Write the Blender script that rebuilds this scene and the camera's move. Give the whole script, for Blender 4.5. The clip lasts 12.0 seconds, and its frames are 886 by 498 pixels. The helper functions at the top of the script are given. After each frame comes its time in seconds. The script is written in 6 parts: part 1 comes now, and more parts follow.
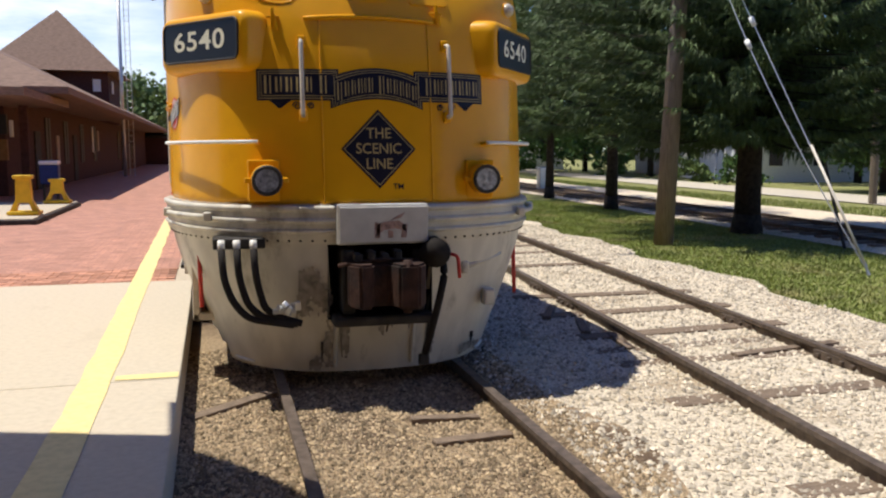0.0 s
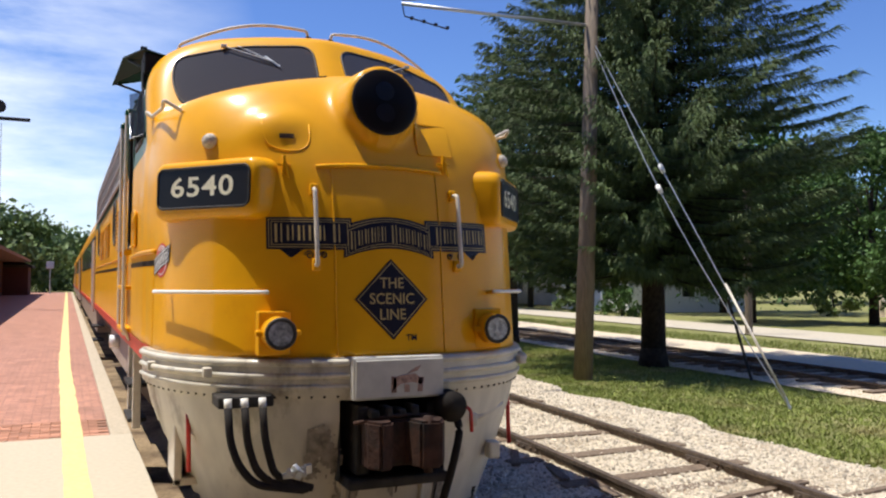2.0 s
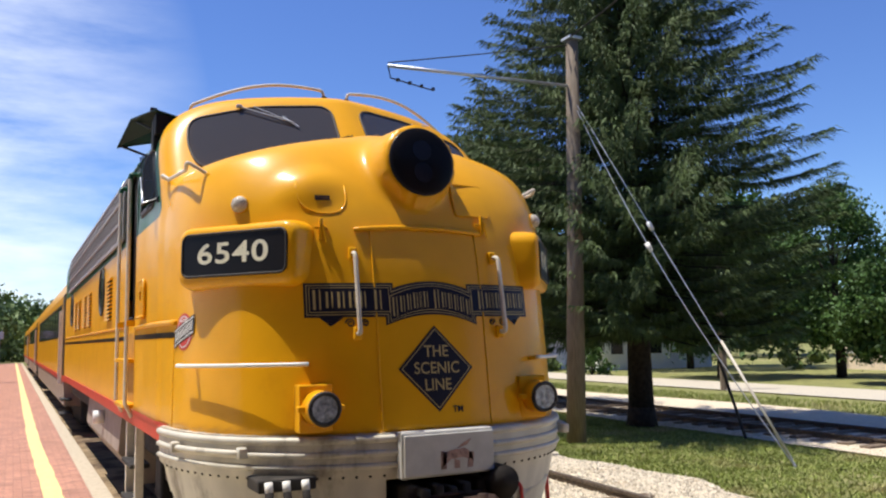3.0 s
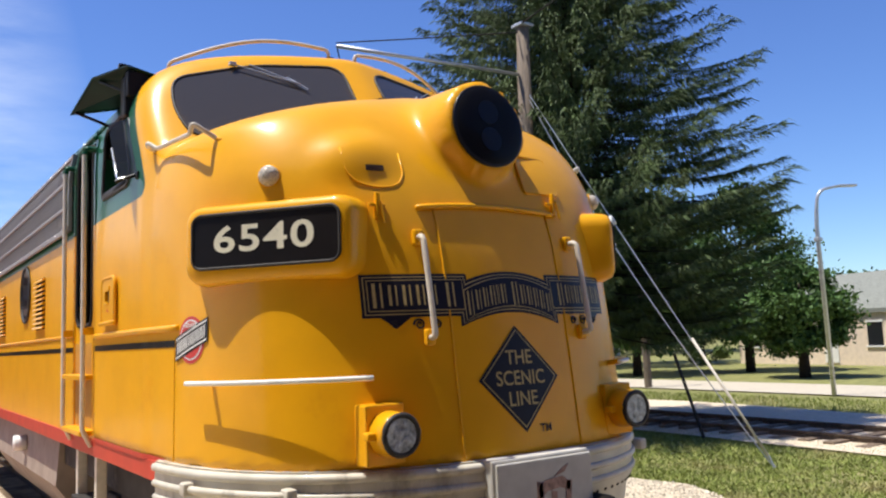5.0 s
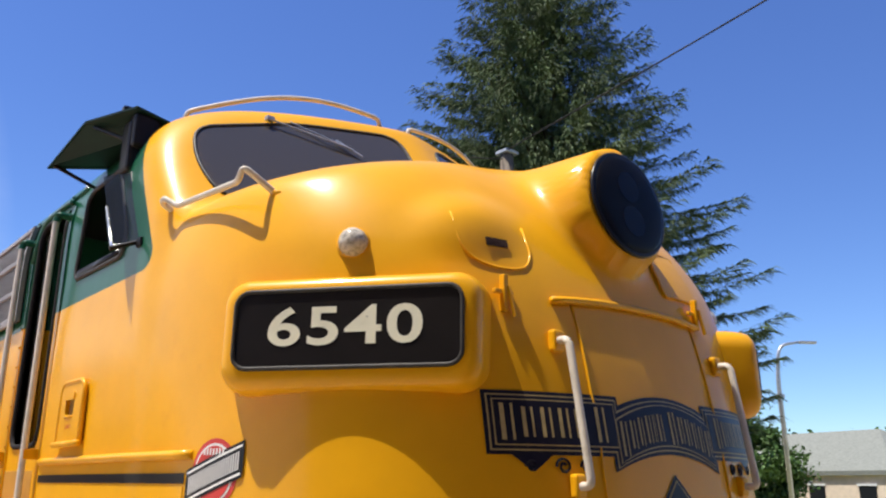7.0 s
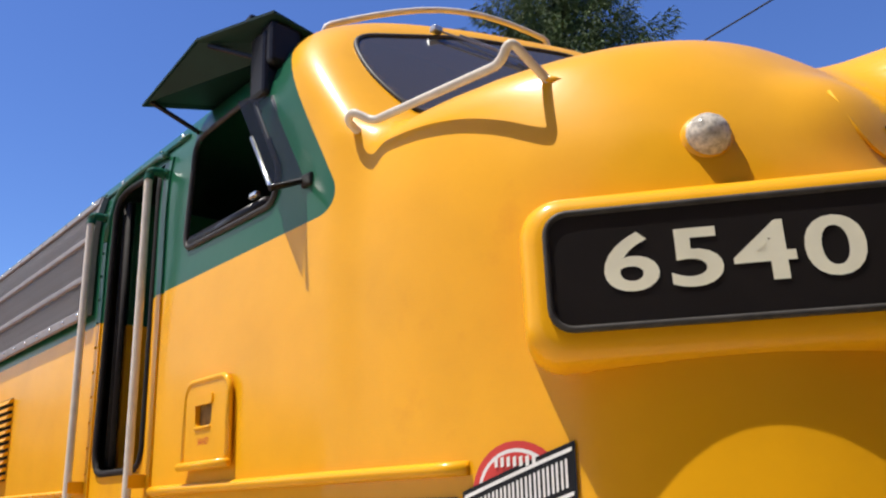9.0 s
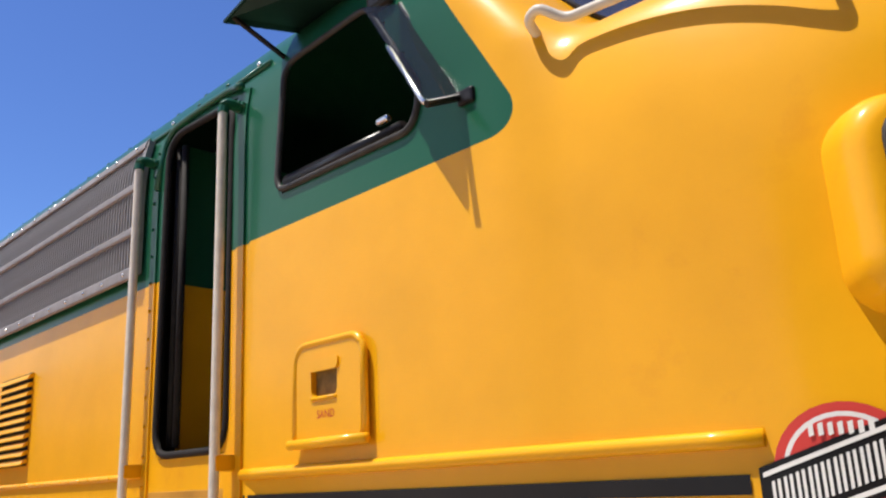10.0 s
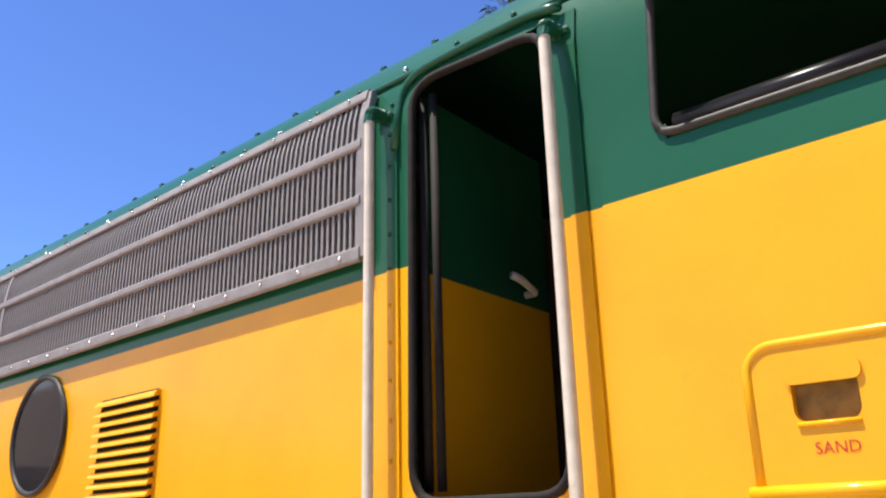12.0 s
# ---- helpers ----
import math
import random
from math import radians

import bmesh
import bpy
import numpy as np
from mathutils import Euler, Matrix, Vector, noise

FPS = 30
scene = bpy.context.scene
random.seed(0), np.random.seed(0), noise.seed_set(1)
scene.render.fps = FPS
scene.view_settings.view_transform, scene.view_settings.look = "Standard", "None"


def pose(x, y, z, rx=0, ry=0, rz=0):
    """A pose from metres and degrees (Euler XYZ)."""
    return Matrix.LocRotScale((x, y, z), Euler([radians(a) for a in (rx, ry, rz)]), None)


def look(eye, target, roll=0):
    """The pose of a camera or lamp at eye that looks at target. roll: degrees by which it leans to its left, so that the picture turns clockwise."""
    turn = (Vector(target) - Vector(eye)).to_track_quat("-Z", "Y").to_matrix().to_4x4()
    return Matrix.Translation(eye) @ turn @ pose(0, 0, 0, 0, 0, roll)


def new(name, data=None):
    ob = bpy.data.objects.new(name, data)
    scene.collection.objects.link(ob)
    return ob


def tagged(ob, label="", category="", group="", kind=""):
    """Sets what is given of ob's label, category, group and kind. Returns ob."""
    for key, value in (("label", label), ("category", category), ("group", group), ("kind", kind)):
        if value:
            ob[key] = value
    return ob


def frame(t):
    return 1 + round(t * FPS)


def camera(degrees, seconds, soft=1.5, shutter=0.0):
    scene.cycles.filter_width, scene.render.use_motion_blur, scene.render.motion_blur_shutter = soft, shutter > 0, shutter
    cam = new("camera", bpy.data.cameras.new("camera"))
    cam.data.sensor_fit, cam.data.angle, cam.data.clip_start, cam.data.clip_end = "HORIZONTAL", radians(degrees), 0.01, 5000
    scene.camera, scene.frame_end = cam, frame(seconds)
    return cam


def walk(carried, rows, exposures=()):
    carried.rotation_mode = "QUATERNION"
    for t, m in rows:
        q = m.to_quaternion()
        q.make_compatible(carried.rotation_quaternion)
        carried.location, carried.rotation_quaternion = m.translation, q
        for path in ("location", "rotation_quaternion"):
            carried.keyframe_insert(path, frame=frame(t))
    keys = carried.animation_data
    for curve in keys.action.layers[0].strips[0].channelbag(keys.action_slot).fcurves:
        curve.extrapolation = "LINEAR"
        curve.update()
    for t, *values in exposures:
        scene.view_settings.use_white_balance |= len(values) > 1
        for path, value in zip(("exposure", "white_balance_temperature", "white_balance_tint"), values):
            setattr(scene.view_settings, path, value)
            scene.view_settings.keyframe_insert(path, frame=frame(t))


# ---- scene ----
cam = camera(56.3, 12.0, 2.2)
PATH = [
    (0, (0.109, -0.06, 1.796), (0.639, 1.854, 1.558), 0.1),
    (0.5, (-0.193, -0.027, 1.878), (0.459, 1.857, 1.715), 3.5),
    (1, (-0.417, 0.076, 1.945), (0.325, 1.923, 1.747), 2.5),
    (1.5, (-0.564, 0.282, 1.973), (0.189, 2.135, 1.973), 0.3),
    (2, (-0.858, 0.452, 1.949), (-0.032, 2.272, 2.022), 0.2),
    (2.5, (-1.126, 0.66, 1.974), (-0.29, 2.47, 2.123), 0.4),
    (3, (-1.296, 0.99, 1.996), (-0.38, 2.755, 2.214), -1.1),
    (3.2, (-1.355, 1.112, 2.006), (-0.403, 2.855, 2.238), -0.5),
    (4.8, (-1.676, 2.358, 2.034), (-0.596, 4.029, 2.242), -2.6),
    (5, (-1.7, 2.529, 2.035), (-0.566, 4.162, 2.252), -2.3),
    (5.5, (-1.759, 2.94, 2.054), (-0.573, 4.526, 2.336), -0.7),
    (6, (-1.678, 3.341, 2.064), (-0.543, 4.92, 2.531), -0.7),
    (6.5, (-1.66, 3.744, 2.054), (-0.457, 5.27, 2.526), 1.2),
    (6.7, (-1.658, 3.907, 2.054), (-0.438, 5.399, 2.593), 0.5),
    (8.3, (-1.743, 5.14, 2.092), (-0.463, 6.578, 2.635), 0.1),
    (8.5, (-1.775, 5.301, 2.086), (-0.487, 6.743, 2.599), 0.2),
    (9, (-1.763, 5.76, 2.093), (-0.484, 7.186, 2.667), -2.3),
    (9.5, (-1.848, 6.184, 2.082), (-0.541, 7.581, 2.663), -3.2),
    (9.8, (-1.889, 6.39, 2.09), (-0.618, 7.809, 2.699), -4.2),
    (10, (-1.92, 6.622, 2.119), (-0.559, 7.989, 2.65), -3.0),
    (10.5, (-1.925, 7.089, 2.111), (-0.591, 8.452, 2.714), -3.8),
    (11, (-2.058, 7.522, 2.112), (-0.643, 8.815, 2.685), -0.4),
    (11.5, (-2.175, 7.879, 2.149), (-0.738, 9.138, 2.738), 1.0),
    (12, (-2.201, 8.253, 2.196), (-0.779, 9.509, 2.832), -1.5),
]
walk(cam, [(t, look(eye, target, roll)) for t, eye, target, roll in PATH], [(0, 0.26), (2, 0.34), (3.2, 0.40), (5, 0.44), (6.7, 0.50), (8.5, 0.46), (9.5, 0.42), (10.5, 0.46), (12, 0.86)])

# ---- light and sky ----
SUN = Vector((-0.325, 0.172, 1.0)).normalized()      # towards the sun
world = bpy.data.worlds.new("sky")
scene.world = world
world.use_nodes = True
wn, wl = world.node_tree.nodes, world.node_tree.links
wn.clear()
w_out = wn.new("ShaderNodeOutputWorld")
w_bg = wn.new("ShaderNodeBackground")
w_bg.inputs["Strength"].default_value = 0.10
w_sky = wn.new("ShaderNodeTexSky")
w_sky.sky_type = "NISHITA"
w_sky.sun_disc = False
w_sky.sun_elevation = math.asin(SUN.z)
w_sky.sun_rotation = math.atan2(SUN.x, SUN.y)
w_sky.air_density, w_sky.dust_density, w_sky.ozone_density = 1.0, 0.1, 4.0
# thin cirrus low over the station side
w_co = wn.new("ShaderNodeTexCoord")
w_map = wn.new("ShaderNodeMapping")
w_map.inputs["Scale"].default_value = (1.6, 1.2, 7.0)
w_map.inputs["Rotation"].default_value = (0.0, 0.22, 0.3)
w_noise = wn.new("ShaderNodeTexNoise")
w_noise.inputs["Scale"].default_value, w_noise.inputs["Detail"].default_value = 2.2, 7.0
w_noise.inputs["Roughness"].default_value = 0.6
w_ramp = wn.new("ShaderNodeValToRGB")
w_ramp.color_ramp.elements[0].position, w_ramp.color_ramp.elements[1].position = 0.29, 0.62
w_dot = wn.new("ShaderNodeVectorMath")
w_dot.operation = "DOT_PRODUCT"
w_dot.inputs[1].default_value = Vector((-0.5, 0.86, 0.10)).normalized()
w_area = wn.new("ShaderNodeMapRange")
w_area.inputs["From Min"].default_value, w_area.inputs["From Max"].default_value = 0.74, 0.95
w_mul = wn.new("ShaderNodeMath")
w_mul.operation = "MULTIPLY"
w_sat = wn.new("ShaderNodeHueSaturation")
w_sat.inputs["Saturation"].default_value, w_sat.inputs["Hue"].default_value = 1.1, 0.515
w_tint = wn.new("ShaderNodeMixRGB")
w_tint.blend_type = "MULTIPLY"
w_tint.inputs["Fac"].default_value = 1.0
w_tint.inputs["Color2"].default_value = (0.86, 1.04, 1.22, 1)
w_mix = wn.new("ShaderNodeMixRGB")
w_mix.inputs["Color2"].default_value = (10.2, 10.6, 11.2, 1)
for a, b in ((w_co.outputs["Generated"], w_map.inputs["Vector"]), (w_map.outputs["Vector"], w_noise.inputs["Vector"]),
             (w_noise.outputs["Fac"], w_ramp.inputs["Fac"]), (w_co.outputs["Generated"], w_dot.inputs[0]),
             (w_dot.outputs["Value"], w_area.inputs["Value"]), (w_ramp.outputs["Color"], w_mul.inputs[0]),
             (w_area.outputs["Result"], w_mul.inputs[1]), (w_mul.outputs["Value"], w_mix.inputs["Fac"]),
             (w_sky.outputs["Color"], w_sat.inputs["Color"]), (w_sat.outputs["Color"], w_tint.inputs["Color1"]), (w_tint.outputs["Color"], w_mix.inputs["Color1"]), (w_mix.outputs["Color"], w_bg.inputs["Color"]),
             (w_bg.outputs["Background"], w_out.inputs["Surface"])):
    wl.new(a, b)
sun = new("sun", bpy.data.lights.new("sun", "SUN"))
sun.data.energy, sun.data.angle, sun.data.color = 5.0, radians(0.53), (1.0, 0.95, 0.86)
sun.matrix_world = look(SUN * 60, (0, 0, 0))


# ---- materials ----
def mat(name, colour, rough=0.6, metal=0.0, vary=0.15, scale=6.0, bump=0.0, bump_scale=40.0, coat=0.0, dark=None, patch=None,
        patch_scale=1.0, patch_at=0.58, per="", stretch=(1, 1, 1), spread=(0.62, 1.3)):
    """A procedural surface: base colour, fine grain, broad stains of a second colour, bump."""
    m = bpy.data.materials.new(name)
    m.use_nodes = True
    n, l = m.node_tree.nodes, m.node_tree.links
    b = n["Principled BSDF"]
    b.inputs["Roughness"].default_value, b.inputs["Metallic"].default_value = rough, metal
    b.inputs["Coat Weight"].default_value, b.inputs["Coat Roughness"].default_value = coat, 0.07
    b.inputs["Specular IOR Level"].default_value = 0.22
    co = n.new("ShaderNodeTexCoord")
    mp = n.new("ShaderNodeMapping")
    mp.inputs["Scale"].default_value = stretch
    l.new(co.outputs["Object"], mp.inputs["Vector"])
    fine = n.new("ShaderNodeTexNoise")
    fine.inputs["Scale"].default_value, fine.inputs["Detail"].default_value = scale, 6.0
    l.new(mp.outputs["Vector"], fine.inputs["Vector"])
    second = dark or tuple(c * (1 - 2.2 * vary) if vary < 0.45 else c * 0.1 for c in colour)
    mix = n.new("ShaderNodeMixRGB")
    mix.inputs["Color1"].default_value, mix.inputs["Color2"].default_value = (*second, 1), (*colour, 1)
    rg = n.new("ShaderNodeMapRange")
    rg.inputs["From Min"].default_value, rg.inputs["From Max"].default_value = 0.25, 0.62
    l.new(fine.outputs["Fac"], rg.inputs["Value"])
    l.new(rg.outputs["Result"], mix.inputs["Fac"])
    out = mix.outputs["Color"]
    if patch:
        big = n.new("ShaderNodeTexNoise")
        big.inputs["Scale"].default_value, big.inputs["Detail"].default_value, big.inputs["Roughness"].default_value = patch_scale, 8.0, 0.65
        l.new(mp.outputs["Vector"], big.inputs["Vector"])
        r2 = n.new("ShaderNodeMapRange")
        r2.inputs["From Min"].default_value, r2.inputs["From Max"].default_value = patch_at, patch_at + 0.14
        l.new(big.outputs["Fac"], r2.inputs["Value"])
        m2 = n.new("ShaderNodeMixRGB")
        m2.inputs["Color2"].default_value = (*patch, 1)
        l.new(r2.outputs["Result"], m2.inputs["Fac"])
        l.new(out, m2.inputs["Color1"])
        out = m2.outputs["Color"]
    if per:
        if per == "object":
            src = n.new("ShaderNodeObjectInfo").outputs["Random"]
        else:
            src = n.new("ShaderNodeNewGeometry").outputs["Random Per Island"]
        hs = n.new("ShaderNodeHueSaturation")
        vr = n.new("ShaderNodeMapRange")
        vr.inputs["To Min"].default_value, vr.inputs["To Max"].default_value = spread
        l.new(src, vr.inputs["Value"])
        l.new(vr.outputs["Result"], hs.inputs["Value"])
        l.new(out, hs.inputs["Color"])
        out = hs.outputs["Color"]
    l.new(out, b.inputs["Base Color"])
    if bump:
        bn = n.new("ShaderNodeTexNoise")
        bn.inputs["Scale"].default_value, bn.inputs["Detail"].default_value = bump_scale, 5.0
        l.new(mp.outputs["Vector"], bn.inputs["Vector"])
        bp = n.new("ShaderNodeBump")
        bp.inputs["Strength"].default_value, bp.inputs["Distance"].default_value = bump, 0.02
        l.new(bn.outputs["Fac"], bp.inputs["Height"])
        l.new(bp.outputs["Normal"], b.inputs["Normal"])
    return m


YEL, GRN = (0.80, 0.378, 0.006), (0.010, 0.088, 0.042)
m_yellow = mat("yellow_paint", YEL, 0.42, vary=0.045, scale=3.0, bump=0.34, bump_scale=1.9, patch=(0.68, 0.29, 0.008), patch_scale=1.4, patch_at=0.6)
m_yellow.node_tree.nodes["Principled BSDF"].inputs["Specular IOR Level"].default_value = 0.10
m_yellow.node_tree.nodes["Principled BSDF"].inputs["Coat Weight"].default_value = 0.38
m_yellow.node_tree.nodes["Principled BSDF"].inputs["Coat Roughness"].default_value = 0.16
m_green = mat("green_paint", GRN, 0.34, vary=0.05, scale=4.0, coat=0.3)
m_red = mat("red_paint", (0.52, 0.05, 0.025), 0.42, vary=0.08)
m_silver = mat("grey_white_paint", (0.62, 0.575, 0.48), 0.45, vary=0.12, scale=5.0, bump=0.22, bump_scale=3.0, patch=(0.22, 0.185, 0.14), patch_scale=2.6, patch_at=0.56, stretch=(1, 1, 0.4), coat=0.08)
m_white = mat("white_paint", (0.8, 0.78, 0.72), 0.45, vary=0.06, scale=12, patch=(0.5, 0.45, 0.38), patch_scale=5.0, patch_at=0.62)
m_bar = mat("cream_tube_paint", (0.66, 0.59, 0.49), 0.4, vary=0.08, scale=18, patch=(0.45, 0.38, 0.3), patch_scale=9, patch_at=0.6)
m_black = mat("black_enamel", (0.014, 0.012, 0.012), 0.3, vary=0.1)
m_navy = mat("dark_navy_decal", (0.012, 0.0115, 0.025), 0.4, vary=0.1, scale=14)
m_gold = mat("cream_gold_lettering", (0.49, 0.37, 0.165), 0.45, vary=0.12, scale=30)
m_cream = mat("cream_numerals", (0.80, 0.76, 0.58), 0.42, vary=0.05, scale=12)
m_decal_red = mat("red_decal", (0.62, 0.06, 0.05), 0.4, vary=0.08)
m_decal_white = mat("white_decal", (0.8, 0.78, 0.75), 0.4, vary=0.08)
m_rubber = mat("black_rubber", (0.020, 0.016, 0.014), 0.78, vary=0.2, scale=20)
m_gasket = mat("dark_grey_gasket", (0.05, 0.045, 0.04), 0.5, vary=0.2, scale=20)
m_chrome = mat("worn_bright_metal", (0.72, 0.71, 0.68), 0.22, metal=1.0, vary=0.08, scale=15)
m_rust = mat("rusty_cast_steel", (0.062, 0.030, 0.021), 0.75, vary=0.3, scale=9, bump=0.4, bump_scale=30, patch=(0.022, 0.017, 0.015), patch_scale=4, patch_at=0.5)
m_under = mat("grimy_black_steel", (0.045, 0.04, 0.036), 0.7, vary=0.3, scale=6, bump=0.2, patch=(0.14, 0.11, 0.08), patch_scale=3.5, patch_at=0.6)
m_tank = mat("dusty_tan_tank_paint", (0.36, 0.29, 0.23), 0.6, vary=0.15, scale=4, patch=(0.2, 0.16, 0.13), patch_scale=2)
m_inside = mat("dark_cab_lining", (0.17, 0.135, 0.11), 0.8, vary=0.2)
m_grille = mat("weathered_steel_grille", (0.29, 0.265, 0.25), 0.5, metal=0.2, vary=0.12, scale=12)
# flat near-black that paints the shade in grille and louvre gaps
m_gap_shade = mat("black_gap_shade", (0.012, 0.011, 0.011), 0.85, vary=0.2)
m_rail = mat("brown_rail_steel", (0.15, 0.115, 0.09), 0.5, metal=0.25, vary=0.25, scale=14, bump=0.15)
m_tie = mat("weathered_tie_timber", (0.23, 0.17, 0.12), 0.85, vary=0.25, scale=10, bump=0.5, bump_scale=20, patch=(0.07, 0.05, 0.04), patch_scale=3, stretch=(1, 6, 6))
m_ballast = mat("pale_limestone_ballast", (0.70, 0.60, 0.45), 0.9, vary=0.26, scale=34, bump=0.9, bump_scale=55, patch=(0.31, 0.235, 0.15), patch_scale=0.8, patch_at=0.52)
m_brown = mat("brown_gravel_dirt", (0.37, 0.27, 0.165), 0.9, vary=0.28, scale=40, bump=0.9, bump_scale=60, patch=(0.10, 0.066, 0.042), patch_scale=1.0, patch_at=0.46)
m_stone = mat("loose_limestone", (0.69, 0.605, 0.47), 0.85, vary=0.12, scale=10, per="island", spread=(0.45, 1.3))
m_brownstone = mat("loose_tan_gravel", (0.42, 0.32, 0.20), 0.85, vary=0.15, scale=10, per="island", spread=(0.3, 1.55))
m_soil = mat("dry_grass_ground", (0.25, 0.25, 0.09), 0.95, vary=0.22, scale=3.0, bump=0.5, bump_scale=30, patch=(0.30, 0.26, 0.13), patch_scale=0.35, patch_at=0.55)
m_grass = mat("mown_grass_blades", (0.26, 0.31, 0.075), 0.7, vary=0.2, scale=2.0, per="island", patch=(0.38, 0.33, 0.15), patch_scale=0.6, patch_at=0.54)
m_road = mat("pale_concrete_road", (0.52, 0.46, 0.36), 0.85, vary=0.1, scale=8, patch=(0.36, 0.33, 0.29), patch_scale=0.8)
m_gravelroad = mat("pale_gravel_yard", (0.68, 0.57, 0.42), 0.9, vary=0.15, scale=12, bump=0.4, patch=(0.48, 0.42, 0.33), patch_scale=0.4)
m_conc = mat("tan_platform_concrete", (0.52, 0.45, 0.34), 0.8, vary=0.06, scale=20, bump=0.12, bump_scale=60, patch=(0.44, 0.375, 0.28), patch_scale=0.9)
m_conc_edge = mat("grey_concrete_edging", (0.5, 0.42, 0.31), 0.85, vary=0.12, scale=16, bump=0.2)
m_line = mat("worn_yellow_line_paint", (0.74, 0.60, 0.27), 0.65, vary=0.08, scale=18, patch=(0.64, 0.52, 0.24), patch_scale=5, patch_at=0.6)
m_brick = mat("red_paving_brick", (0.46, 0.225, 0.145), 0.8, vary=0.12, scale=14, bump=0.25, bump_scale=60, per="object")
m_wood = mat("weathered_pole_timber", (0.21, 0.165, 0.125), 0.85, vary=0.2, scale=8, bump=0.6, bump_scale=14, stretch=(6, 6, 0.35))
m_bark = mat("dark_spruce_bark", (0.05, 0.038, 0.03), 0.9, vary=0.3, scale=10, bump=0.8, bump_scale=12)
m_needle = mat("spruce_needles", (0.10, 0.145, 0.048), 0.6, vary=0.2, scale=0.8, per="island")
m_leaf = mat("broad_leaves", (0.07, 0.135, 0.03), 0.55, vary=0.2, scale=0.6, per="island")
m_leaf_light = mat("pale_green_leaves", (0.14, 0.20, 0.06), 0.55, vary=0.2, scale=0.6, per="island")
m_galv = mat("galvanised_steel", (0.55, 0.56, 0.57), 0.4, metal=0.7, vary=0.08, scale=8)
m_wall_brick = mat("dark_red_station_brick", (0.085, 0.036, 0.03), 0.85, vary=0.2, scale=9, bump=0.3)
m_shingle = mat("brown_shingle_roof", (0.23, 0.15, 0.11), 0.9, vary=0.18, scale=5, bump=0.4, bump_scale=8, stretch=(1, 1, 4))
m_siding = mat("white_clapboard", (0.80, 0.79, 0.76), 0.7, vary=0.06, scale=3, stretch=(1, 1, 8))
m_beige = mat("beige_stucco", (0.80, 0.66, 0.52), 0.8, vary=0.06, scale=4)
m_greyroof = mat("grey_asphalt_shingles", (0.24, 0.25, 0.22), 0.9, vary=0.15, scale=6, stretch=(1, 1, 4))
m_pane = mat("dark_window_glass", (0.02, 0.022, 0.025), 0.06, vary=0.05)
m_yellow_plain = mat("yellow_platform_stand_paint", (0.75, 0.47, 0.03), 0.5, vary=0.1)
# much darker green than the body's, for the visor sheet
m_visor = mat("blackish_green_paint", (0.008, 0.03, 0.022), 0.5, vary=0.15)
m_blue = mat("blue_enamel", (0.02, 0.04, 0.16), 0.5, vary=0.1)


def glass(name, tint, rough=0.02, clear=0.5):
    """Tinted glazing: clear glass over a see-through part."""
    m = bpy.data.materials.new(name)
    m.use_nodes = True
    n, l = m.node_tree.nodes, m.node_tree.links
    b = n["Principled BSDF"]
    b.inputs["Base Color"].default_value = (*tint, 1)
    b.inputs["Roughness"].default_value, b.inputs["IOR"].default_value = rough, 1.5
    t = n.new("ShaderNodeBsdfTransparent")
    t.inputs["Color"].default_value = (0.55, 0.57, 0.6, 1)
    mx = n.new("ShaderNodeMixShader")
    mx.inputs["Fac"].default_value = clear
    l.new(b.outputs["BSDF"], mx.inputs[1])
    l.new(t.outputs["BSDF"], mx.inputs[2])
    l.new(mx.outputs["Shader"], n["Material Output"].inputs["Surface"])
    return m


m_glass = glass("tinted_cab_glass", (0.055, 0.05, 0.047), 0.10, 0.05)
m_shade_glass = glass("smoky_wind_deflector_glass", (0.05, 0.055, 0.065), 0.04, 0.45)


def two_tone(name, green_at):
    """Yellow body paint with the green upper band of the livery: green where z is above the belt and y is behind the slanted cab line."""
    m = m_yellow.copy()
    m.name = name
    n, l = m.node_tree.nodes, m.node_tree.links
    b = n["Principled BSDF"]
    old = b.inputs["Base Color"].links[0].from_socket
    geo = n.new("ShaderNodeTexCoord")
    sep = n.new("ShaderNodeSeparateXYZ")
    l.new(geo.outputs["Object"], sep.inputs["Vector"])

    def calc(op, a, c, clamp=False):
        k = n.new("ShaderNodeMath")
        k.operation, k.use_clamp = op, clamp
        for i, v in enumerate((a, c)):
            if isinstance(v, (int, float)):
                k.inputs[i].default_value = v
            else:
                l.new(v, k.inputs[i])
        return k.outputs[0]
    z, y = sep.outputs["Z"], sep.outputs["Y"]
    up = calc("SUBTRACT", z, green_at[0])                      # above the belt
    slant = calc("SUBTRACT", y, calc("ADD", calc("MULTIPLY", z, green_at[2]), green_at[1]))
    slant = calc("MULTIPLY", slant, 0.86)
    r = 0.13                                                   # rounded corner
    a, c = calc("MAXIMUM", calc("SUBTRACT", r, up), 0.0), calc("MAXIMUM", calc("SUBTRACT", r, slant), 0.0)
    d = calc("SUBTRACT", calc("SQRT", calc("ADD", calc("MULTIPLY", a, a), calc("MULTIPLY", c, c)), 0.0), r)
    fac = calc("MULTIPLY", calc("SUBTRACT", 0.0, d), 400.0, True)
    mx = n.new("ShaderNodeMixRGB")
    mx.inputs["Color2"].default_value = (*GRN, 1)
    l.new(fac, mx.inputs["Fac"])
    l.new(old, mx.inputs["Color1"])
    l.new(mx.outputs["Color"], b.inputs["Base Color"])
    return m


m_livery = two_tone("yellow_and_green_livery", (3.045, 6.18, 0.575))
m_livery_rear = two_tone("yellow_and_green_body", (3.045, 0.0, 0.0))


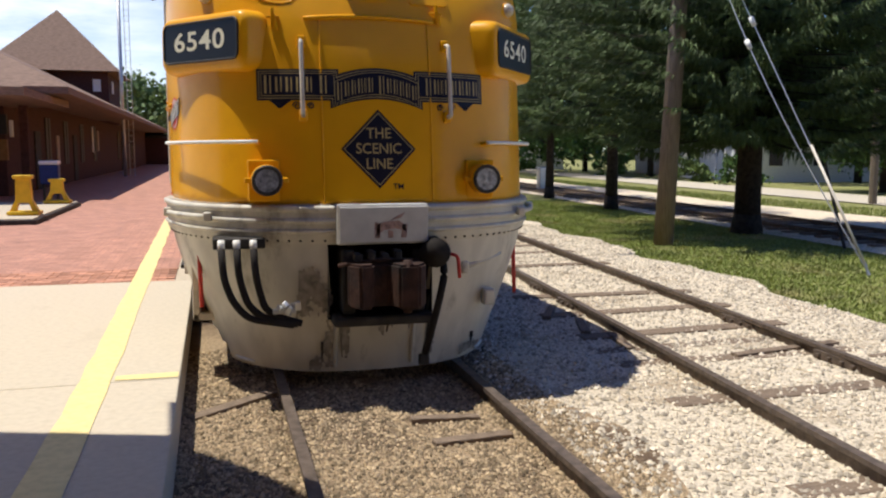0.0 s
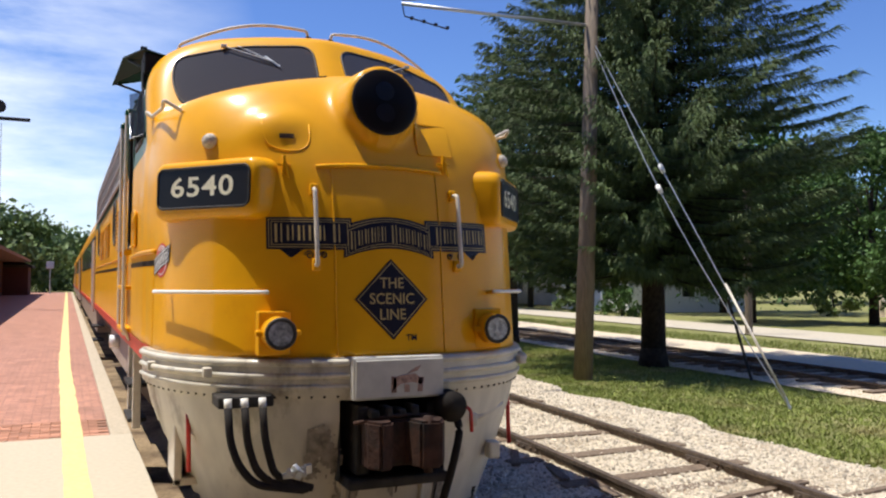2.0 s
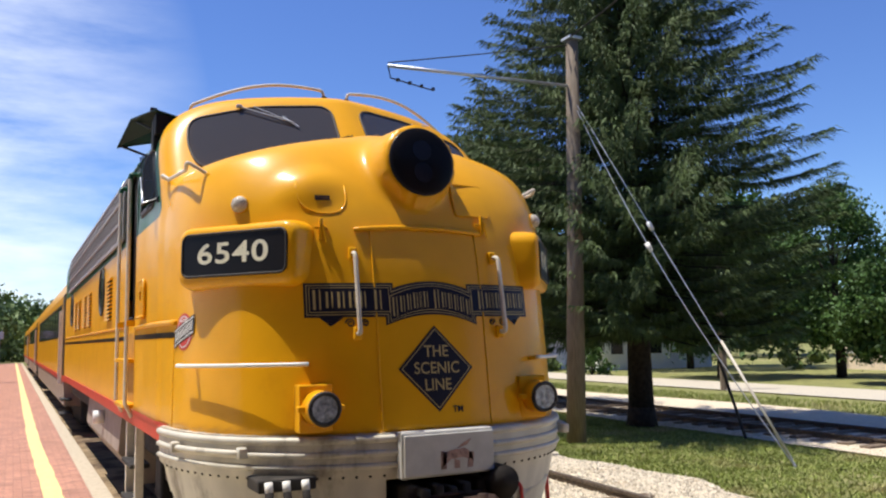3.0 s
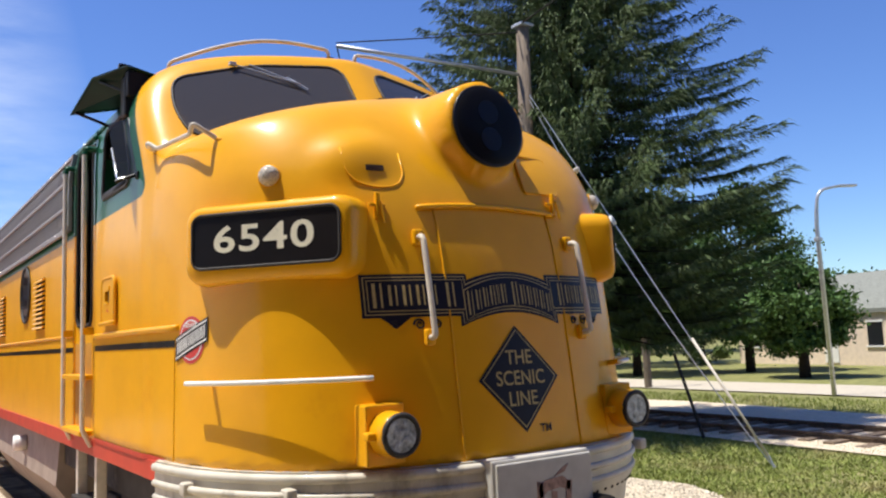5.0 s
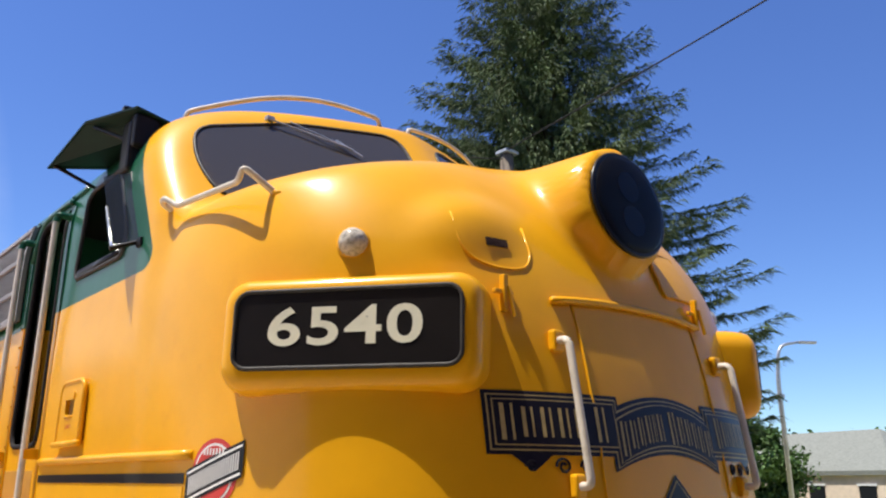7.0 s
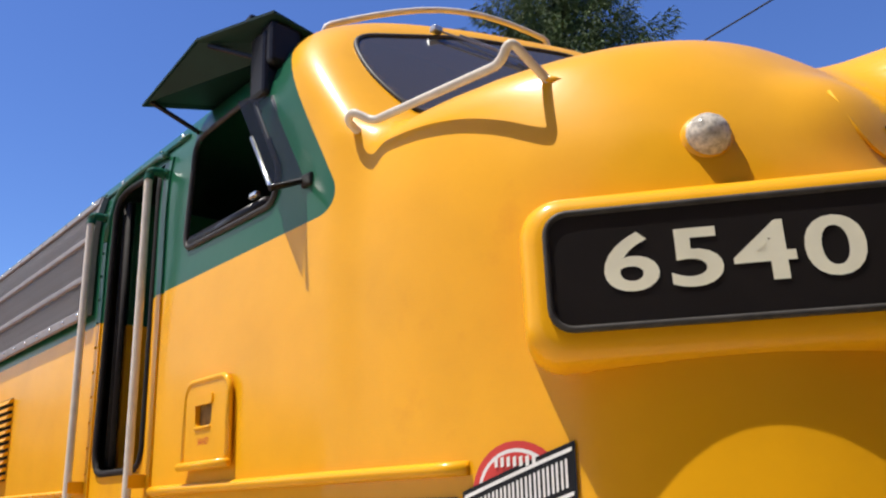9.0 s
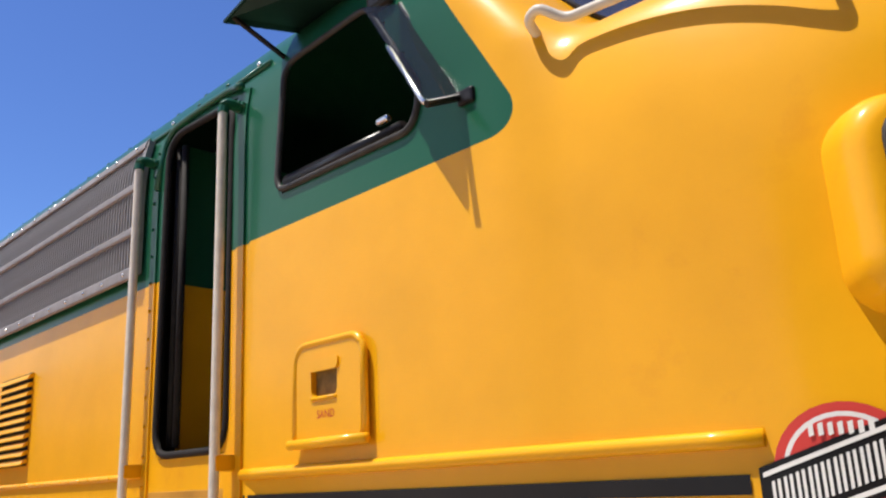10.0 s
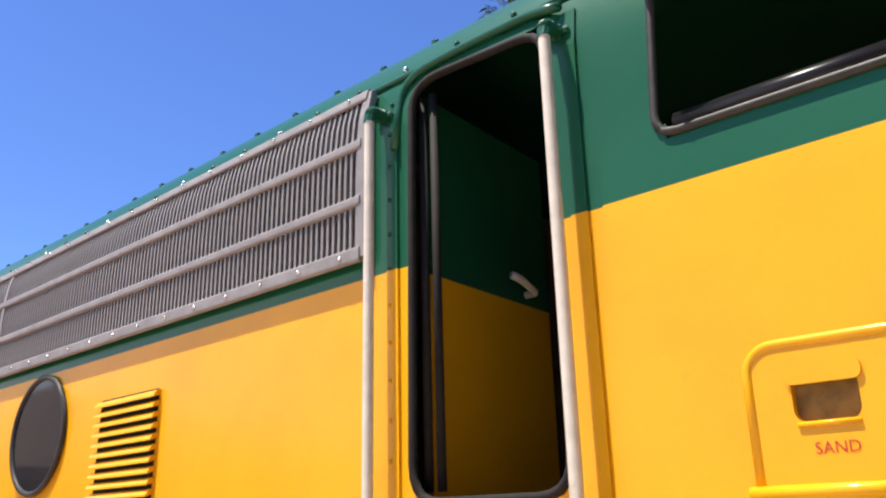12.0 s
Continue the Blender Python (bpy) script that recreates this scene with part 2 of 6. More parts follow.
# ---- mesh helpers ----
def empty(name, label, category, group="", kind=""):
    return tagged(new(name), label, category, group, kind)


def link(name, bm, material, parent=None, label="", smooth=False):
    me = bpy.data.meshes.new(name)
    bm.to_mesh(me)
    bm.free()
    for mm in (material if isinstance(material, (list, tuple)) else [material]):
        me.materials.append(mm)
    if smooth:
        for p in me.polygons:
            p.use_smooth = True
    ob = new(name, me)
    ob.parent = parent
    if label:
        ob["label"] = label
    return ob


def part(name, bm, material, parent, label="", smooth=False):
    return link(name, bm, material, parent, label, smooth)


def raw(name, verts, faces, material, parent=None, label="", smooth=False):
    me = bpy.data.meshes.new(name)
    me.from_pydata(verts, [], faces)
    me.materials.append(material)
    if smooth:
        me.polygons.foreach_set("use_smooth", [True] * len(me.polygons))
    me.update()
    ob = new(name, me)
    ob.parent = parent
    if label:
        ob["label"] = label
    return ob


def box(bm, x0, x1, y0, y1, z0, z1, bevel=0.0, m=None):
    vs = bmesh.ops.create_cube(bm, size=1)["verts"]
    for v in vs:
        v.co = Vector((x0 + (v.co.x + 0.5) * (x1 - x0), y0 + (v.co.y + 0.5) * (y1 - y0), z0 + (v.co.z + 0.5) * (z1 - z0)))
    if bevel:
        es = list({e for v in vs for e in v.link_edges})
        r = bmesh.ops.bevel(bm, geom=es, offset=bevel, segments=2, affect="EDGES", profile=0.5)
        vs = list({v for f in r["faces"] for v in f.verts} | {v for v in vs if v.is_valid})
    if m is not None:
        for v in vs:
            v.co = m @ v.co
    return bm


def B(*a, **k):
    return box(bmesh.new(), *a, **k)


def tube(bm, pts, r, seg=8, r1=None, cap=True):
    pts = [Vector(p) for p in pts]
    rings = []
    ref = Vector((0.13, 0.31, 0.94))
    for i, p in enumerate(pts):
        d = (pts[min(i + 1, len(pts) - 1)] - pts[max(i - 1, 0)]).normalized()
        if abs(d.dot(ref)) > 0.95:
            ref = Vector((0.9, 0.3, 0.1))
        a = d.cross(ref).normalized()
        b = d.cross(a)
        rr = r if r1 is None else r + (r1 - r) * i / (len(pts) - 1)
        rings.append([bm.verts.new(p + (a * math.cos(2 * math.pi * k / seg) + b * math.sin(2 * math.pi * k / seg)) * rr) for k in range(seg)])
    for q, s in zip(rings, rings[1:]):
        for k in range(seg):
            bm.faces.new((q[k], q[(k + 1) % seg], s[(k + 1) % seg], s[k]))
    if cap:
        bm.faces.new(rings[0][::-1])
        bm.faces.new(rings[-1])
    return bm


def T(pts, r, seg=8, r1=None):
    return tube(bmesh.new(), pts, r, seg, r1)


def bend(pts, rad=0.05, n=4):
    """Rounds the corners of a polyline."""
    pts = [Vector(p) for p in pts]
    out = [pts[0]]
    for a, p, c in zip(pts, pts[1:], pts[2:]):
        u, v = (a - p), (c - p)
        k = min(rad, u.length * 0.45, v.length * 0.45)
        s, e = p + u.normalized() * k, p + v.normalized() * k
        for i in range(n + 1):
            t = i / n
            out.append(s * (1 - t) ** 2 + p * 2 * t * (1 - t) + e * t ** 2)
    return out + [pts[-1]]


def prism(bm, outline, depth, place):
    """An outline (a, b) extruded by depth; place(a, b, d) gives the point in space, d from 0 to depth."""
    lo = [bm.verts.new(place(a, b, 0)) for a, b in outline]
    hi = [bm.verts.new(place(a, b, depth)) for a, b in outline]
    n = len(outline)
    bm.faces.new(lo[::-1])
    bm.faces.new(hi)
    for i in range(n):
        bm.faces.new((lo[i], lo[(i + 1) % n], hi[(i + 1) % n], hi[i]))
    bmesh.ops.recalc_face_normals(bm, faces=bm.faces)
    return bm


def rounded(a0, a1, b0, b1, r, n=5):
    out = []
    for cx, cy, s in ((a1 - r, b1 - r, 0), (a0 + r, b1 - r, 90), (a0 + r, b0 + r, 180), (a1 - r, b0 + r, 270)):
        for i in range(n + 1):
            t = radians(s + 90 * i / n)
            out.append((cx + r * math.cos(t), cy + r * math.sin(t)))
    return out


def disc(cx, cy, r, n=32):
    return [(cx + r * math.cos(2 * math.pi * i / n), cy + r * math.sin(2 * math.pi * i / n)) for i in range(n)]


def text_mesh(body, size, bold=0.0, width=1.0):
    """Flat triangles of a word, centred: vertices (a, b) and faces."""
    cu = bpy.data.curves.new("word", "FONT")
    cu.body, cu.size, cu.align_x, cu.align_y, cu.offset, cu.resolution_u = body, size, "CENTER", "CENTER", bold, 5
    ob = bpy.data.objects.new("word", cu)
    scene.collection.objects.link(ob)
    bpy.context.view_layer.update()
    me = ob.evaluated_get(bpy.context.evaluated_depsgraph_get()).to_mesh()
    vs = [(v.co.x * width, v.co.y) for v in me.vertices]
    fs = [tuple(p.vertices) for p in me.polygons]
    ob.to_mesh_clear()
    bpy.data.objects.remove(ob)
    bpy.data.curves.remove(cu)
    return vs, fs


# ---- the locomotive's skin ----
C, W = 1.33, 1.578                     # centre line and half width
YJ = 9.36                              # where the cab shell joins the body
N_PLAN = 2.58


def smin(a, b, k):
    h = np.clip(0.5 + 0.5 * (b - a) / k, 0, 1)
    return b + (a - b) * h - k * h * (1 - h)


def section(u, z):
    """The body's cross-section: upright sides and a domed roof."""
    return ((np.abs(u) / W) ** 3.4 + (np.maximum(0, z - 3.36) / 0.905) ** 3.4) ** (1 / 3.4) - 1


def shell(u, y, z):
    """Signed shape of the nose and cab; negative inside."""
    rise = np.clip((z - 1.9) / 1.92, 0, 0.9999)
    length = 1.808 * (1 - rise ** 2.5) ** (1 / 2.5)
    n = N_PLAN + 0.3 * np.clip((z - 2.4) / 0.6, 0, 1)
    y_lean = y - 0.115 * smin(z - 1.9, np.full_like(z, 0.50), 0.5)
    wide = W * (1 - np.clip((z - 2.5) / 1.42, 0, 0.9999) ** 3.4) ** (1 / 3.4)
    nose = (((np.abs(u) / wide) ** n + (np.maximum(0, 8.0 - y_lean) / length) ** n) ** (1 / n) - 1) * np.minimum(wide, length)
    nose = -smin(-nose, -(z - 3.675 + 0.25 * (np.sqrt(u * u + 0.02) - 0.14)) * 0.95, 0.10)
    wind = (7.71 + 0.74 * (np.maximum(z, 3.34) - 3.788) + 0.35 * (np.sqrt(u * u + 0.01) - 0.1) - y) * 0.8
    cab = -smin(-section(u, z) * 1.2, -wind, 0.13)
    lampr = np.sqrt(u * u + (z - 3.3) ** 2) - 0.285 - np.maximum(0, y - 6.36) * 0.05
    lamp = np.maximum(lampr, (6.375 + 0.13 * (z - 3.3) - y))
    pad = (np.sqrt(((u + 0.70) / 0.29) ** 2 + ((y - 6.71) / 0.20) ** 2 + ((z - 3.02) / 0.22) ** 2) - 1) * 0.2
    d = smin(nose, cab, 0.07)
    d = smin(d, lamp, 0.14)
    d = smin(d, pad, 0.07)
    return np.maximum(d, 1.37 - z)


def cast(o, d, far=7.0):
    """Where rays from inside (o) along d leave the shell. Arrays (n, 3), in u, y, z."""
    lo, hi = np.zeros(len(d)), np.full(len(d), far)
    for _ in range(36):
        mid = (lo + hi) / 2
        p = o + d * mid[:, None]
        inside = shell(p[:, 0], p[:, 1], p[:, 2]) < 0
        lo, hi = np.where(inside, mid, lo), np.where(inside, hi, mid)
    return o + d * lo[:, None]


def front(u, z, off=0.0):
    """The point of the nose at (u, z) seen from ahead, lifted by off along the normal, in world space."""
    u, z = np.atleast_1d(np.asarray(u, float)), np.atleast_1d(np.asarray(z, float))
    lo, hi = np.full(len(u), 5.6), np.full(len(u), 9.0)
    for _ in range(30):
        mid = (lo + hi) / 2
        ins = shell(u, mid, z) < 0
        lo, hi = np.where(ins, lo, mid), np.where(ins, mid, hi)
    e = 0.01
    g = np.stack([shell(u + e, hi, z) - shell(u - e, hi, z), shell(u, hi + e, z) - shell(u, hi - e, z), shell(u, hi, z + e) - shell(u, hi, z - e)], 1)
    g /= np.linalg.norm(g, axis=1)[:, None] + 1e-9
    return np.stack([u + C, hi, z], 1) + g * off


def front1(u, z, off=0.0):
    return Vector(front(u, z, off)[0])


def side(y, z, off=0.0):
    """The point of the left flank at (y, z), lifted off outwards, in world space."""
    y, z = np.atleast_1d(np.asarray(y, float)), np.atleast_1d(np.asarray(z, float))
    lo, hi = np.full(len(y), -1.75), np.full(len(y), -0.6)
    for _ in range(30):
        mid = (lo + hi) / 2
        ins = np.where(y < YJ, shell(mid, np.minimum(y, YJ), z), section(mid, z)) < 0
        lo, hi = np.where(ins, lo, mid), np.where(ins, mid, hi)
    return np.stack([hi + C - off, y, z], 1)


def side1(y, z, off=0.0):
    return Vector(side(y, z, off)[0])


def in_poly(px, pz, poly):
    inside = np.zeros(len(px), bool)
    n = len(poly)
    for i in range(n):
        (x1, y1), (x2, y2) = poly[i], poly[(i + 1) % n]
        hit = ((y1 > pz) != (y2 > pz)) & (px < (x2 - x1) * (pz - y1) / (y2 - y1 + 1e-12) + x1)
        inside ^= hit
    return inside


def corner_round(pts, rad, n=5):
    """A closed outline with rounded corners."""
    P = [Vector((a, b, 0)) for a, b in pts]
    out = []
    for i in range(len(P)):
        a, p, c = P[i - 1], P[i], P[(i + 1) % len(P)]
        u, v = a - p, c - p
        k = min(rad, u.length * 0.45, v.length * 0.45)
        s, e = p + u.normalized() * k, p + v.normalized() * k
        for j in range(n + 1):
            t = j / n
            q = s * (1 - t) ** 2 + p * 2 * t * (1 - t) + e * t ** 2
            out.append((q.x, q.y))
    return out


# windshield panes as (u, z), and the side windows as (y, z)
WIND_L = corner_round([(-1.37, 3.68), (-1.30, 3.43), (-0.75, 3.535), (-0.14, 3.66), (-0.13, 4.125), (-0.75, 4.10), (-1.325, 3.945)], 0.14, 7)
WIND_R = [(-a, b) for a, b in WIND_L][::-1]
SIDE_WIN = corner_round([(9.18, 3.20), (9.15, 3.74), (8.64, 3.76), (8.36, 3.32), (8.40, 3.19)], 0.07)
DOOR = corner_round([(10.13, 2.265), (10.12, 3.76), (9.53, 3.72), (9.53, 2.265)], 0.12)


def nose_shell(parent):
    na, npsi = 130, 260
    o = np.array([0.0, YJ, 2.45])
    al = np.linspace(0.02, math.pi / 2, na)
    ps = np.linspace(0, 2 * math.pi, npsi, endpoint=False)
    A, P = np.meshgrid(al, ps, indexing="ij")
    d = np.stack([np.sin(A) * np.cos(P), -np.cos(A), np.sin(A) * np.sin(P)], -1).reshape(-1, 3)
    pts = cast(o, d).reshape(na, npsi, 3)
    mid = (pts[:-1] + pts[1:] + np.roll(pts, -1, 1)[:-1] + np.roll(pts, -1, 1)[1:]) / 4
    u, y, z = mid[..., 0].ravel(), mid[..., 1].ravel(), mid[..., 2].ravel()
    cut = in_poly(-np.abs(u), z, [(-0.75 + (a + 0.75) * 0.955, 3.84 + (b - 3.84) * 0.9) for a, b in WIND_L]) & (y > 7.5) & (y < 8.7)
    cut |= in_poly(y, z, SIDE_WIN) & (np.abs(u) > 1.2)
    cut = cut.reshape(na - 1, npsi)
    w = pts.reshape(-1, 3) + np.array([C, 0, 0])
    faces = [(i * npsi + j, (i + 1) * npsi + j, (i + 1) * npsi + (j + 1) % npsi, i * npsi + (j + 1) % npsi)
             for i in range(na - 1) for j in range(npsi) if not cut[i, j]]
    faces.append(tuple(range(npsi)))
    return raw("nose", [tuple(p) for p in w], faces, m_livery, parent, "yellow streamlined nose and green-sided cab", True)


def body_section(z0=1.37, n=40):
    """The left half outline from the sill to the roof's crown, (u, z)."""
    out = [(-W, 2.252 if i == 6 else z0 + (3.36 - z0) * i / 14) for i in range(15)]
    for i in range(1, n + 1):
        t = math.pi / 2 * i / n
        out.append((-W * math.cos(t) ** (2 / 3.4) if i < n else 0.0, 3.36 + 0.905 * math.sin(t) ** (2 / 3.4)))
    return out


def rear_body(parent, y1):
    half = body_section()
    ring = half + [(-a, b) for a, b in half[::-1][1:]]
    ys = sorted({YJ, 9.45, 9.53, 9.62, 9.75, 9.9, 10.03, 10.12, 10.2, *np.arange(10.4, y1, 0.8), y1})
    bm = bmesh.new()
    rows = [[bm.verts.new((C + a, y, b)) for a, b in ring] for y in ys]
    for ya, yb, r, s in zip(ys, ys[1:], rows, rows[1:]):
        for k in range(len(ring) - 1):
            (a, b), (a2, b2) = ring[k], ring[k + 1]
            ym, zm = (ya + yb) / 2, (b + b2) / 2
            if 9.53 < ym < 10.12 and 2.24 < zm < 3.74 and a < 0:
                continue
            bm.faces.new((r[k], r[k + 1], s[k + 1], s[k]))
    bm.faces.new(rows[-1])
    bmesh.ops.recalc_face_normals(bm, faces=bm.faces)
    ob = part("body", bm, m_livery_rear, parent, "yellow body with green upper sides and roof", True)
    ob.data.set_sharp_from_angle(angle=radians(40))
    return ob


def drape(name, verts, faces, put, material, parent, label=""):
    """A decal: flat (a, b) geometry laid on the skin by put(a-array, b-array)."""
    v = np.array(verts, float)
    return raw(name, [tuple(p) for p in put(v[:, 0], v[:, 1])], faces, material, parent, label)


def grid_fill(test, a0, a1, b0, b1, n):
    """Small quads of the region where test(a, b) holds, over a rectangle."""
    na, nb = max(1, int((a1 - a0) / n)), max(1, int((b1 - b0) / n))
    verts = [(a0 + (a1 - a0) * i / na, b0 + (b1 - b0) * j / nb) for j in range(nb + 1) for i in range(na + 1)]
    faces = []
    for j in range(nb):
        for i in range(na):
            a, b = a0 + (a1 - a0) * (i + 0.5) / na, b0 + (b1 - b0) * (j + 0.5) / nb
            if test(a, b):
                q = j * (na + 1) + i
                faces.append((q, q + 1, q + na + 2, q + na + 1))
    return verts, faces


def strip(top, bottom, n):
    """A band between two curves top(t), bottom(t), t from 0 to 1, three rows high."""
    verts, faces = [], []
    for i in range(n + 1):
        t = i / n
        (a, b), (c, d) = top(t), bottom(t)
        verts += [(a + (c - a) * k / 3, b + (d - b) * k / 3) for k in range(4)]
    for i in range(n):
        for k in range(3):
            q = i * 4 + k
            faces.append((q, q + 1, q + 5, q + 4))
    return verts, faces


def window_unit(name, outline, put, parent, mat_glass, rim=0.035, inset=0.012, label=""):
    """A pane behind a rubber rim, set on the skin. The pane is a child of the rim's part."""
    bm = bmesh.new()
    pts = [put(a, b, 0.004) for a, b in outline]
    tube(bm, pts + pts[:2], rim, 8, cap=False)
    fr = part(name, bm, m_gasket, parent, label, True)
    ca, cb = sum(a for a, b in outline) / len(outline), sum(b for a, b in outline) / len(outline)
    verts, faces, rings = [], [], 6
    for k in range(rings):
        f = k / rings
        verts += [tuple(put(a + (ca - a) * f, b + (cb - b) * f, -inset)) for a, b in outline]
    verts.append(tuple(put(ca, cb, -inset)))
    n = len(outline)
    for k in range(rings - 1):
        for i in range(n):
            faces.append((k * n + i, k * n + (i + 1) % n, (k + 1) * n + (i + 1) % n, (k + 1) * n + i))
    for i in range(n):
        faces.append(((rings - 1) * n + i, (rings - 1) * n + (i + 1) % n, rings * n))
    if mat_glass:
        raw("pane", verts, faces, mat_glass, fr, "", True).visible_shadow = False
    return fr


# ---- the locomotive ----
LOCO_END = 21.6
loco = empty("diesel_locomotive", "yellow and green streamlined diesel locomotive with grey-white pilot at platform", "locomotive")
nose_shell(loco)
rear_body(loco, LOCO_END)

for nm, outl in (("windshield", WIND_L), ("windshield", WIND_R)):
    window_unit(nm, outl, lambda a, b, o: front1(a, b, o), loco, m_glass, 0.011, -0.004, "tinted windshield pane in a dark rubber rim")
window_unit("side_window", SIDE_WIN, lambda a, b, o: side1(a, b, o), loco, None, 0.013, 0.02, "open cab side window")
# ledge at the foot of the open window, with a bright catch
part("window_ledge", T([side1(9.12, 3.225, -0.01), side1(8.46, 3.215, -0.01)], 0.03, 8), m_black, loco, "", True)
part("window_catch", B(C - W - 0.03, C - W - 0.005, 8.50, 8.56, 3.25, 3.275, 0.008), m_chrome, loco)

# dark cab inside
bm = bmesh.new()
for q in (((-1.45, 8.35, 2.2), (-1.45, 10.75, 2.2), (1.45, 10.75, 2.2), (1.45, 8.35, 2.2)),
          ((-1.45, 10.75, 2.2), (-1.3, 10.75, 3.85), (1.3, 10.75, 3.85), (1.45, 10.75, 2.2)),
          ((1.5, 8.35, 2.2), (1.5, 10.75, 2.2), (1.5, 10.75, 3.8), (1.5, 8.35, 3.8)),
          ((-1.2, 7.6, 3.3), (-1.2, 8.35, 2.2), (1.2, 8.35, 2.2), (1.2, 7.6, 3.3))):
    bm.faces.new([bm.verts.new((C + a, b, c)) for a, b, c in q])
part("cab_lining", bm, m_inside, loco)
bm = bmesh.new()
box(bm, C - 1.0, C - 0.55, 9.0, 9.45, 2.75, 2.9, 0.04)
box(bm, C - 1.0, C - 0.55, 9.4, 9.5, 2.85, 3.35, 0.04)
part("cab_seat", bm, m_inside, loco)

# cab doorway: rubber rim, the door swung inwards, its window stile and handle
bm = bmesh.new()
pts = [side1(a, b, 0.0) for a, b in DOOR]
tube(bm, pts + pts[:2], 0.016, 8, cap=False)
rim = part("doorway", bm, m_rubber, loco, "dark rubber-edged cab doorway", True)
for corner, arc_pts in (((10.125, 2.25), DOOR[:6]), ((9.525, 2.25), DOOR[-6:])):
    bm = bmesh.new()
    prism(bm, [corner] + arc_pts, 0.01, lambda a, b, d: side1(a, b, d - 0.011))
    part("door_corner", bm, m_livery_rear, loco)
inner = part("cab_door", box(bmesh.new(), 0, 0.80, -0.02, 0.02, 2.0, 3.75, 0.01), two_tone("inside_door_paint", (3.045, -5, 0)), loco, "yellow and green cab door swung open inwards")
inner.matrix_world = pose(C - W + 0.12, 10.17, 0, 0, 0, 3)
part("door_handle", T(bend([(0.62, -0.02, 3.09), (0.62, -0.07, 3.09), (0.50, -0.08, 3.12), (0.45, -0.07, 3.13)], 0.03), 0.016), m_bar, inner, "bright metal lever", True)
bm = bmesh.new()
for y in (10.115, 10.06):
    tube(bm, [(C - W + 0.06, y, 2.30), (C - W + 0.06, y, 3.70)], 0.016, 8)
part("door_seal", bm, m_rubber, loco, "", True)
# door frame strips with rivets each side
post_z = [1.40 + 2.34 * i / 18 for i in range(19)]
for y in (9.44, 10.21):
    bm = bmesh.new()
    prism(bm, [(-0.028, z) for z in post_z[::-1]] + [(0.028, z) for z in post_z], 0.012, lambda a, b, d: side1(y + a, b, d - 0.002))
    part("door_post", bm, m_livery_rear, loco)
for k in range(17):
    bm = bmesh.new()
    bmesh.ops.create_uvsphere(bm, u_segments=6, v_segments=4, radius=0.009, matrix=Matrix.Translation(side1(10.22, 1.62 + 0.13 * k, 0.011)))
    part("rivet", bm, m_livery_rear, loco, "", True)
for k in range(26):
    bm = bmesh.new()
    bmesh.ops.create_uvsphere(bm, u_segments=6, v_segments=4, radius=0.009, matrix=Matrix.Translation((C - W - 0.014, 10.32 + 0.12 * k, 2.19)))
    part("rivet", bm, m_yellow, loco, "", True)
part("door_drip", T(bend([side1(10.19, 3.50, 0.012), side1(10.185, 3.80, 0.012), side1(9.9, 3.815, 0.012), side1(9.58, 3.805, 0.014), side1(9.46, 3.76, 0.03)], 0.13, 6), 0.017, 8), m_green, loco, "", True)
# rain gutter above the door and grille, with bolts
bm = bmesh.new()
tube(bm, [side1(y, 3.80 + 0.02, 0.004) for y in np.arange(9.3, LOCO_END, 0.6)], 0.014, 6)
part("gutter", bm, m_green, loco, "", True)
for k in range(44):
    y = 9.42 + 0.26 * k
    bm = bmesh.new()
    bmesh.ops.create_uvsphere(bm, u_segments=6, v_segments=4, radius=0.013, matrix=Matrix.Translation(side1(y, 3.865, 0.004)))
    part("bolt", bm, m_chrome if k % 3 == 0 else m_green, loco, "", True)
for k in range(36):
    bm = bmesh.new()
    box(bm, -0.015, 0.015, -0.015, 0.015, 0, 0.018, 0.005, Matrix.Translation(side1(10.2 + 0.3 * k, 4.06, -0.010)))
    part("roof_bolt", bm, m_green, loco)

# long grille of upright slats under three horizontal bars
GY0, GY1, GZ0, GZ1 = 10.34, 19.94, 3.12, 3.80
# near-black backing sheet on the skin: shade between the slats, put in as colour
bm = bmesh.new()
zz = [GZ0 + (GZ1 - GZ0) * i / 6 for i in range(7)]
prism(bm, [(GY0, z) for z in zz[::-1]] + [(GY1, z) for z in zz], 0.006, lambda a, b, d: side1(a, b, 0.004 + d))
grille = part("side_grille", bm, m_gap_shade, loco, "long grey steel air-intake grille with upright slats")
bm = bmesh.new()
prism(bm, [(0, z) for z in zz[::-1]] + [(0.012, z) for z in zz], 0.010, lambda a, b, d: side1(GY0, b, 0.026 + d) + Vector((0, a, 0)))
bm.to_mesh(slat_me := bpy.data.meshes.new("slat"))
bm.free()
slat_me.materials.append(m_grille)
for k in range(299):
    s = new("slat", slat_me)
    s.parent = grille
    s.location.y = 0.02 + k * (GY1 - GY0 - 0.05) / 298
for z, r in ((GZ0 + 0.012, 0.030), (3.34, 0.021), (3.57, 0.021), (GZ1 - 0.012, 0.026)):
    bm = bmesh.new()
    prism(bm, rounded(-r, r, -0.012, 0.012, 0.011, 3), GY1 - GY0, lambda a, b, d, z=z: side1(GY0 + d, z + a, 0.036) + Vector((b, 0, 0)))
    part("grille_bar", bm, m_grille, grille)
for yy in (GY0, 13.6, 17.0, GY1):
    bm = bmesh.new()
    prism(bm, [(-0.02, z) for z in zz[::-1]] + [(0.02, z) for z in zz], 0.03, lambda a, b, d: side1(yy, b, 0.012 + d) + Vector((0, a, 0)))
    part("grille_end", bm, m_grille, grille)
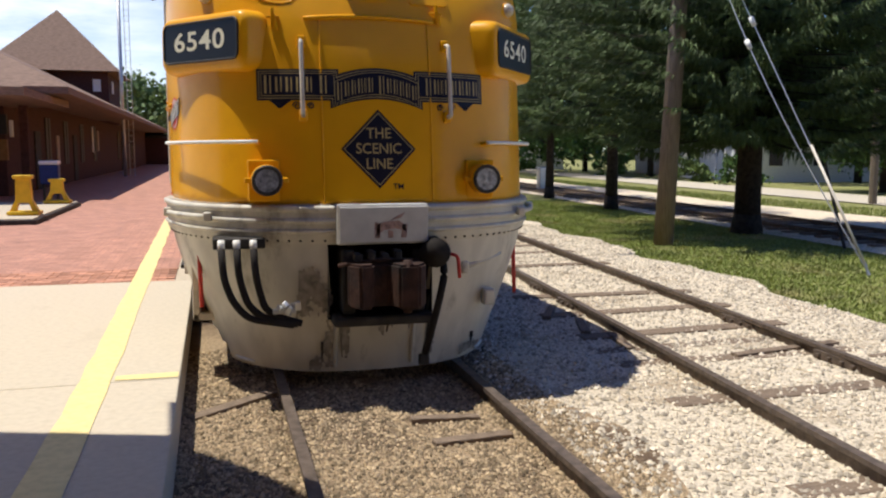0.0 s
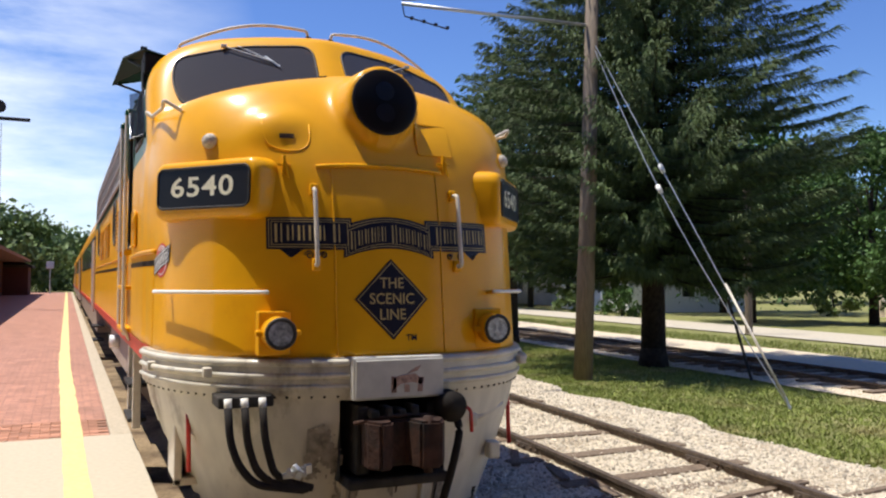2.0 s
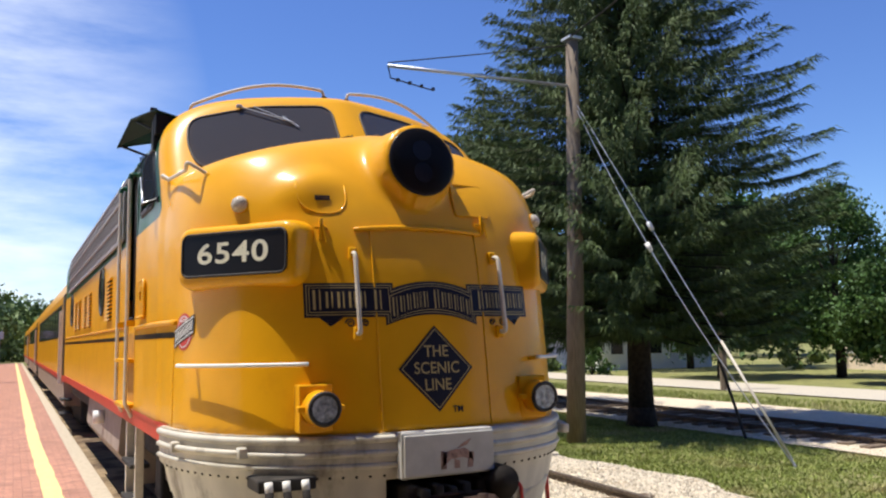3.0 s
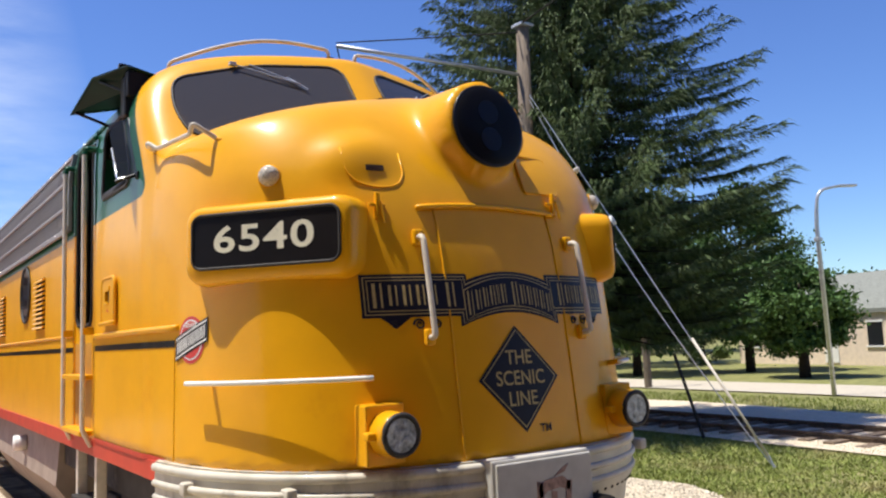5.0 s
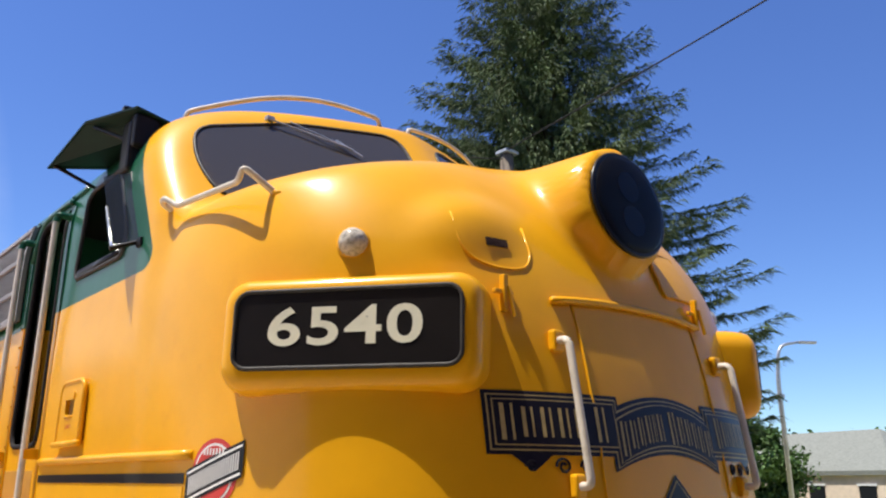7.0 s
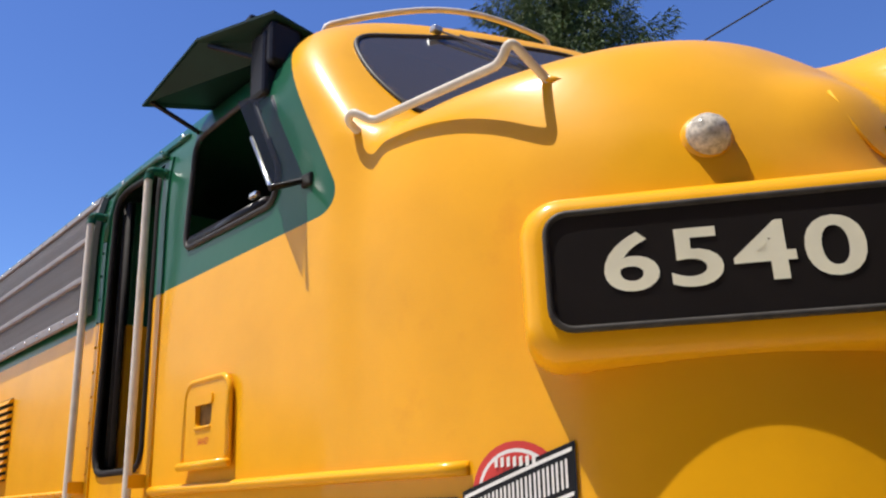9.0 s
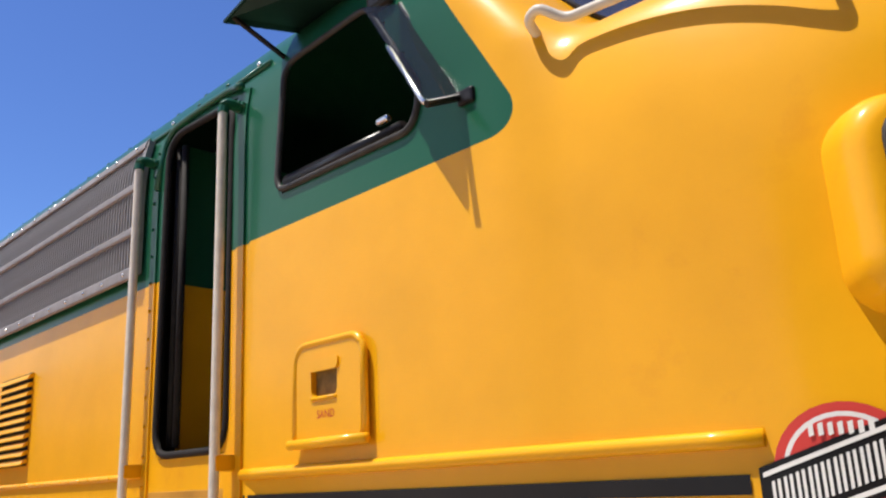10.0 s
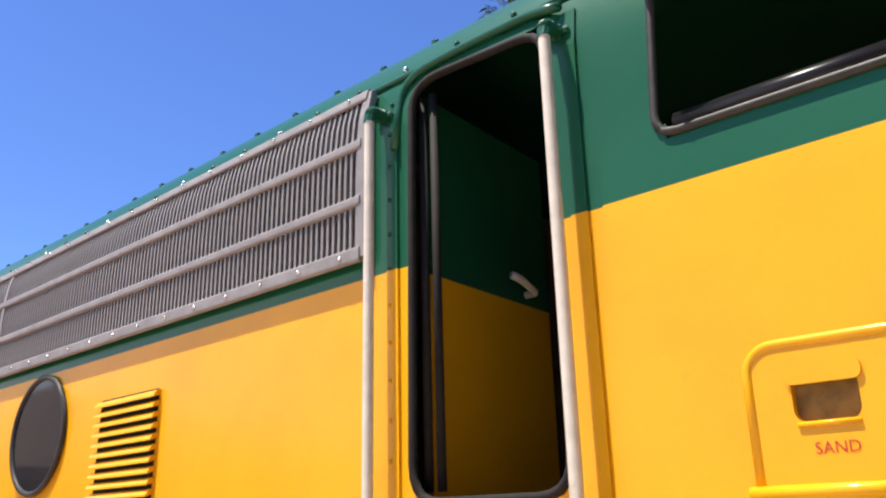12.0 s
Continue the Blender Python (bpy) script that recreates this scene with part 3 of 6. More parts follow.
for k in range(40):
    for z in (GZ0 + 0.012, GZ1 - 0.012):
        bm = bmesh.new()
        bmesh.ops.create_uvsphere(bm, u_segments=6, v_segments=4, radius=0.010, matrix=Matrix.Translation(side1(GY0 + 0.1 + k * 0.24, z, 0.049)))
        part("screw", bm, m_chrome, grille, "", True)

# vent louvres and portholes in the flank
bm = bmesh.new()
for i in range(11):
    z = 2.315 + 0.048 * i
    prism(bm, [(0.0, 0.0), (0.0, 0.024), (0.022, 0.018), (0.036, -0.004), (0.036, -0.012)], 0.56, lambda a, b, d: Vector((C - W - a, 11.70 + d, z + b)))
louvre_me = bpy.data.meshes.new("louvre")
bm.to_mesh(louvre_me)
bm.free()
louvre_me.materials.append(m_yellow)
# near-black sheet behind the blades paints the shade between them
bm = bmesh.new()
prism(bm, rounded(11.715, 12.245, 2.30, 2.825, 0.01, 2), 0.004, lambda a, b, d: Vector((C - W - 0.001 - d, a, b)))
slot_me = bpy.data.meshes.new("louvre_gap_shade")
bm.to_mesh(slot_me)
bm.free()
slot_me.materials.append(m_gap_shade)
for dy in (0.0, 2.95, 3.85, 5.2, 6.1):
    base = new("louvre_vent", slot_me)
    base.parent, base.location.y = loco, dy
    tagged(base, "yellow pressed louvre vent")
    lv = new("louvre", louvre_me)
    lv.parent = base
for cy in (12.93, 19.2):
    bm = bmesh.new()
    prism(bm, disc(cy, 2.72, 0.31), 0.012, lambda a, b, d: Vector((C - W - 0.001 - d, a, b)))
    port = part("porthole", bm, m_pane, loco, "round dark porthole window")
    bm = bmesh.new()
    ring = [(C - W - 0.012, cy + 0.31 * math.cos(t), 2.72 + 0.31 * math.sin(t)) for t in np.linspace(0, 2 * math.pi, 37)]
    tube(bm, ring + ring[1:2], 0.016, 6, cap=False)
    part("porthole_rim", bm, m_gasket, port, "", True)

# belt rails, black stripe, sill stripe
def belt(y0, y1, z, h, d, name, material):
    bm = bmesh.new()
    n = max(2, int((y1 - y0) / 0.12))
    top = [side1(y0 + (y1 - y0) * i / n, z, d) for i in range(n + 1)]
    tube(bm, top, h, 8)
    return part(name, bm, material, loco, "", True)


belt(7.42, 9.40, 2.165, 0.020, 0.006, "belt_moulding", m_yellow)
belt(10.24, LOCO_END - 0.1, 2.19, 0.014, 0.002, "belt_moulding", m_yellow)


def flank_band(name, y0, y1, z0, z1, material, lift=0.004, n=60):
    v, f = strip(lambda t: (y0 + (y1 - y0) * t, z1), lambda t: (y0 + (y1 - y0) * t, z0), n)
    return drape(name, v, f, lambda a, b: side(a, b, lift), material, loco)


flank_band("black_stripe", 7.46, 9.40, 2.052, 2.092, m_black)
flank_band("black_stripe", 10.24, LOCO_END - 0.05, 2.052, 2.092, m_black)
flank_band("red_sill", 7.60, 9.44, 1.374, 1.40, m_red)
bm = bmesh.new()
box(bm, C - W - 0.012, C - W + 0.03, 7.62, LOCO_END - 0.05, 1.25, 1.372, 0.004)
part("sill", bm, m_red, loco, "red side sill")
bm = bmesh.new()
tube(bm, [side1(7.47, z, 0.001) for z in np.linspace(1.4, 2.04, 8)], 0.005, 4)
part("panel_seam", bm, m_yellow, loco)

# sand filler door
sand = empty("sand_hatch", "", "")
sand.parent = loco
for key in ("label",):
    sand[key] = "yellow pressed sand filler hatch lettered in red"
bm = bmesh.new()
outer, hole = rounded(8.65, 9.0, 2.25, 2.565, 0.035), rounded(8.768, 8.91, 2.392, 2.505, 0.028)
loops = [[bm.verts.new(side1(a, b, off)) for a, b in loop] for loop, off in ((outer, 0.001), (outer, 0.026), (hole, 0.026), (hole, 0.003))]
for la, lb in zip(loops, loops[1:]):
    for i in range(len(la)):
        bm.faces.new((la[i], la[(i + 1) % len(la)], lb[(i + 1) % len(la)], lb[i]))
bm.faces.new(loops[-1])
bmesh.ops.recalc_face_normals(bm, faces=bm.faces)
part("hatch_plate", bm, m_yellow, sand)
bm = bmesh.new()
pts = [side1(a, b, 0.020) for a, b in ((9.006, 2.252), (9.005, 2.535), (8.965, 2.573), (8.675, 2.573), (8.637, 2.535), (8.635, 2.255))]
tube(bm, bend(pts, 0.04), 0.013, 8)
part("hatch_rim", bm, m_yellow, sand, "", True)
bm = bmesh.new()
tube(bm, [side1(9.03, 2.247, 0.030), side1(8.62, 2.247, 0.030)], 0.017, 8)
part("drip_lip", bm, m_yellow, sand, "", True)
bm = bmesh.new()
prism(bm, rounded(8.756, 8.922, 2.476, 2.520, 0.018), 0.014, lambda a, b, d: side1(a, b, 0.020 + d))
part("pull_lip", bm, m_yellow, sand)
# brown sheet on the pull's floor: grime plus the recess's shade in its colour
bm = bmesh.new()
prism(bm, rounded(8.770, 8.908, 2.394, 2.503, 0.026), 0.002, lambda a, b, d: side1(a, b, 0.0035 + d))
part("pull_floor_tone", bm, mat("grime_and_shade_paint", (0.26, 0.15, 0.035), 0.6, vary=0.25, scale=25), sand)
part("pull_edge", T([side1(8.905, 2.388, 0.027), side1(8.773, 2.388, 0.027)], 0.007, 6), m_yellow, sand, "", True)
v, f = text_mesh("SAND", 0.036, 0.0, 1.0)
drape("lettering", [(8.83 - a, 2.335 + b) for a, b in v], f, lambda a, b: side(a, b, 0.0275), m_red, sand)

# handrails beside the door with brackets, ladder rungs, and steps below
for y, zt in ((9.47, 3.66), (10.25, 3.65)):
    bm = bmesh.new()
    tube(bm, bend([side1(y, zt - 0.03, 0.085), side1(y, zt - 0.06, 0.085), side1(y, 1.45, 0.085), side1(y, 1.32, 0.02)], 0.03), 0.019, 10)
    hr = part("handrail", bm, m_bar, loco, "tall cream-painted grab rail", True)
    bm = bmesh.new()
    tube(bm, bend([side1(y, zt + 0.005, -0.01), side1(y, zt + 0.005, 0.085), side1(y, zt - 0.045, 0.085)], 0.03), 0.0235, 10)
    for e in (-0.03, 0.03):
        bmesh.ops.create_uvsphere(bm, u_segments=8, v_segments=6, radius=0.014, matrix=Matrix.Translation(side1(y + e, zt + 0.005, 0.014)))
    box(bm, C - W - 0.012, C - W + 0.002, y - 0.018, y + 0.018, zt - 0.02, zt + 0.03, 0.005)
    part("rail_bracket", bm, m_green, hr)
    bm = bmesh.new()
    box(bm, C - W - 0.09, C - W, y - 0.02, y + 0.02, 2.18, 2.24, 0.006)
    part("rail_bracket", bm, m_yellow, hr)
for z in (1.42, 1.85):
    bm = bmesh.new()
    box(bm, C - W - 0.10, C - W + 0.01, 9.50, 10.22, z - 0.02, z + 0.02, 0.006)
    part("step", bm, m_yellow, loco)
# flat panel in a darker yellow behind the upper steps
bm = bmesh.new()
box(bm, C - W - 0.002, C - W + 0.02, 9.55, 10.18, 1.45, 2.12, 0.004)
part("step_panel", bm, mat("darker_yellow_paint", (0.5, 0.24, 0.03), 0.6, vary=0.15), loco)
for y in (9.50, 10.2):
    bm = bmesh.new()
    box(bm, C - W + 0.02, C - W + 0.10, y - 0.035, y + 0.035, 0.42, 1.26, 0.008)
    part("ladder_side", bm, m_bar, loco, "dusty cream step ladder side")
for z in (0.5, 0.85):
    bm = bmesh.new()
    box(bm, C - W - 0.02, C - W + 0.16, 9.5, 10.2, z - 0.02, z + 0.02, 0.006)
    part("step", bm, m_under, loco)

# sun visor, wind deflector glass and window horn bracket over the side window
visor = empty("visor_assembly", "", "")
visor.parent = loco
visor["label"] = "dark green sheet-metal window visor with brackets"
bm = bmesh.new()
pr = [Vector((-0.07, 9.21, 3.965)), Vector((-0.02, 8.42, 4.0)), Vector((-0.25, 8.44, 4.06)), Vector((-0.41, 8.82, 4.05)), Vector((-0.485, 9.20, 3.862))]
va = [bm.verts.new(p) for p in pr] + [bm.verts.new(p + Vector((0, 0, -0.012))) for p in pr]
for q in ((0, 1, 2, 3, 4), (9, 8, 7, 6, 5), (0, 5, 6, 1), (1, 6, 7, 2), (2, 7, 8, 3), (3, 8, 9, 4), (4, 9, 5, 0)):
    bm.faces.new([va[i] for i in q])
part("visor_sheet", bm, m_visor, visor)
bm = bmesh.new()
tube(bm, [side1(9.20, 3.80, 0.0), (-0.46, 9.17, 3.872)], 0.012, 6)
part("visor_stay", bm, m_black, visor)
bm = T([side1(8.5, 3.86, 0.0), (-0.36, 8.80, 4.02)], 0.012, 6)
part("visor_stay", bm, m_black, visor)
bm = bmesh.new()
box(bm, -0.05, 0.10, -0.05, 0.05, -0.1, 0.10, 0.02, Matrix.Translation((-0.20, 8.50, 3.93)))
box(bm, -0.02, 0.14, -0.03, 0.10, -0.22, 0.08, 0.02, Matrix.Translation((-0.24, 8.52, 3.92)))
box(bm, -0.03, 0.03, -0.02, 0.03, 0.1, 0.17, 0.01, Matrix.Translation((-0.24, 8.62, 3.95)))
part("visor_bracket", bm, m_black, visor)
bm = bmesh.new()
gq = [Vector((-0.236, 8.184, 3.226)), Vector((-0.236, 8.46, 3.675)), Vector((-0.367, 8.50, 3.63)), Vector((-0.367, 8.229, 3.182))]
g0 = gq[0]
bm.faces.new([bm.verts.new(p) for p in gq])
bmesh.ops.solidify(bm, geom=bm.faces[:], thickness=0.006)
defl = part("wind_deflector", bm, m_shade_glass, loco, "smoky glass wind deflector in a bright edge")
bm = bmesh.new()
tube(bm, bend([gq[1], gq[0], gq[3], gq[3] * 0.45 + gq[2] * 0.55], 0.01), 0.009, 6)
part("deflector_edge", bm, m_chrome, defl, "", True)
bm = bmesh.new()
box(bm, -0.03, 0.02, -0.035, 0.03, -0.03, 0.02, 0.008, Matrix.Translation(g0 + Vector((-0.0, -0.02, -0.01))))
tube(bm, [g0, gq[3] + Vector((-0.02, -0.03, -0.02))], 0.012, 6)
part("deflector_hinge", bm, m_black, defl)

# number boards on both shoulders
DX = Vector((0.615, -0.788, 0)).normalized()      # along the board
for sgn in (1, -1):
    mirror = Matrix.Diagonal((sgn, 1, 1)).to_4x4()
    nrm0 = Vector((-0.788, -0.615, 0)).normalized()
    up = (Vector((0, 0, 1)) - nrm0 * 0.02).normalized()
    nrm = DX.cross(up).normalized()
    if nrm.dot(nrm0) < 0:
        nrm = -nrm
    base = Vector((0.042 - C, 6.724, 2.622))

    def nb(a, b, d, sgn=sgn, base=base, up=up, nrm=nrm):
        p = base + DX * a + up * b + nrm * d
        return Vector((C + sgn * p.x, p.y, p.z))

    bm = bmesh.new()
    rings = []
    for ins, d in ((-0.03, -0.62), (-0.006, -0.10), (0.0, -0.055), (0.008, -0.028), (0.024, -0.009), (0.044, -0.001), (0.060, 0.0)):
        rings.append([bm.verts.new(nb(a, b, d)) for a, b in rounded(-0.515 + ins, 0.51 - ins, -0.235 + ins, 0.207 - ins, 0.10 - 0.5 * ins, 7)])
    for ra, rb in zip(rings, rings[1:]):
        for i in range(len(ra)):
            bm.faces.new((ra[i], ra[(i + 1) % len(ra)], rb[(i + 1) % len(ra)], rb[i]))
    bm.faces.new(rings[-1])
    bm.faces.new(rings[0][::-1])
    bmesh.ops.recalc_face_normals(bm, faces=bm.faces)
    board = part("number_board", bm, m_yellow, loco, "yellow housing with a black illuminated number panel", True)
    board.data.set_sharp_from_angle(angle=radians(60))
    bm = bmesh.new()
    prism(bm, rounded(-0.447, 0.445, -0.152, 0.146, 0.055), 0.012, lambda a, b, d: nb(a, b, -0.006 + d))
    panel = part("number_panel", bm, m_black, board, "glossy black number panel")
    bm = bmesh.new()
    loop = [nb(a, b, 0.006) for a, b in rounded(-0.447, 0.445, -0.152, 0.146, 0.055)]
    tube(bm, loop + loop[:2], 0.009, 6, cap=False)
    part("panel_gasket", bm, m_gasket, panel, "", True)
    for k, digit in enumerate("6540"):
        v, f = text_mesh(digit, 0.204, 0.0036, 1.42)
        raw("numeral", [tuple(nb(sgn * (a + 0.158 * (k - 1.5)) - 0.008 * sgn, b - 0.003, 0.0085)) for a, b in v], f, m_cream, panel, "cream numeral")

# headlight
bm = bmesh.new()
prism(bm, disc(0, 3.3, 0.245, 40), 0.02, lambda a, b, d: Vector((C + a, 6.372 + 0.13 * (b - 3.3) - d, b)))
hl = part("headlight", bm, m_black, loco, "large dark round headlight with twin lamps behind glass")
bm = bmesh.new()
ring = [(C + 0.25 * math.cos(t), 6.362 + 0.0325 * math.sin(t), 3.3 + 0.25 * math.sin(t)) for t in np.linspace(0, 2 * math.pi, 49)]
tube(bm, ring + ring[1:2], 0.010, 8, cap=False)
part("headlight_rim", bm, m_black, hl, "", True)
for dz in (0.085, -0.085):
    bm = bmesh.new()
    prism(bm, disc(0, 3.3 + dz, 0.075, 20), 0.006, lambda a, b, d: Vector((C + a, 6.350 + 0.13 * (b - 3.3) - d, b)))
    part("reflector", bm, mat("dull_reflector", (0.16, 0.16, 0.17), 0.2, metal=0.9), hl)
bm = bmesh.new()
bmesh.ops.create_uvsphere(bm, u_segments=24, v_segments=12, radius=0.24, matrix=Matrix.Translation((C, 6.35, 3.3)) @ Matrix.Rotation(-0.13, 4, 'X') @ Matrix.Diagonal((1, 0.09, 1, 1)))
m_headlens = glass("headlight_lens", (0.02, 0.018, 0.016), 0.05, 0.55)
m_headlens.node_tree.nodes["Principled BSDF"].inputs["IOR"].default_value = 1.25
part("headlight_glass", bm, m_headlens, hl, "", True)

# classification lamps above the boards
for sgn in (-1, 1):
    lens = Vector((C + sgn * 1.245, 6.765, 2.975))
    nrm = Vector((sgn * 0.66, -0.75, 0.12)).normalized()
    p = lens - nrm * 0.035
    bm = bmesh.new()
    tube(bm, [p - nrm * 0.13, p - nrm * 0.05, p - nrm * 0.01, p + nrm * 0.02], 0.080, 18, 0.066)
    cl = part("class_lamp", bm, m_yellow, loco, "small round marker lamp", True)
    bm = bmesh.new()
    bmesh.ops.create_uvsphere(bm, u_segments=16, v_segments=8, radius=0.060, matrix=Matrix.Translation(p + nrm * 0.018))
    part("lamp_lens", bm, mat("ribbed_clear_lens", (0.62, 0.56, 0.47), 0.15, vary=0.3, scale=60), cl, "", True)

# ditch lamps on brackets
for sgn in (-1, 1):
    x = C + sgn * 0.842
    sy = front1(sgn * 0.842, 1.57).y
    bm = bmesh.new()
    box(bm, x - 0.13, x + 0.10, sy - 0.07, sy + 0.05, 1.41, 1.72, 0.01)
    dl = part("ditch_lamp", bm, m_yellow, loco, "yellow round sealed-beam lamp on a bracket")
    bm = bmesh.new()
    tube(bm, [(x, sy - 0.04, 1.57), (x, 6.13, 1.57), (x, 6.11, 1.57)], 0.118, 24, 0.108)
    part("lamp_case", bm, m_yellow, dl, "", True)
    bm = bmesh.new()
    ring = [(x + 0.098 * math.cos(t), 6.105, 1.57 + 0.098 * math.sin(t)) for t in np.linspace(0, 2 * math.pi, 25)]
    tube(bm, ring + ring[1:2], 0.016, 6, cap=False)
    part("lamp_rim", bm, m_gasket, dl, "", True)
    bm = bmesh.new()
    prism(bm, disc(x, 1.57, 0.09, 24), 0.01, lambda a, b, d: Vector((a, 6.108 - d, b)))
    part("lamp_glass", bm, mat("bright_reflector", (0.42, 0.44, 0.50), 0.15, metal=0.35, vary=0.35, scale=26, bump=0.6, bump_scale=26), dl)
    bm = bmesh.new()
    part("lamp_lug", box(bm, x - 0.16, x - 0.11, 6.16, 6.22, 1.55, 1.59, 0.01), m_yellow, dl)
    part("lamp_lug", B(x + 0.11, x + 0.16, 6.16, 6.22, 1.55, 1.59, bevel=0.01), m_yellow, dl)

# nose door seam, drip rail, hinges, grab irons
bm = bmesh.new()
tube(bm, [front1(u, 2.77 + 0.03 * (1 - (u / 0.55) ** 2), 0.012) for u in np.linspace(-0.53, 0.47, 21)], 0.016, 6)
part("drip_rail", bm, m_yellow, loco, "", True)
for u in (-0.42, 0.42):
    bm = bmesh.new()
    tube(bm, [front1(u, z, 0.002) for z in np.linspace(1.40, 2.77, 16)], 0.007, 6)
    part("door_seam", bm, m_yellow, loco, "", True)
for sgn in (-1, 1):
    u = sgn * 0.558
    bm = bmesh.new()
    a, b = front1(u, 2.60, 0.0), front1(u, 2.05, 0.0)
    out = Vector((sgn * 0.01, -0.085, 0))
    tube(bm, bend([a, a + out, b + out, b], 0.03), 0.016, 10)
    gi = part("grab_iron", bm, m_bar, loco, "cream-white upright grab iron", True)
    for q in (a, b):
        bm = bmesh.new()
        box(bm, -0.03, 0.03, -0.02, 0.02, -0.045, 0.045, 0.012, Matrix.Translation(q + Vector((0, -0.012, 0))))
        part("grab_foot", bm, m_yellow, gi)
# low white grab bar round the left and right shoulders
for sgn in (-1, 1):
    bm = bmesh.new()
    us = np.linspace(0.86, 1.50, 14)
    tube(bm, [front1(sgn * u, 1.845, 0.082) for u in us], 0.014, 8)
    gb = part("shoulder_bar", bm, m_white, loco, "thin white horizontal grab bar", True)
    for u in (0.88, 1.46):
        bm = bmesh.new()
        tube(bm, [front1(sgn * u, 1.845, -0.01), front1(sgn * u, 1.845, 0.082)], 0.016, 6)
        part("bar_foot", bm, m_yellow, gb)
# windshield side grab irons
for sgn in (-1, 1):
    P = [Vector((C + sgn * u, y, z)) for u, y, z in ((1.36, 7.19, 3.23), (1.378, 7.178, 3.256), (1.533, 7.178, 3.338), (1.525, 7.23, 3.285),
         (1.555, 7.80, 3.315), (1.60, 7.86, 3.362), (1.585, 7.91, 3.35), (1.47, 7.935, 3.306), (1.45, 7.935, 3.28))]
    bm = bmesh.new()
    tube(bm, bend(P, 0.03, 4), 0.0145, 10)
    gi = part("hood_grab", bm, m_bar, loco, "cream grab iron under the windshield", True)
    for q in (P[1], P[7]):
        for e in (-1, 1):
            bm = bmesh.new()
            tube(bm, [q + Vector((sgn * 0.012, 0, 0.004)), q + Vector((-sgn * 0.02, e * 0.035, -0.012))], 0.013, 6)
            part("grab_foot", bm, m_yellow, gi, "", True)
# roof grab rails above each windshield
for sgn in (-1, 1):
    bm = bmesh.new()
    feet = [Vector((C + sgn * 0.11, 8.20, 4.25)), Vector((C + sgn * 1.27, 8.55, 4.07))]
    pts = [feet[0].lerp(feet[1], t) + Vector((0, 0.06 * math.sin(math.pi * t) * -1, 0.085 + 0.10 * math.sin(math.pi * t))) for t in np.linspace(0.01, 0.99, 12)]
    tube(bm, bend([feet[0], *pts, feet[1]], 0.03, 2), 0.0145, 8)
    rr = part("roof_rail", bm, m_bar, loco, "cream roof grab rail", True)
    for q in feet:
        bm = bmesh.new()
        box(bm, -0.025, 0.025, -0.025, 0.025, -0.07, 0.03, 0.008, Matrix.Translation(q))
        part("rail_foot", bm, m_rust, rr)
    # wiper
    bm = bmesh.new()
    w0, w1 = front1(sgn * 0.90, 4.075, 0.03), front1(sgn * 0.49, 3.91, 0.03)
    tube(bm, [w0, w1], 0.0055, 6)
    tube(bm, [front1(sgn * 0.78, 4.09, 0.02), w1], 0.004, 6)
    tube(bm, [front1(sgn * 0.56, 3.98, 0.022), front1(sgn * 0.45, 3.87, 0.022)], 0.007, 6)
    box(bm, -0.025, 0.025, -0.02, 0.02, -0.015, 0.015, 0.006, Matrix.Translation(w0))
    part("wiper", bm, m_galv, loco)

# rounded sand cover lid
bm = bmesh.new()
lid = [(-0.89, 3.13), (-0.885, 2.99), (-0.84, 2.925), (-0.76, 2.897), (-0.68, 2.892), (-0.60, 2.91), (-0.553, 2.975), (-0.548, 3.11)]
tube(bm, bend([front1(u, z, 0.001) for u, z in lid], 0.05, 3), 0.0065, 6)
part("cover_rim", bm, m_yellow, loco, "", True)
# round sand cover slot with its drop latch (left), square hatch with latch (right)
bm = bmesh.new()
prism(bm, rounded(-0.775, -0.67, 2.99, 3.025, 0.005, 2), 0.004, lambda a, b, d: front1(a, b, 0.002 + d))
part("cover_slot", bm, m_rust, loco)
for u, z in ((-0.755, 2.80), (0.50, 2.87)):
    p = front1(u, z, 0.015)
    bm = bmesh.new()
    box(bm, -0.012, 0.012, -0.03, 0.0, -0.10, 0.05, 0.005, Matrix.Translation(p))
    box(bm, -0.05, 0.05, -0.02, 0.0, -0.03, -0.01, 0.005, Matrix.Translation(p))
    tube(bm, [p + Vector((0.01, -0.03, 0)), p + Vector((0.03, -0.045, -0.12))], 0.009, 6)
    part("latch", bm, m_yellow, loco)
bm = bmesh.new()
verts, faces = grid_fill(lambda a, b: True, 0.30, 0.60, 2.92, 3.18, 0.05)
hatch = drape("nose_hatch", verts, faces, lambda a, b: front(a, b, 0.012), m_yellow, loco, "square yellow hatch")
bm.free()
bm = bmesh.new()
loop = [front1(a, b, 0.006) for a, b in rounded(0.30, 0.60, 2.92, 3.18, 0.02)]
tube(bm, loop + loop[:1], 0.008, 5, cap=False)
part("hatch_rim", bm, m_yellow, hatch)

# ---- painted signs ----
def put(off):
    return lambda a, b: front(a, b, off)


DZ, DA, DB = 1.80, 0.288, 0.297
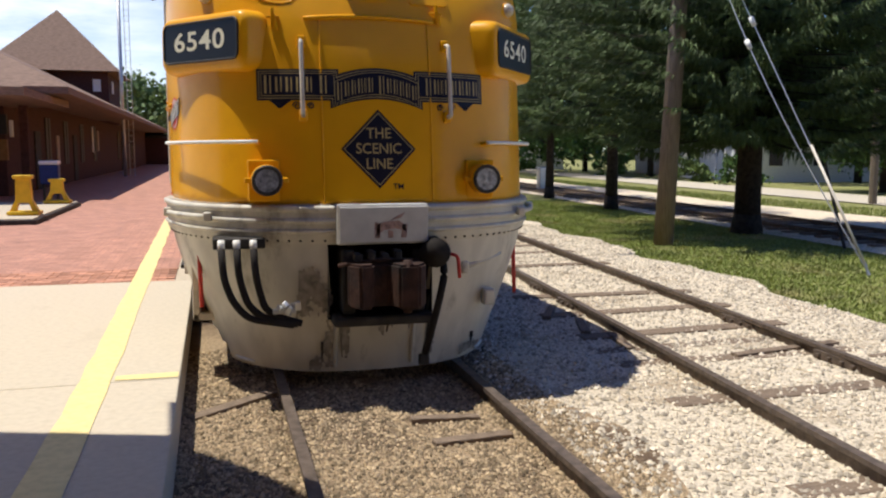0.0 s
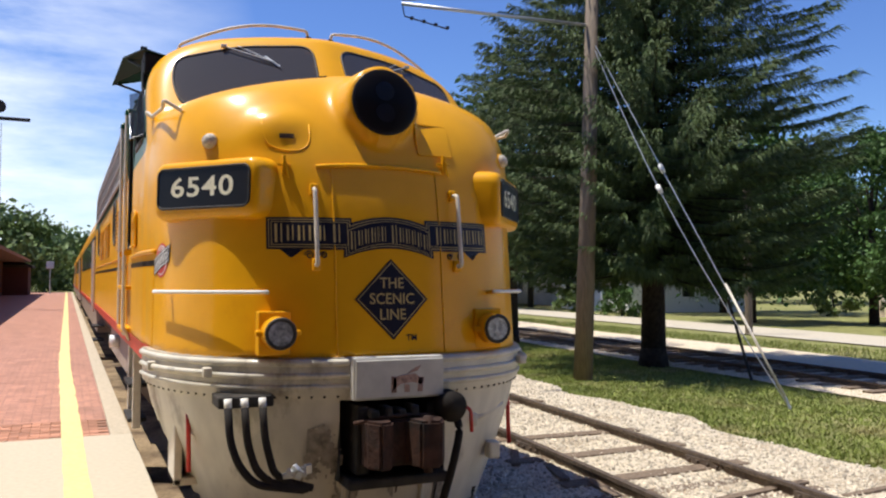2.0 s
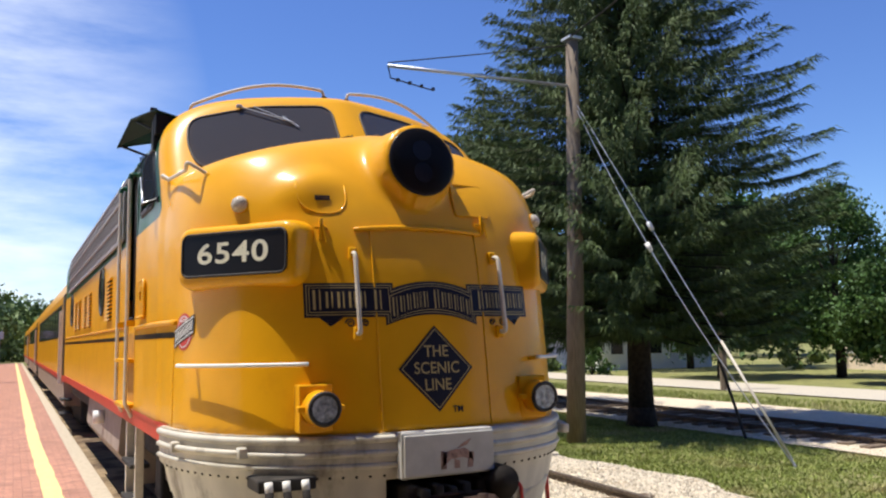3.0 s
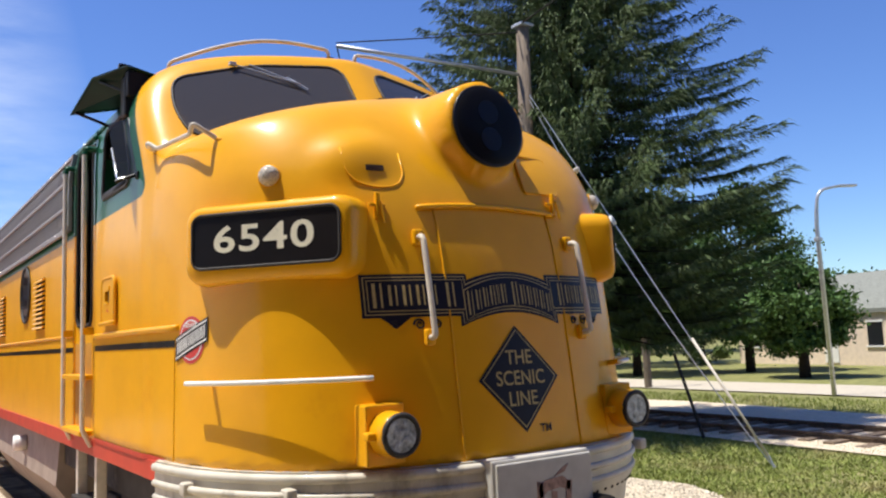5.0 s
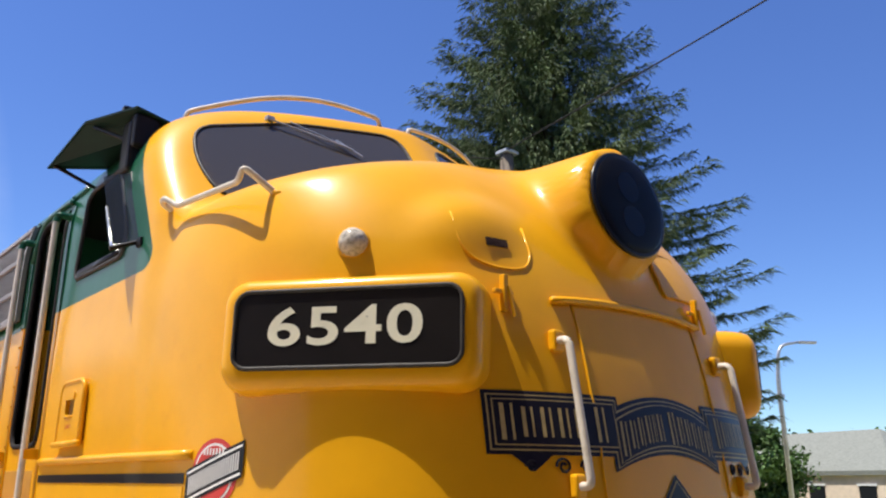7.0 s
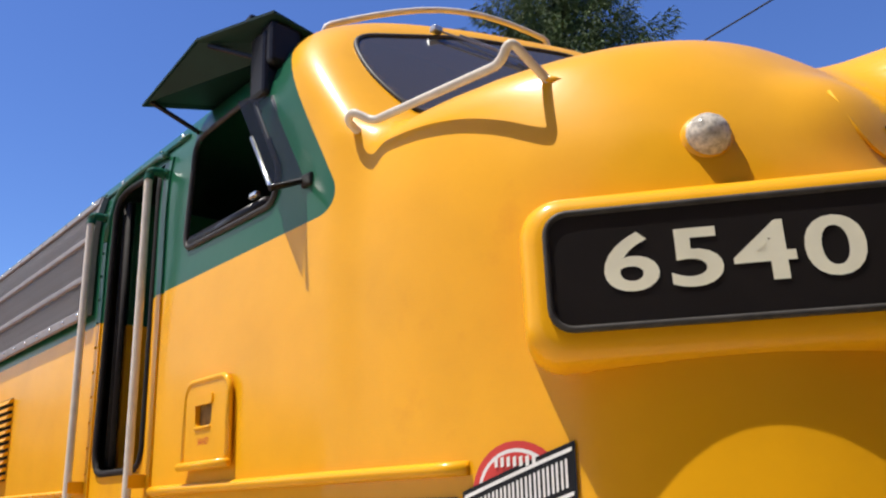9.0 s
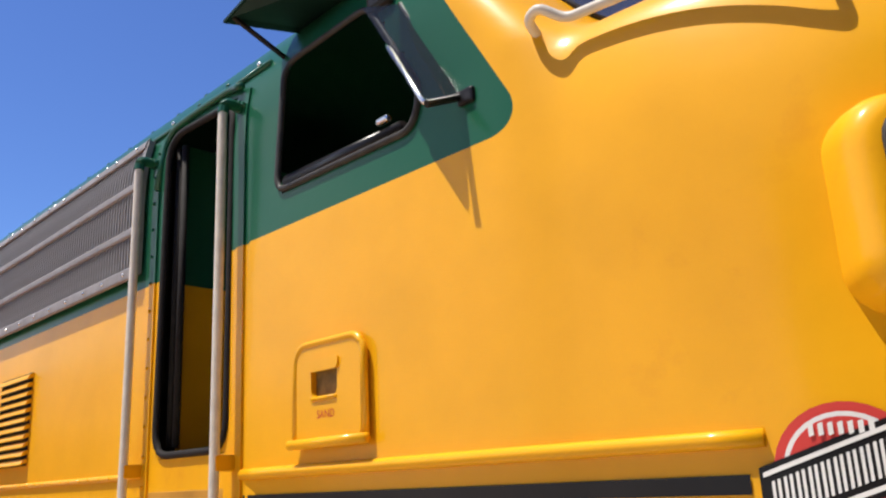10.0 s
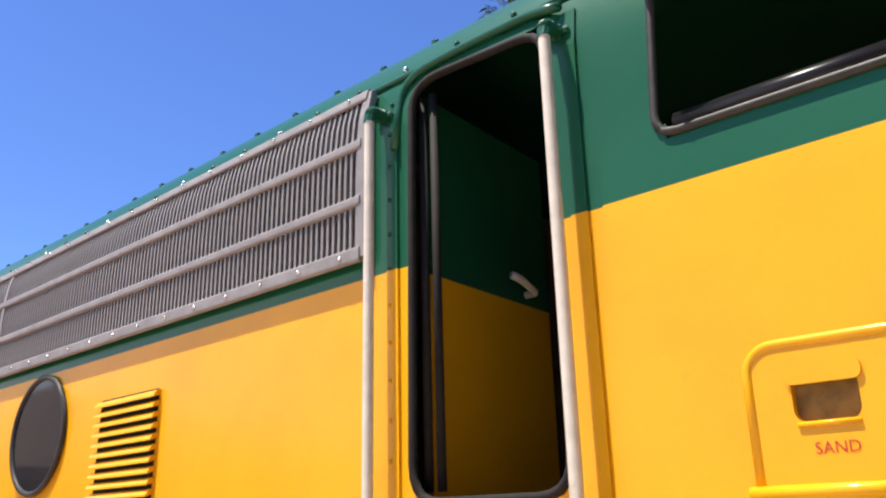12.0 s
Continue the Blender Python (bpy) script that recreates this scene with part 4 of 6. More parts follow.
for k, (s, material, off) in enumerate(((1.0, m_navy, 0.004), (0.93, m_gold, 0.006), (0.895, m_navy, 0.008))):
    n = 10
    verts, faces = [], []
    for i in range(n + 1):
        for j in range(n + 1):
            p, q = i / n * 2 - 1, j / n * 2 - 1
            verts.append(((p + q) / 2 * DA * s, DZ + (q - p) / 2 * DB * s))
    for i in range(n):
        for j in range(n):
            q = i * (n + 1) + j
            faces.append((q, q + 1, q + n + 2, q + n + 1))
    diamond_part = drape("diamond_sign" if k == 0 else "diamond_border" if k == 1 else "diamond_field", verts, faces, put(off), material, loco, "navy diamond sign with a gold border")
for word, z, size in (("THE", 1.915, 0.112), ("SCENIC", 1.80, 0.112), ("LINE", 1.685, 0.112)):
    v, f = text_mesh(word, size, 0.0012, 0.93)
    drape("lettering", [(a, b + z) for a, b in v], f, put(0.010), m_gold, loco)
v, f = text_mesh("TM", 0.062, 0.001)
drape("lettering", [(a + 0.145, b + 1.515) for a, b in v], f, put(0.005), m_navy, loco)


def arc(a0, a1, z0, rise):
    """A curve of the ribbon: z0 at the ends, higher by rise in the middle."""
    return lambda t: (a0 + (a1 - a0) * t, z0 + rise * (1 - (2 * t - 1) ** 2))


def ribbon(name, a0, a1, zt, zb, rise):
    for inset, material, off in ((0.0, m_navy, 0.004), (0.014, m_gold, 0.0055), (0.020, m_navy, 0.007), (0.032, m_gold, 0.0085), (0.037, m_navy, 0.010)):
        v, f = strip(arc(a0 + inset, a1 - inset, zt - inset, rise), arc(a0 + inset, a1 - inset, zb + inset, rise), 14)
        drape(name, v, f, put(off), material, loco, "dark ribbon sign with gold lines")


ribbon("ribbon_sign", -0.885, -0.29, 2.395, 2.16, 0.0)
ribbon("ribbon_sign", 0.29, 0.885, 2.395, 2.16, 0.0)
ribbon("ribbon_sign", -0.355, 0.355, 2.335, 2.10, 0.075)
# the name on the ribbons, as plain upright bars
def name_bars(a0, a1, zc, rise, h, widths):
    """A thick and a thin upright bar for each character; a width below zero is a gap."""
    total, at = sum(abs(w) for w in widths), 0.0
    for i, w in enumerate(widths):
        step = abs(w) / total * (a1 - a0)
        a, t = a0 + at + step / 2, (at + step / 2) / (a1 - a0)
        at += step
        if w < 0:
            continue
        zm, hh, half = zc + rise * (1 - (2 * t - 1) ** 2), h * (1.22 if i == 0 or widths[i - 1] < 0 else 1.0) / 2, step * 0.37
        verts, faces = [], []
        for p, q, lo, hi in ((-half * 0.8, -half * 0.25, -hh, hh), (half * 0.5, half * 0.82, -hh, hh)):
            k = len(verts)
            verts += [(a + p, zm + lo), (a + q, zm + lo), (a + q, zm + hi), (a + p, zm + hi)]
            faces.append((k, k + 1, k + 2, k + 3))
        drape("name_bar", verts, faces, put(0.0125), m_gold, loco)


name_bars(-0.845, -0.365, 2.278, 0, 0.110, (1.1, 1, 1, 1, 0.9, -0.4, 1.1))
name_bars(0.37, 0.845, 2.278, 0, 0.110, (1.1, 1, 0.5, 0.9, 1, 1, 1, 1))
name_bars(-0.315, 0.315, 2.217, 0.066, 0.110, (1.1, 1, 0.9, 1, 0.5, 1, -0.5, 1.2, 1, 0.9, 0.9, 0.9, 1))
for sgn in (-1, 1):
    for a, r in ((0.60, 0.032), (0.50, 0.026), (0.73, 0.022)):
        bm = bmesh.new()
        tube(bm, [front1(sgn * (a + r * (1 - t / 12) * math.cos(t)), 2.12 + r * (1 - t / 12) * math.sin(t), 0.004) for t in np.linspace(0, 9, 22)], 0.0055, 4)
        part("scroll_ornament", bm, m_navy, loco)
    v, f = strip(lambda t: (sgn * (0.80 - 0.16 * t), 2.16), lambda t: (sgn * (0.80 - 0.16 * t), 2.16 - 0.06 * (1 - abs(2 * t - 1))), 8)
    drape("scroll_ornament", v, f, put(0.004), m_navy, loco)

# round emblem with a slanted bar on the left flank corner, drawn as plain shapes
def emblem(cy, cz, s=1.0):
    def lay(off):
        return lambda a, b: side(a, b, off)
    def round_part(name, r, off, material):
        ps = [(cy + r * math.cos(t), cz + r * math.sin(t)) for t in np.linspace(0, 2 * math.pi, 33)[:-1]]
        verts = ps + [(cy + (a - cy) * 0.5, cz + (b - cz) * 0.5) for a, b in ps] + [(cy, cz)]
        faces = [(i, (i + 1) % 32, 32 + (i + 1) % 32, 32 + i) for i in range(32)] + [(32 + i, 32 + (i + 1) % 32, 64) for i in range(32)]
        drape(name, verts, faces, lay(off), material, loco, "round red and white emblem with a slanted black bar")
    for r, off, material in ((0.165, 0.003, m_decal_red), (0.142, 0.0045, m_decal_white), (0.130, 0.006, m_decal_red)):
        round_part("emblem_disc", r * s, off, material)
    sl = 0.34
    def bar(name, a0, a1, b0, b1, off, material):
        v, f = strip(lambda t: (cy - (a0 + (a1 - a0) * t) * s, cz + (b1 + sl * (a0 + (a1 - a0) * t)) * s), lambda t: (cy - (a0 + (a1 - a0) * t) * s, cz + (b0 + sl * (a0 + (a1 - a0) * t)) * s), 10)
        drape(name, v, f, lay(off), material, loco)
    bar("emblem_bar", -0.20, 0.20, -0.085, 0.085, 0.008, m_black)
    bar("emblem_line", -0.19, 0.19, 0.058, 0.070, 0.0095, m_decal_white)
    bar("emblem_line", -0.19, 0.19, -0.070, -0.058, 0.0095, m_decal_white)
    for i in range(12):
        a = -0.172 + 0.0295 * i
        bar("emblem_bar", a, a + 0.0075, -0.042, 0.042, 0.0095, m_decal_white)
        bar("emblem_bar", a + 0.014, a + 0.0215, -0.042, 0.042, 0.0095, m_decal_white)
    for i in range(7):
        a = -0.07 + 0.022 * i
        bar("emblem_bar", a, a + 0.012, 0.085 - sl * a * 1.0, 0.115 - sl * a * 1.0, 0.0095, m_decal_white)


emblem(7.275, 2.09, 0.82)

# ---- pilot ----
PILOT = [(1.385, 1.625, 6.10), (1.30, 1.63, 6.085), (1.14, 1.625, 6.09), (1.09, 1.585, 6.12), (0.95, 1.555, 6.135), (0.72, 1.48, 6.19), (0.51, 1.40, 6.24), (0.28, 1.32, 6.31), (0.035, 1.23, 6.375)]


def pilot_at(z, t):
    """Point of the pilot at height z, t from -1 (left rear) to 1 (right rear)."""
    zs = [p[0] for p in PILOT][::-1]
    w, f = np.interp(z, zs, [p[1] for p in PILOT][::-1]), np.interp(z, zs, [p[2] for p in PILOT][::-1])
    th = t * math.pi / 2
    s, c = math.sin(th), math.cos(th)
    u = w * math.copysign(abs(s) ** (2 / 2.5), s)
    return Vector((C + u, 7.95 - (7.95 - f) * abs(c) ** (2 / 2.5), z))


bm = bmesh.new()
zs = [1.385, 1.34, 1.30, 1.22, 1.14, 1.10, 1.085, 1.0, 0.9, 0.8, 0.7, 0.6, 0.515, 0.4, 0.28, 0.17, 0.035]
ts = np.linspace(-0.93, 0.93, 120)
rows = [[bm.verts.new(pilot_at(z, t)) for t in ts] for z in zs]
for r, s, za, zb in zip(rows, rows[1:], zs, zs[1:]):
    for i in range(len(ts) - 1):
        zm, um = (za + zb) / 2, (r[i].co.x + r[i + 1].co.x) / 2
        if 0.515 < zm < 1.085 and 0.935 < um < 1.735:
            continue
        if zm < 0.9 and r[i].co.y > 7.0 + 0.7 * zm and True:
            continue
        bm.faces.new((r[i], r[i + 1], s[i + 1], s[i]))
bmesh.ops.recalc_face_normals(bm, faces=bm.faces)
bmesh.ops.solidify(bm, geom=bm.faces[:], thickness=0.015)
pilot = part("pilot", bm, m_silver, loco, "dented grey-white painted steel pilot", True)
pilot.data.set_sharp_from_angle(angle=radians(45))
# raised bands round the top
for z, r in ((1.355, 0.026), (1.265, 0.022), (1.185, 0.020)):
    bm = bmesh.new()
    tube(bm, [pilot_at(z, t) for t in np.linspace(-0.93, 0.93, 90)], r, 8)
    part("pilot_band", bm, m_silver, loco, "", True)
bm = bmesh.new()
top = [pilot_at(1.385, t) for t in np.linspace(-0.93, 0.93, 60)]
inn = [Vector((C + (p.x - C) * 0.93, p.y + 0.12, 1.387)) for p in top]
for a, b, c, d in zip(top, top[1:], inn[1:], inn):
    bm.faces.new([bm.verts.new(q + Vector((0, 0, 0.004))) for q in (a, b, c, d)])
part("pilot_ledge", bm, m_silver, loco)
# rivet row under the bands
bm = bmesh.new()
bmesh.ops.create_uvsphere(bm, u_segments=6, v_segments=4, radius=0.011)
riv = bpy.data.meshes.new("rivet")
bm.to_mesh(riv)
bm.free()
riv.materials.append(m_under)
for t in np.linspace(-0.92, 0.92, 54):
    q = pilot_at(1.115, t)
    if 0.93 < q.x < 1.74:
        continue
    o = new("rivet", riv)
    o.parent, o.location = pilot, q
# horizontal steps/handles on the bands
for sgn in (-1, 1):
    bm = bmesh.new()
    pts = [pilot_at(1.285, sgn * t) for t in np.linspace(0.50, 0.78, 10)]
    pts = [p + Vector((sgn * 0.04, -0.05, 0)) for p in pts]
    tube(bm, pts, 0.02, 8)
    box(bm, -0.03, 0.03, -0.03, 0.05, -0.035, 0.035, 0.01, Matrix.Translation(pts[0]))
    box(bm, -0.03, 0.03, -0.03, 0.05, -0.035, 0.035, 0.01, Matrix.Translation(pts[-1]))
    part("uncoupling_handle", bm, m_silver, loco, "", True)
# white box above the coupler with a small faded drawing
bm = box(bmesh.new(), 0.985, 1.68, 6.03, 6.25, 1.09, 1.392, 0.012)
m_boxpaint = mat("dull_white_box_paint", (0.56, 0.54, 0.5), 0.5, vary=0.08, scale=9, patch=(0.4, 0.35, 0.29), patch_scale=4.0, patch_at=0.58)
boxp = part("pilot_box", bm, m_boxpaint, loco, "white painted steel box over the coupler")
bm = box(bmesh.new(), 0.995, 1.67, 6.0, 6.02, 1.105, 1.375, 0.008)
part("box_cover", bm, m_boxpaint, boxp)
m_sketch = mat("faded_red_drawing", (0.46, 0.30, 0.25), 0.7, vary=0.3, scale=30)
for outl in ([(1.27, 1.15), (1.33, 1.2), (1.42, 1.21), (1.50, 1.19), (1.50, 1.23), (1.44, 1.27), (1.33, 1.26), (1.27, 1.24)],
             [(1.26, 1.14), (1.30, 1.14), (1.30, 1.25), (1.26, 1.26)], [(1.46, 1.14), (1.50, 1.14), (1.51, 1.24), (1.47, 1.24)],
             [(1.38, 1.27), (1.46, 1.29), (1.49, 1.33), (1.44, 1.31)], [(1.36, 1.14), (1.40, 1.14), (1.40, 1.19), (1.36, 1.2)]):
    bm = bmesh.new()
    prism(bm, outl, 0.003, lambda a, b, d: Vector((a, 5.999 - d, b)))
    part("drawing_patch", bm, m_sketch, boxp, "faded red-brown drawing")

# coupler in its pocket
bm = bmesh.new()
for q in (((0.93, 6.18, 0.5), (0.93, 6.9, 0.5), (1.74, 6.9, 0.5), (1.74, 6.18, 0.5)), ((0.93, 6.18, 1.1), (0.93, 6.9, 1.1), (1.74, 6.9, 1.1), (1.74, 6.18, 1.1)),
          ((0.93, 6.15, 0.5), (0.93, 6.15, 1.1), (0.93, 6.9, 1.1), (0.93, 6.9, 0.5)), ((1.74, 6.15, 0.5), (1.74, 6.15, 1.1), (1.74, 6.9, 1.1), (1.74, 6.9, 0.5)),
          ((0.93, 6.9, 0.5), (0.93, 6.9, 1.1), (1.74, 6.9, 1.1), (1.74, 6.9, 0.5))):
    bm.faces.new([bm.verts.new(p) for p in q])
part("coupler_pocket", bm, m_under, loco)
coup = part("coupler", box(bmesh.new(), 1.20, 1.46, 6.05, 6.9, 0.68, 0.90, 0.03), m_rust, loco, "rusty knuckle coupler")
bm = bmesh.new()
outl = [(1.06, 6.10), (1.05, 5.90), (1.12, 5.78), (1.22, 5.80), (1.24, 5.90), (1.36, 5.90), (1.40, 5.74), (1.55, 5.72), (1.63, 5.85), (1.60, 6.08), (1.45, 6.16), (1.2, 6.16)]
prism(bm, outl, 0.33, lambda a, b, d: Vector((a, b + 0.04, 0.63 + d)))
bmesh.ops.bevel(bm, geom=bm.edges[:], offset=0.018, segments=2, affect="EDGES")
part("coupler_head", bm, m_rust, coup)
bm = bmesh.new()
tube(bm, [(1.47, 5.82, 0.60), (1.47, 5.82, 0.99)], 0.035, 10)
tube(bm, bend([(0.98, 6.0, 0.94), (1.3, 5.95, 0.99), (1.6, 6.02, 0.96)], 0.1), 0.016, 6)
part("knuckle_pin", bm, m_rust, coup, "", True)
bm = bmesh.new()
for q in (0, 1, 2, 3):
    box(bm, 1.10 + 0.10 * q, 1.16 + 0.10 * q, 5.95, 6.12, 0.97, 1.03 + 0.02 * (q % 2), 0.015)
part("lock_lifter", bm, m_under, coup)
part("shank_guide", B(1.02, 1.12, 6.05, 6.5, 0.56, 1.05, bevel=0.02), m_under, coup)
part("shank_guide", B(1.56, 1.66, 6.05, 6.5, 0.56, 1.05, bevel=0.02), m_under, coup)
bm = bmesh.new()
box(bm, 0.95, 1.72, 6.0, 6.25, 0.47, 0.545, 0.02)
part("coupler_sill", bm, m_under, loco)
bm = bmesh.new()
tube(bm, [(1.75, 6.26, 1.03), (1.72, 5.96, 1.02)], 0.10, 18, 0.115)
part("hose_plug", bm, m_rubber, loco, "black round receptacle", True)
# bright corner lips at the foot of the pilot and a grab at its flank
for sgn in (-1, 1):
    bm = bmesh.new()
    tube(bm, [pilot_at(0.075, sgn * t) + Vector((0, -0.012, 0)) for t in np.linspace(0.50, 0.63, 6)], 0.014, 6)
    part("pilot_lip", bm, m_white, pilot, "", True)
# rust and oil runs below the coupler sill
rr = random.Random(5)
for x, w, z0, z1, m in ((1.40, 0.022, 0.36, 0.50, m_rust), (1.44, 0.012, 0.40, 0.50, m_rust), (1.05, 0.014, 0.16, 0.48, m_under), (1.74, 0.012, 0.14, 0.50, m_under),
                        (0.90, 0.016, 0.12, 0.30, m_under), (2.20, 0.02, 0.14, 0.26, m_under), (1.22, 0.010, 0.42, 0.50, m_under), (1.58, 0.010, 0.38, 0.50, m_rust)):
    bm = bmesh.new()
    rows = []
    for i in range(9):
        z = z1 + (z0 - z1) * i / 8
        tt = math.asin(min(1, abs(x - C) / float(np.interp(z, [p[0] for p in PILOT][::-1], [p[1] for p in PILOT][::-1]))) ** 1.25) / (math.pi / 2) * (1 if x > C else -1)
        q = pilot_at(z, tt) + Vector((rr.uniform(-0.004, 0.004), -0.019, 0))
        ww = w * (1 - 0.75 * i / 8) * rr.uniform(0.7, 1.2)
        rows.append([bm.verts.new(q + Vector((-ww, 0.001, 0))), bm.verts.new(q + Vector((ww, 0.001, 0)))])
    for a, b in zip(rows, rows[1:]):
        bm.faces.new((a[0], a[1], b[1], b[0]))
    part("stain_run", bm, m, pilot)
# sooty smears on the pilot plate
m_soot = mat("brown_soot_film", (0.36, 0.32, 0.265), 0.7, vary=0.3, scale=18)


def pilot_xz(x, z, off):
    zs_up = [q[0] for q in PILOT][::-1]
    w, f = float(np.interp(z, zs_up, [q[1] for q in PILOT][::-1])), float(np.interp(z, zs_up, [q[2] for q in PILOT][::-1]))
    k = min(1.0, abs(x - C) / w) ** 2.5
    return Vector((x, 7.95 - (7.95 - f) * (1 - k) ** 0.4 - off, z))


for cx, cz, rx, rz, seed in ((0.80, 0.70, 0.17, 0.22, 1), (0.94, 0.30, 0.035, 0.22, 2), (1.07, 0.27, 0.035, 0.24, 3), (0.90, 0.11, 0.10, 0.07, 4), (1.78, 0.30, 0.03, 0.22, 5), (2.2, 0.12, 0.14, 0.05, 6), (1.36, 0.42, 0.03, 0.09, 7)):
    verts, faces = grid_fill(lambda a, b: ((a - cx) / rx) ** 2 + ((b - cz) / rz) ** 2 + 1.5 * noise.noise(Vector((a * 9, b * 5, seed * 3.7))) + 0.9 * noise.noise(Vector((a * 38, b * 22, seed))) < 0.62,
                             cx - rx, cx + rx, cz - rz, min(cz + rz, 1.05), 0.011)
    raw("soot_smear", [tuple(pilot_xz(a, b, 0.0185)) for a, b in verts], faces, m_soot, pilot)
# air hoses and couplings
bm = box(bmesh.new(), 0.09, 0.47, 6.22, 6.50, 1.06, 1.14, 0.012)
mani = part("hose_manifold", bm, m_under, loco)
for k, x in enumerate((0.15, 0.26, 0.38)):
    bm = bmesh.new()
    y0 = 6.20 - 0.012 * k
    tube(bm, [(x, y0, 1.13), (x, y0 - 0.02, 1.06)], 0.026, 10)
    part("hose_fitting", bm, m_white, mani, "", True)
    bm = bmesh.new()
    P = [Vector((x, y0 - 0.02, 1.07)), Vector((x + 0.01, y0 - 0.05, 0.85)), Vector((x + 0.07, y0 - 0.07, 0.68 - 0.03 * k)), Vector((x + 0.18, 6.12, 0.55)), Vector((0.66 + 0.03 * k, 6.10, 0.49 + 0.005 * k))]
    tube(bm, bend(P, 0.14, 5), 0.027, 10)
    part("air_hose", bm, m_rubber, mani, "black rubber air hose", True)
bm = bmesh.new()
for k in range(6):
    box(bm, -0.035, 0.035, -0.02, 0.03, -0.018, 0.018, 0.008, pose(0.54 + 0.03 * k, 6.1, 0.60 + 0.018 * (k % 3), 30 * k, 20 * k, 50 * k))
part("hose_coupling", bm, m_galv, mani)
bm = bmesh.new()
tube(bm, bend([(1.82, 6.18, 0.98), (1.80, 5.98, 0.86), (1.74, 5.98, 0.6), (1.66, 6.06, 0.22)], 0.12, 5), 0.030, 10)
main_hose = part("brake_hose", bm, m_rubber, loco, "black brake hose hanging beside the coupler", True)
bm = bmesh.new()
box(bm, -0.04, 0.04, -0.03, 0.03, -0.06, 0.03, 0.012, Matrix.Translation((1.65, 6.06, 0.19)))
part("hose_end", bm, m_under, main_hose)
bm = bmesh.new()
tube(bm, bend([(1.86, 6.14, 0.99), (1.93, 6.08, 0.98), (1.95, 6.1, 0.80)], 0.04), 0.014, 6)
part("angle_cock", bm, m_decal_red, main_hose, "red cock handle", True)
bm = bmesh.new()
tube(bm, [(2.02, 6.24, 0.86), (2.30, 6.42, 0.90), (2.42, 6.5, 0.93)], 0.022, 8)
box(bm, -0.03, 0.03, -0.03, 0.05, -0.05, 0.05, 0.01, Matrix.Translation((2.04, 6.26, 0.86)))
part("pilot_handle", bm, m_silver, loco, "", True)
bm = bmesh.new()
box(bm, -0.05, 0.05, -0.06, 0.05, -0.07, 0.07, 0.02, Matrix.Translation((2.3, 6.44, 0.58)))
part("pilot_lug", bm, m_silver, loco)
for x in (1.0, 1.62):
    bm = bmesh.new()
    zz = np.linspace(0.50, 0.08, 8)
    tube(bm, [(x, float(np.interp(z, [p[0] for p in PILOT][::-1], [p[2] for p in PILOT][::-1])) + 0.01, z) for z in zz], 0.018, 6)
    part("pilot_weld", bm, m_silver, loco, "", True)
for x in (-0.02, 2.68):
    bm = bmesh.new()
    tube(bm, [(x, 6.88, 1.0), (x + 0.01, 6.86, 0.52)], 0.018, 8)
    part("red_lever", bm, m_decal_red, loco, "", True)
bm = bmesh.new()
box(bm, C - 1.42, C - 1.15, 7.1, 7.5, 0.36, 0.42, 0.012)
box(bm, C - 1.42, C - 1.36, 7.1, 7.5, 0.36, 0.9, 0.012)
part("corner_step", bm, m_bar, loco)

# ---- running gear and tank ----
def truck(y0, y1, axles):
    tr = empty("truck", "", "")
    tr.parent = loco
    tr["label"] = "grimy black truck frame with steel wheels"
    for sx in (-1, 1):
        bm = bmesh.new()
        x = C + sx * 1.02
        outl = [(y0, 0.62), (y0 + 0.25, 0.88), (y1 - 0.25, 0.88), (y1, 0.62), (y1 - 0.1, 0.5), (y1 - 0.8, 0.55), ((y0 + y1) / 2, 0.36), (y0 + 0.8, 0.55), (y0 + 0.1, 0.5)]
        prism(bm, outl, 0.16, lambda a, b, d: Vector((x - 0.08 + d, a, b)))
        part("truck_frame", bm, m_under, tr)
        for ay in axles:
            bm = bmesh.new()
            box(bm, x - 0.13, x + 0.13, ay - 0.2, ay + 0.2, 0.32, 0.74, 0.03)
            part("journal_box", bm, m_under, tr)
    for ay in axles:
        for sx in (-1, 1):
            x = C + sx * 0.7525
            bm = bmesh.new()
            prism(bm, disc(ay, 0.508, 0.508, 36), 0.13, lambda a, b, d: Vector((x - 0.065 + d, a, b)))
            prism(bm, disc(ay, 0.508, 0.53, 36), 0.03, lambda a, b, d: Vector((x - sx * 0.085 - 0.015 + d, a, b)))
            part("wheel", bm, m_rust, tr)
        bm = bmesh.new()
        tube(bm, [(C - 0.75, ay, 0.508), (C + 0.75, ay, 0.508)], 0.09, 12)
        part("axle", bm, m_under, tr)


truck(7.75, 11.25, (8.2, 10.8))
truck(16.9, 20.4, (17.4, 20.0))
bm = bmesh.new()
prism(bm, [(-1.44, 1.25), (-1.48, 0.75), (-1.2, 0.36), (1.2, 0.36), (1.48, 0.75), (1.44, 1.25)], 4.7, lambda a, b, d: Vector((C + a, 11.6 + d, b)))
part("fuel_tank", bm, m_tank, loco, "dusty tan fuel tank and skirt")
bm = bmesh.new()
box(bm, C - 1.4, C + 1.4, 7.6, LOCO_END - 0.1, 0.95, 1.36, 0.02)
part("underframe", bm, m_under, loco)
bm = bmesh.new()
tube(bm, [(C - 1.47, 13.6, 1.02), (C - 1.60, 13.6, 1.02)], 0.09, 14)
part("fuel_filler", bm, m_white, loco, "", True)


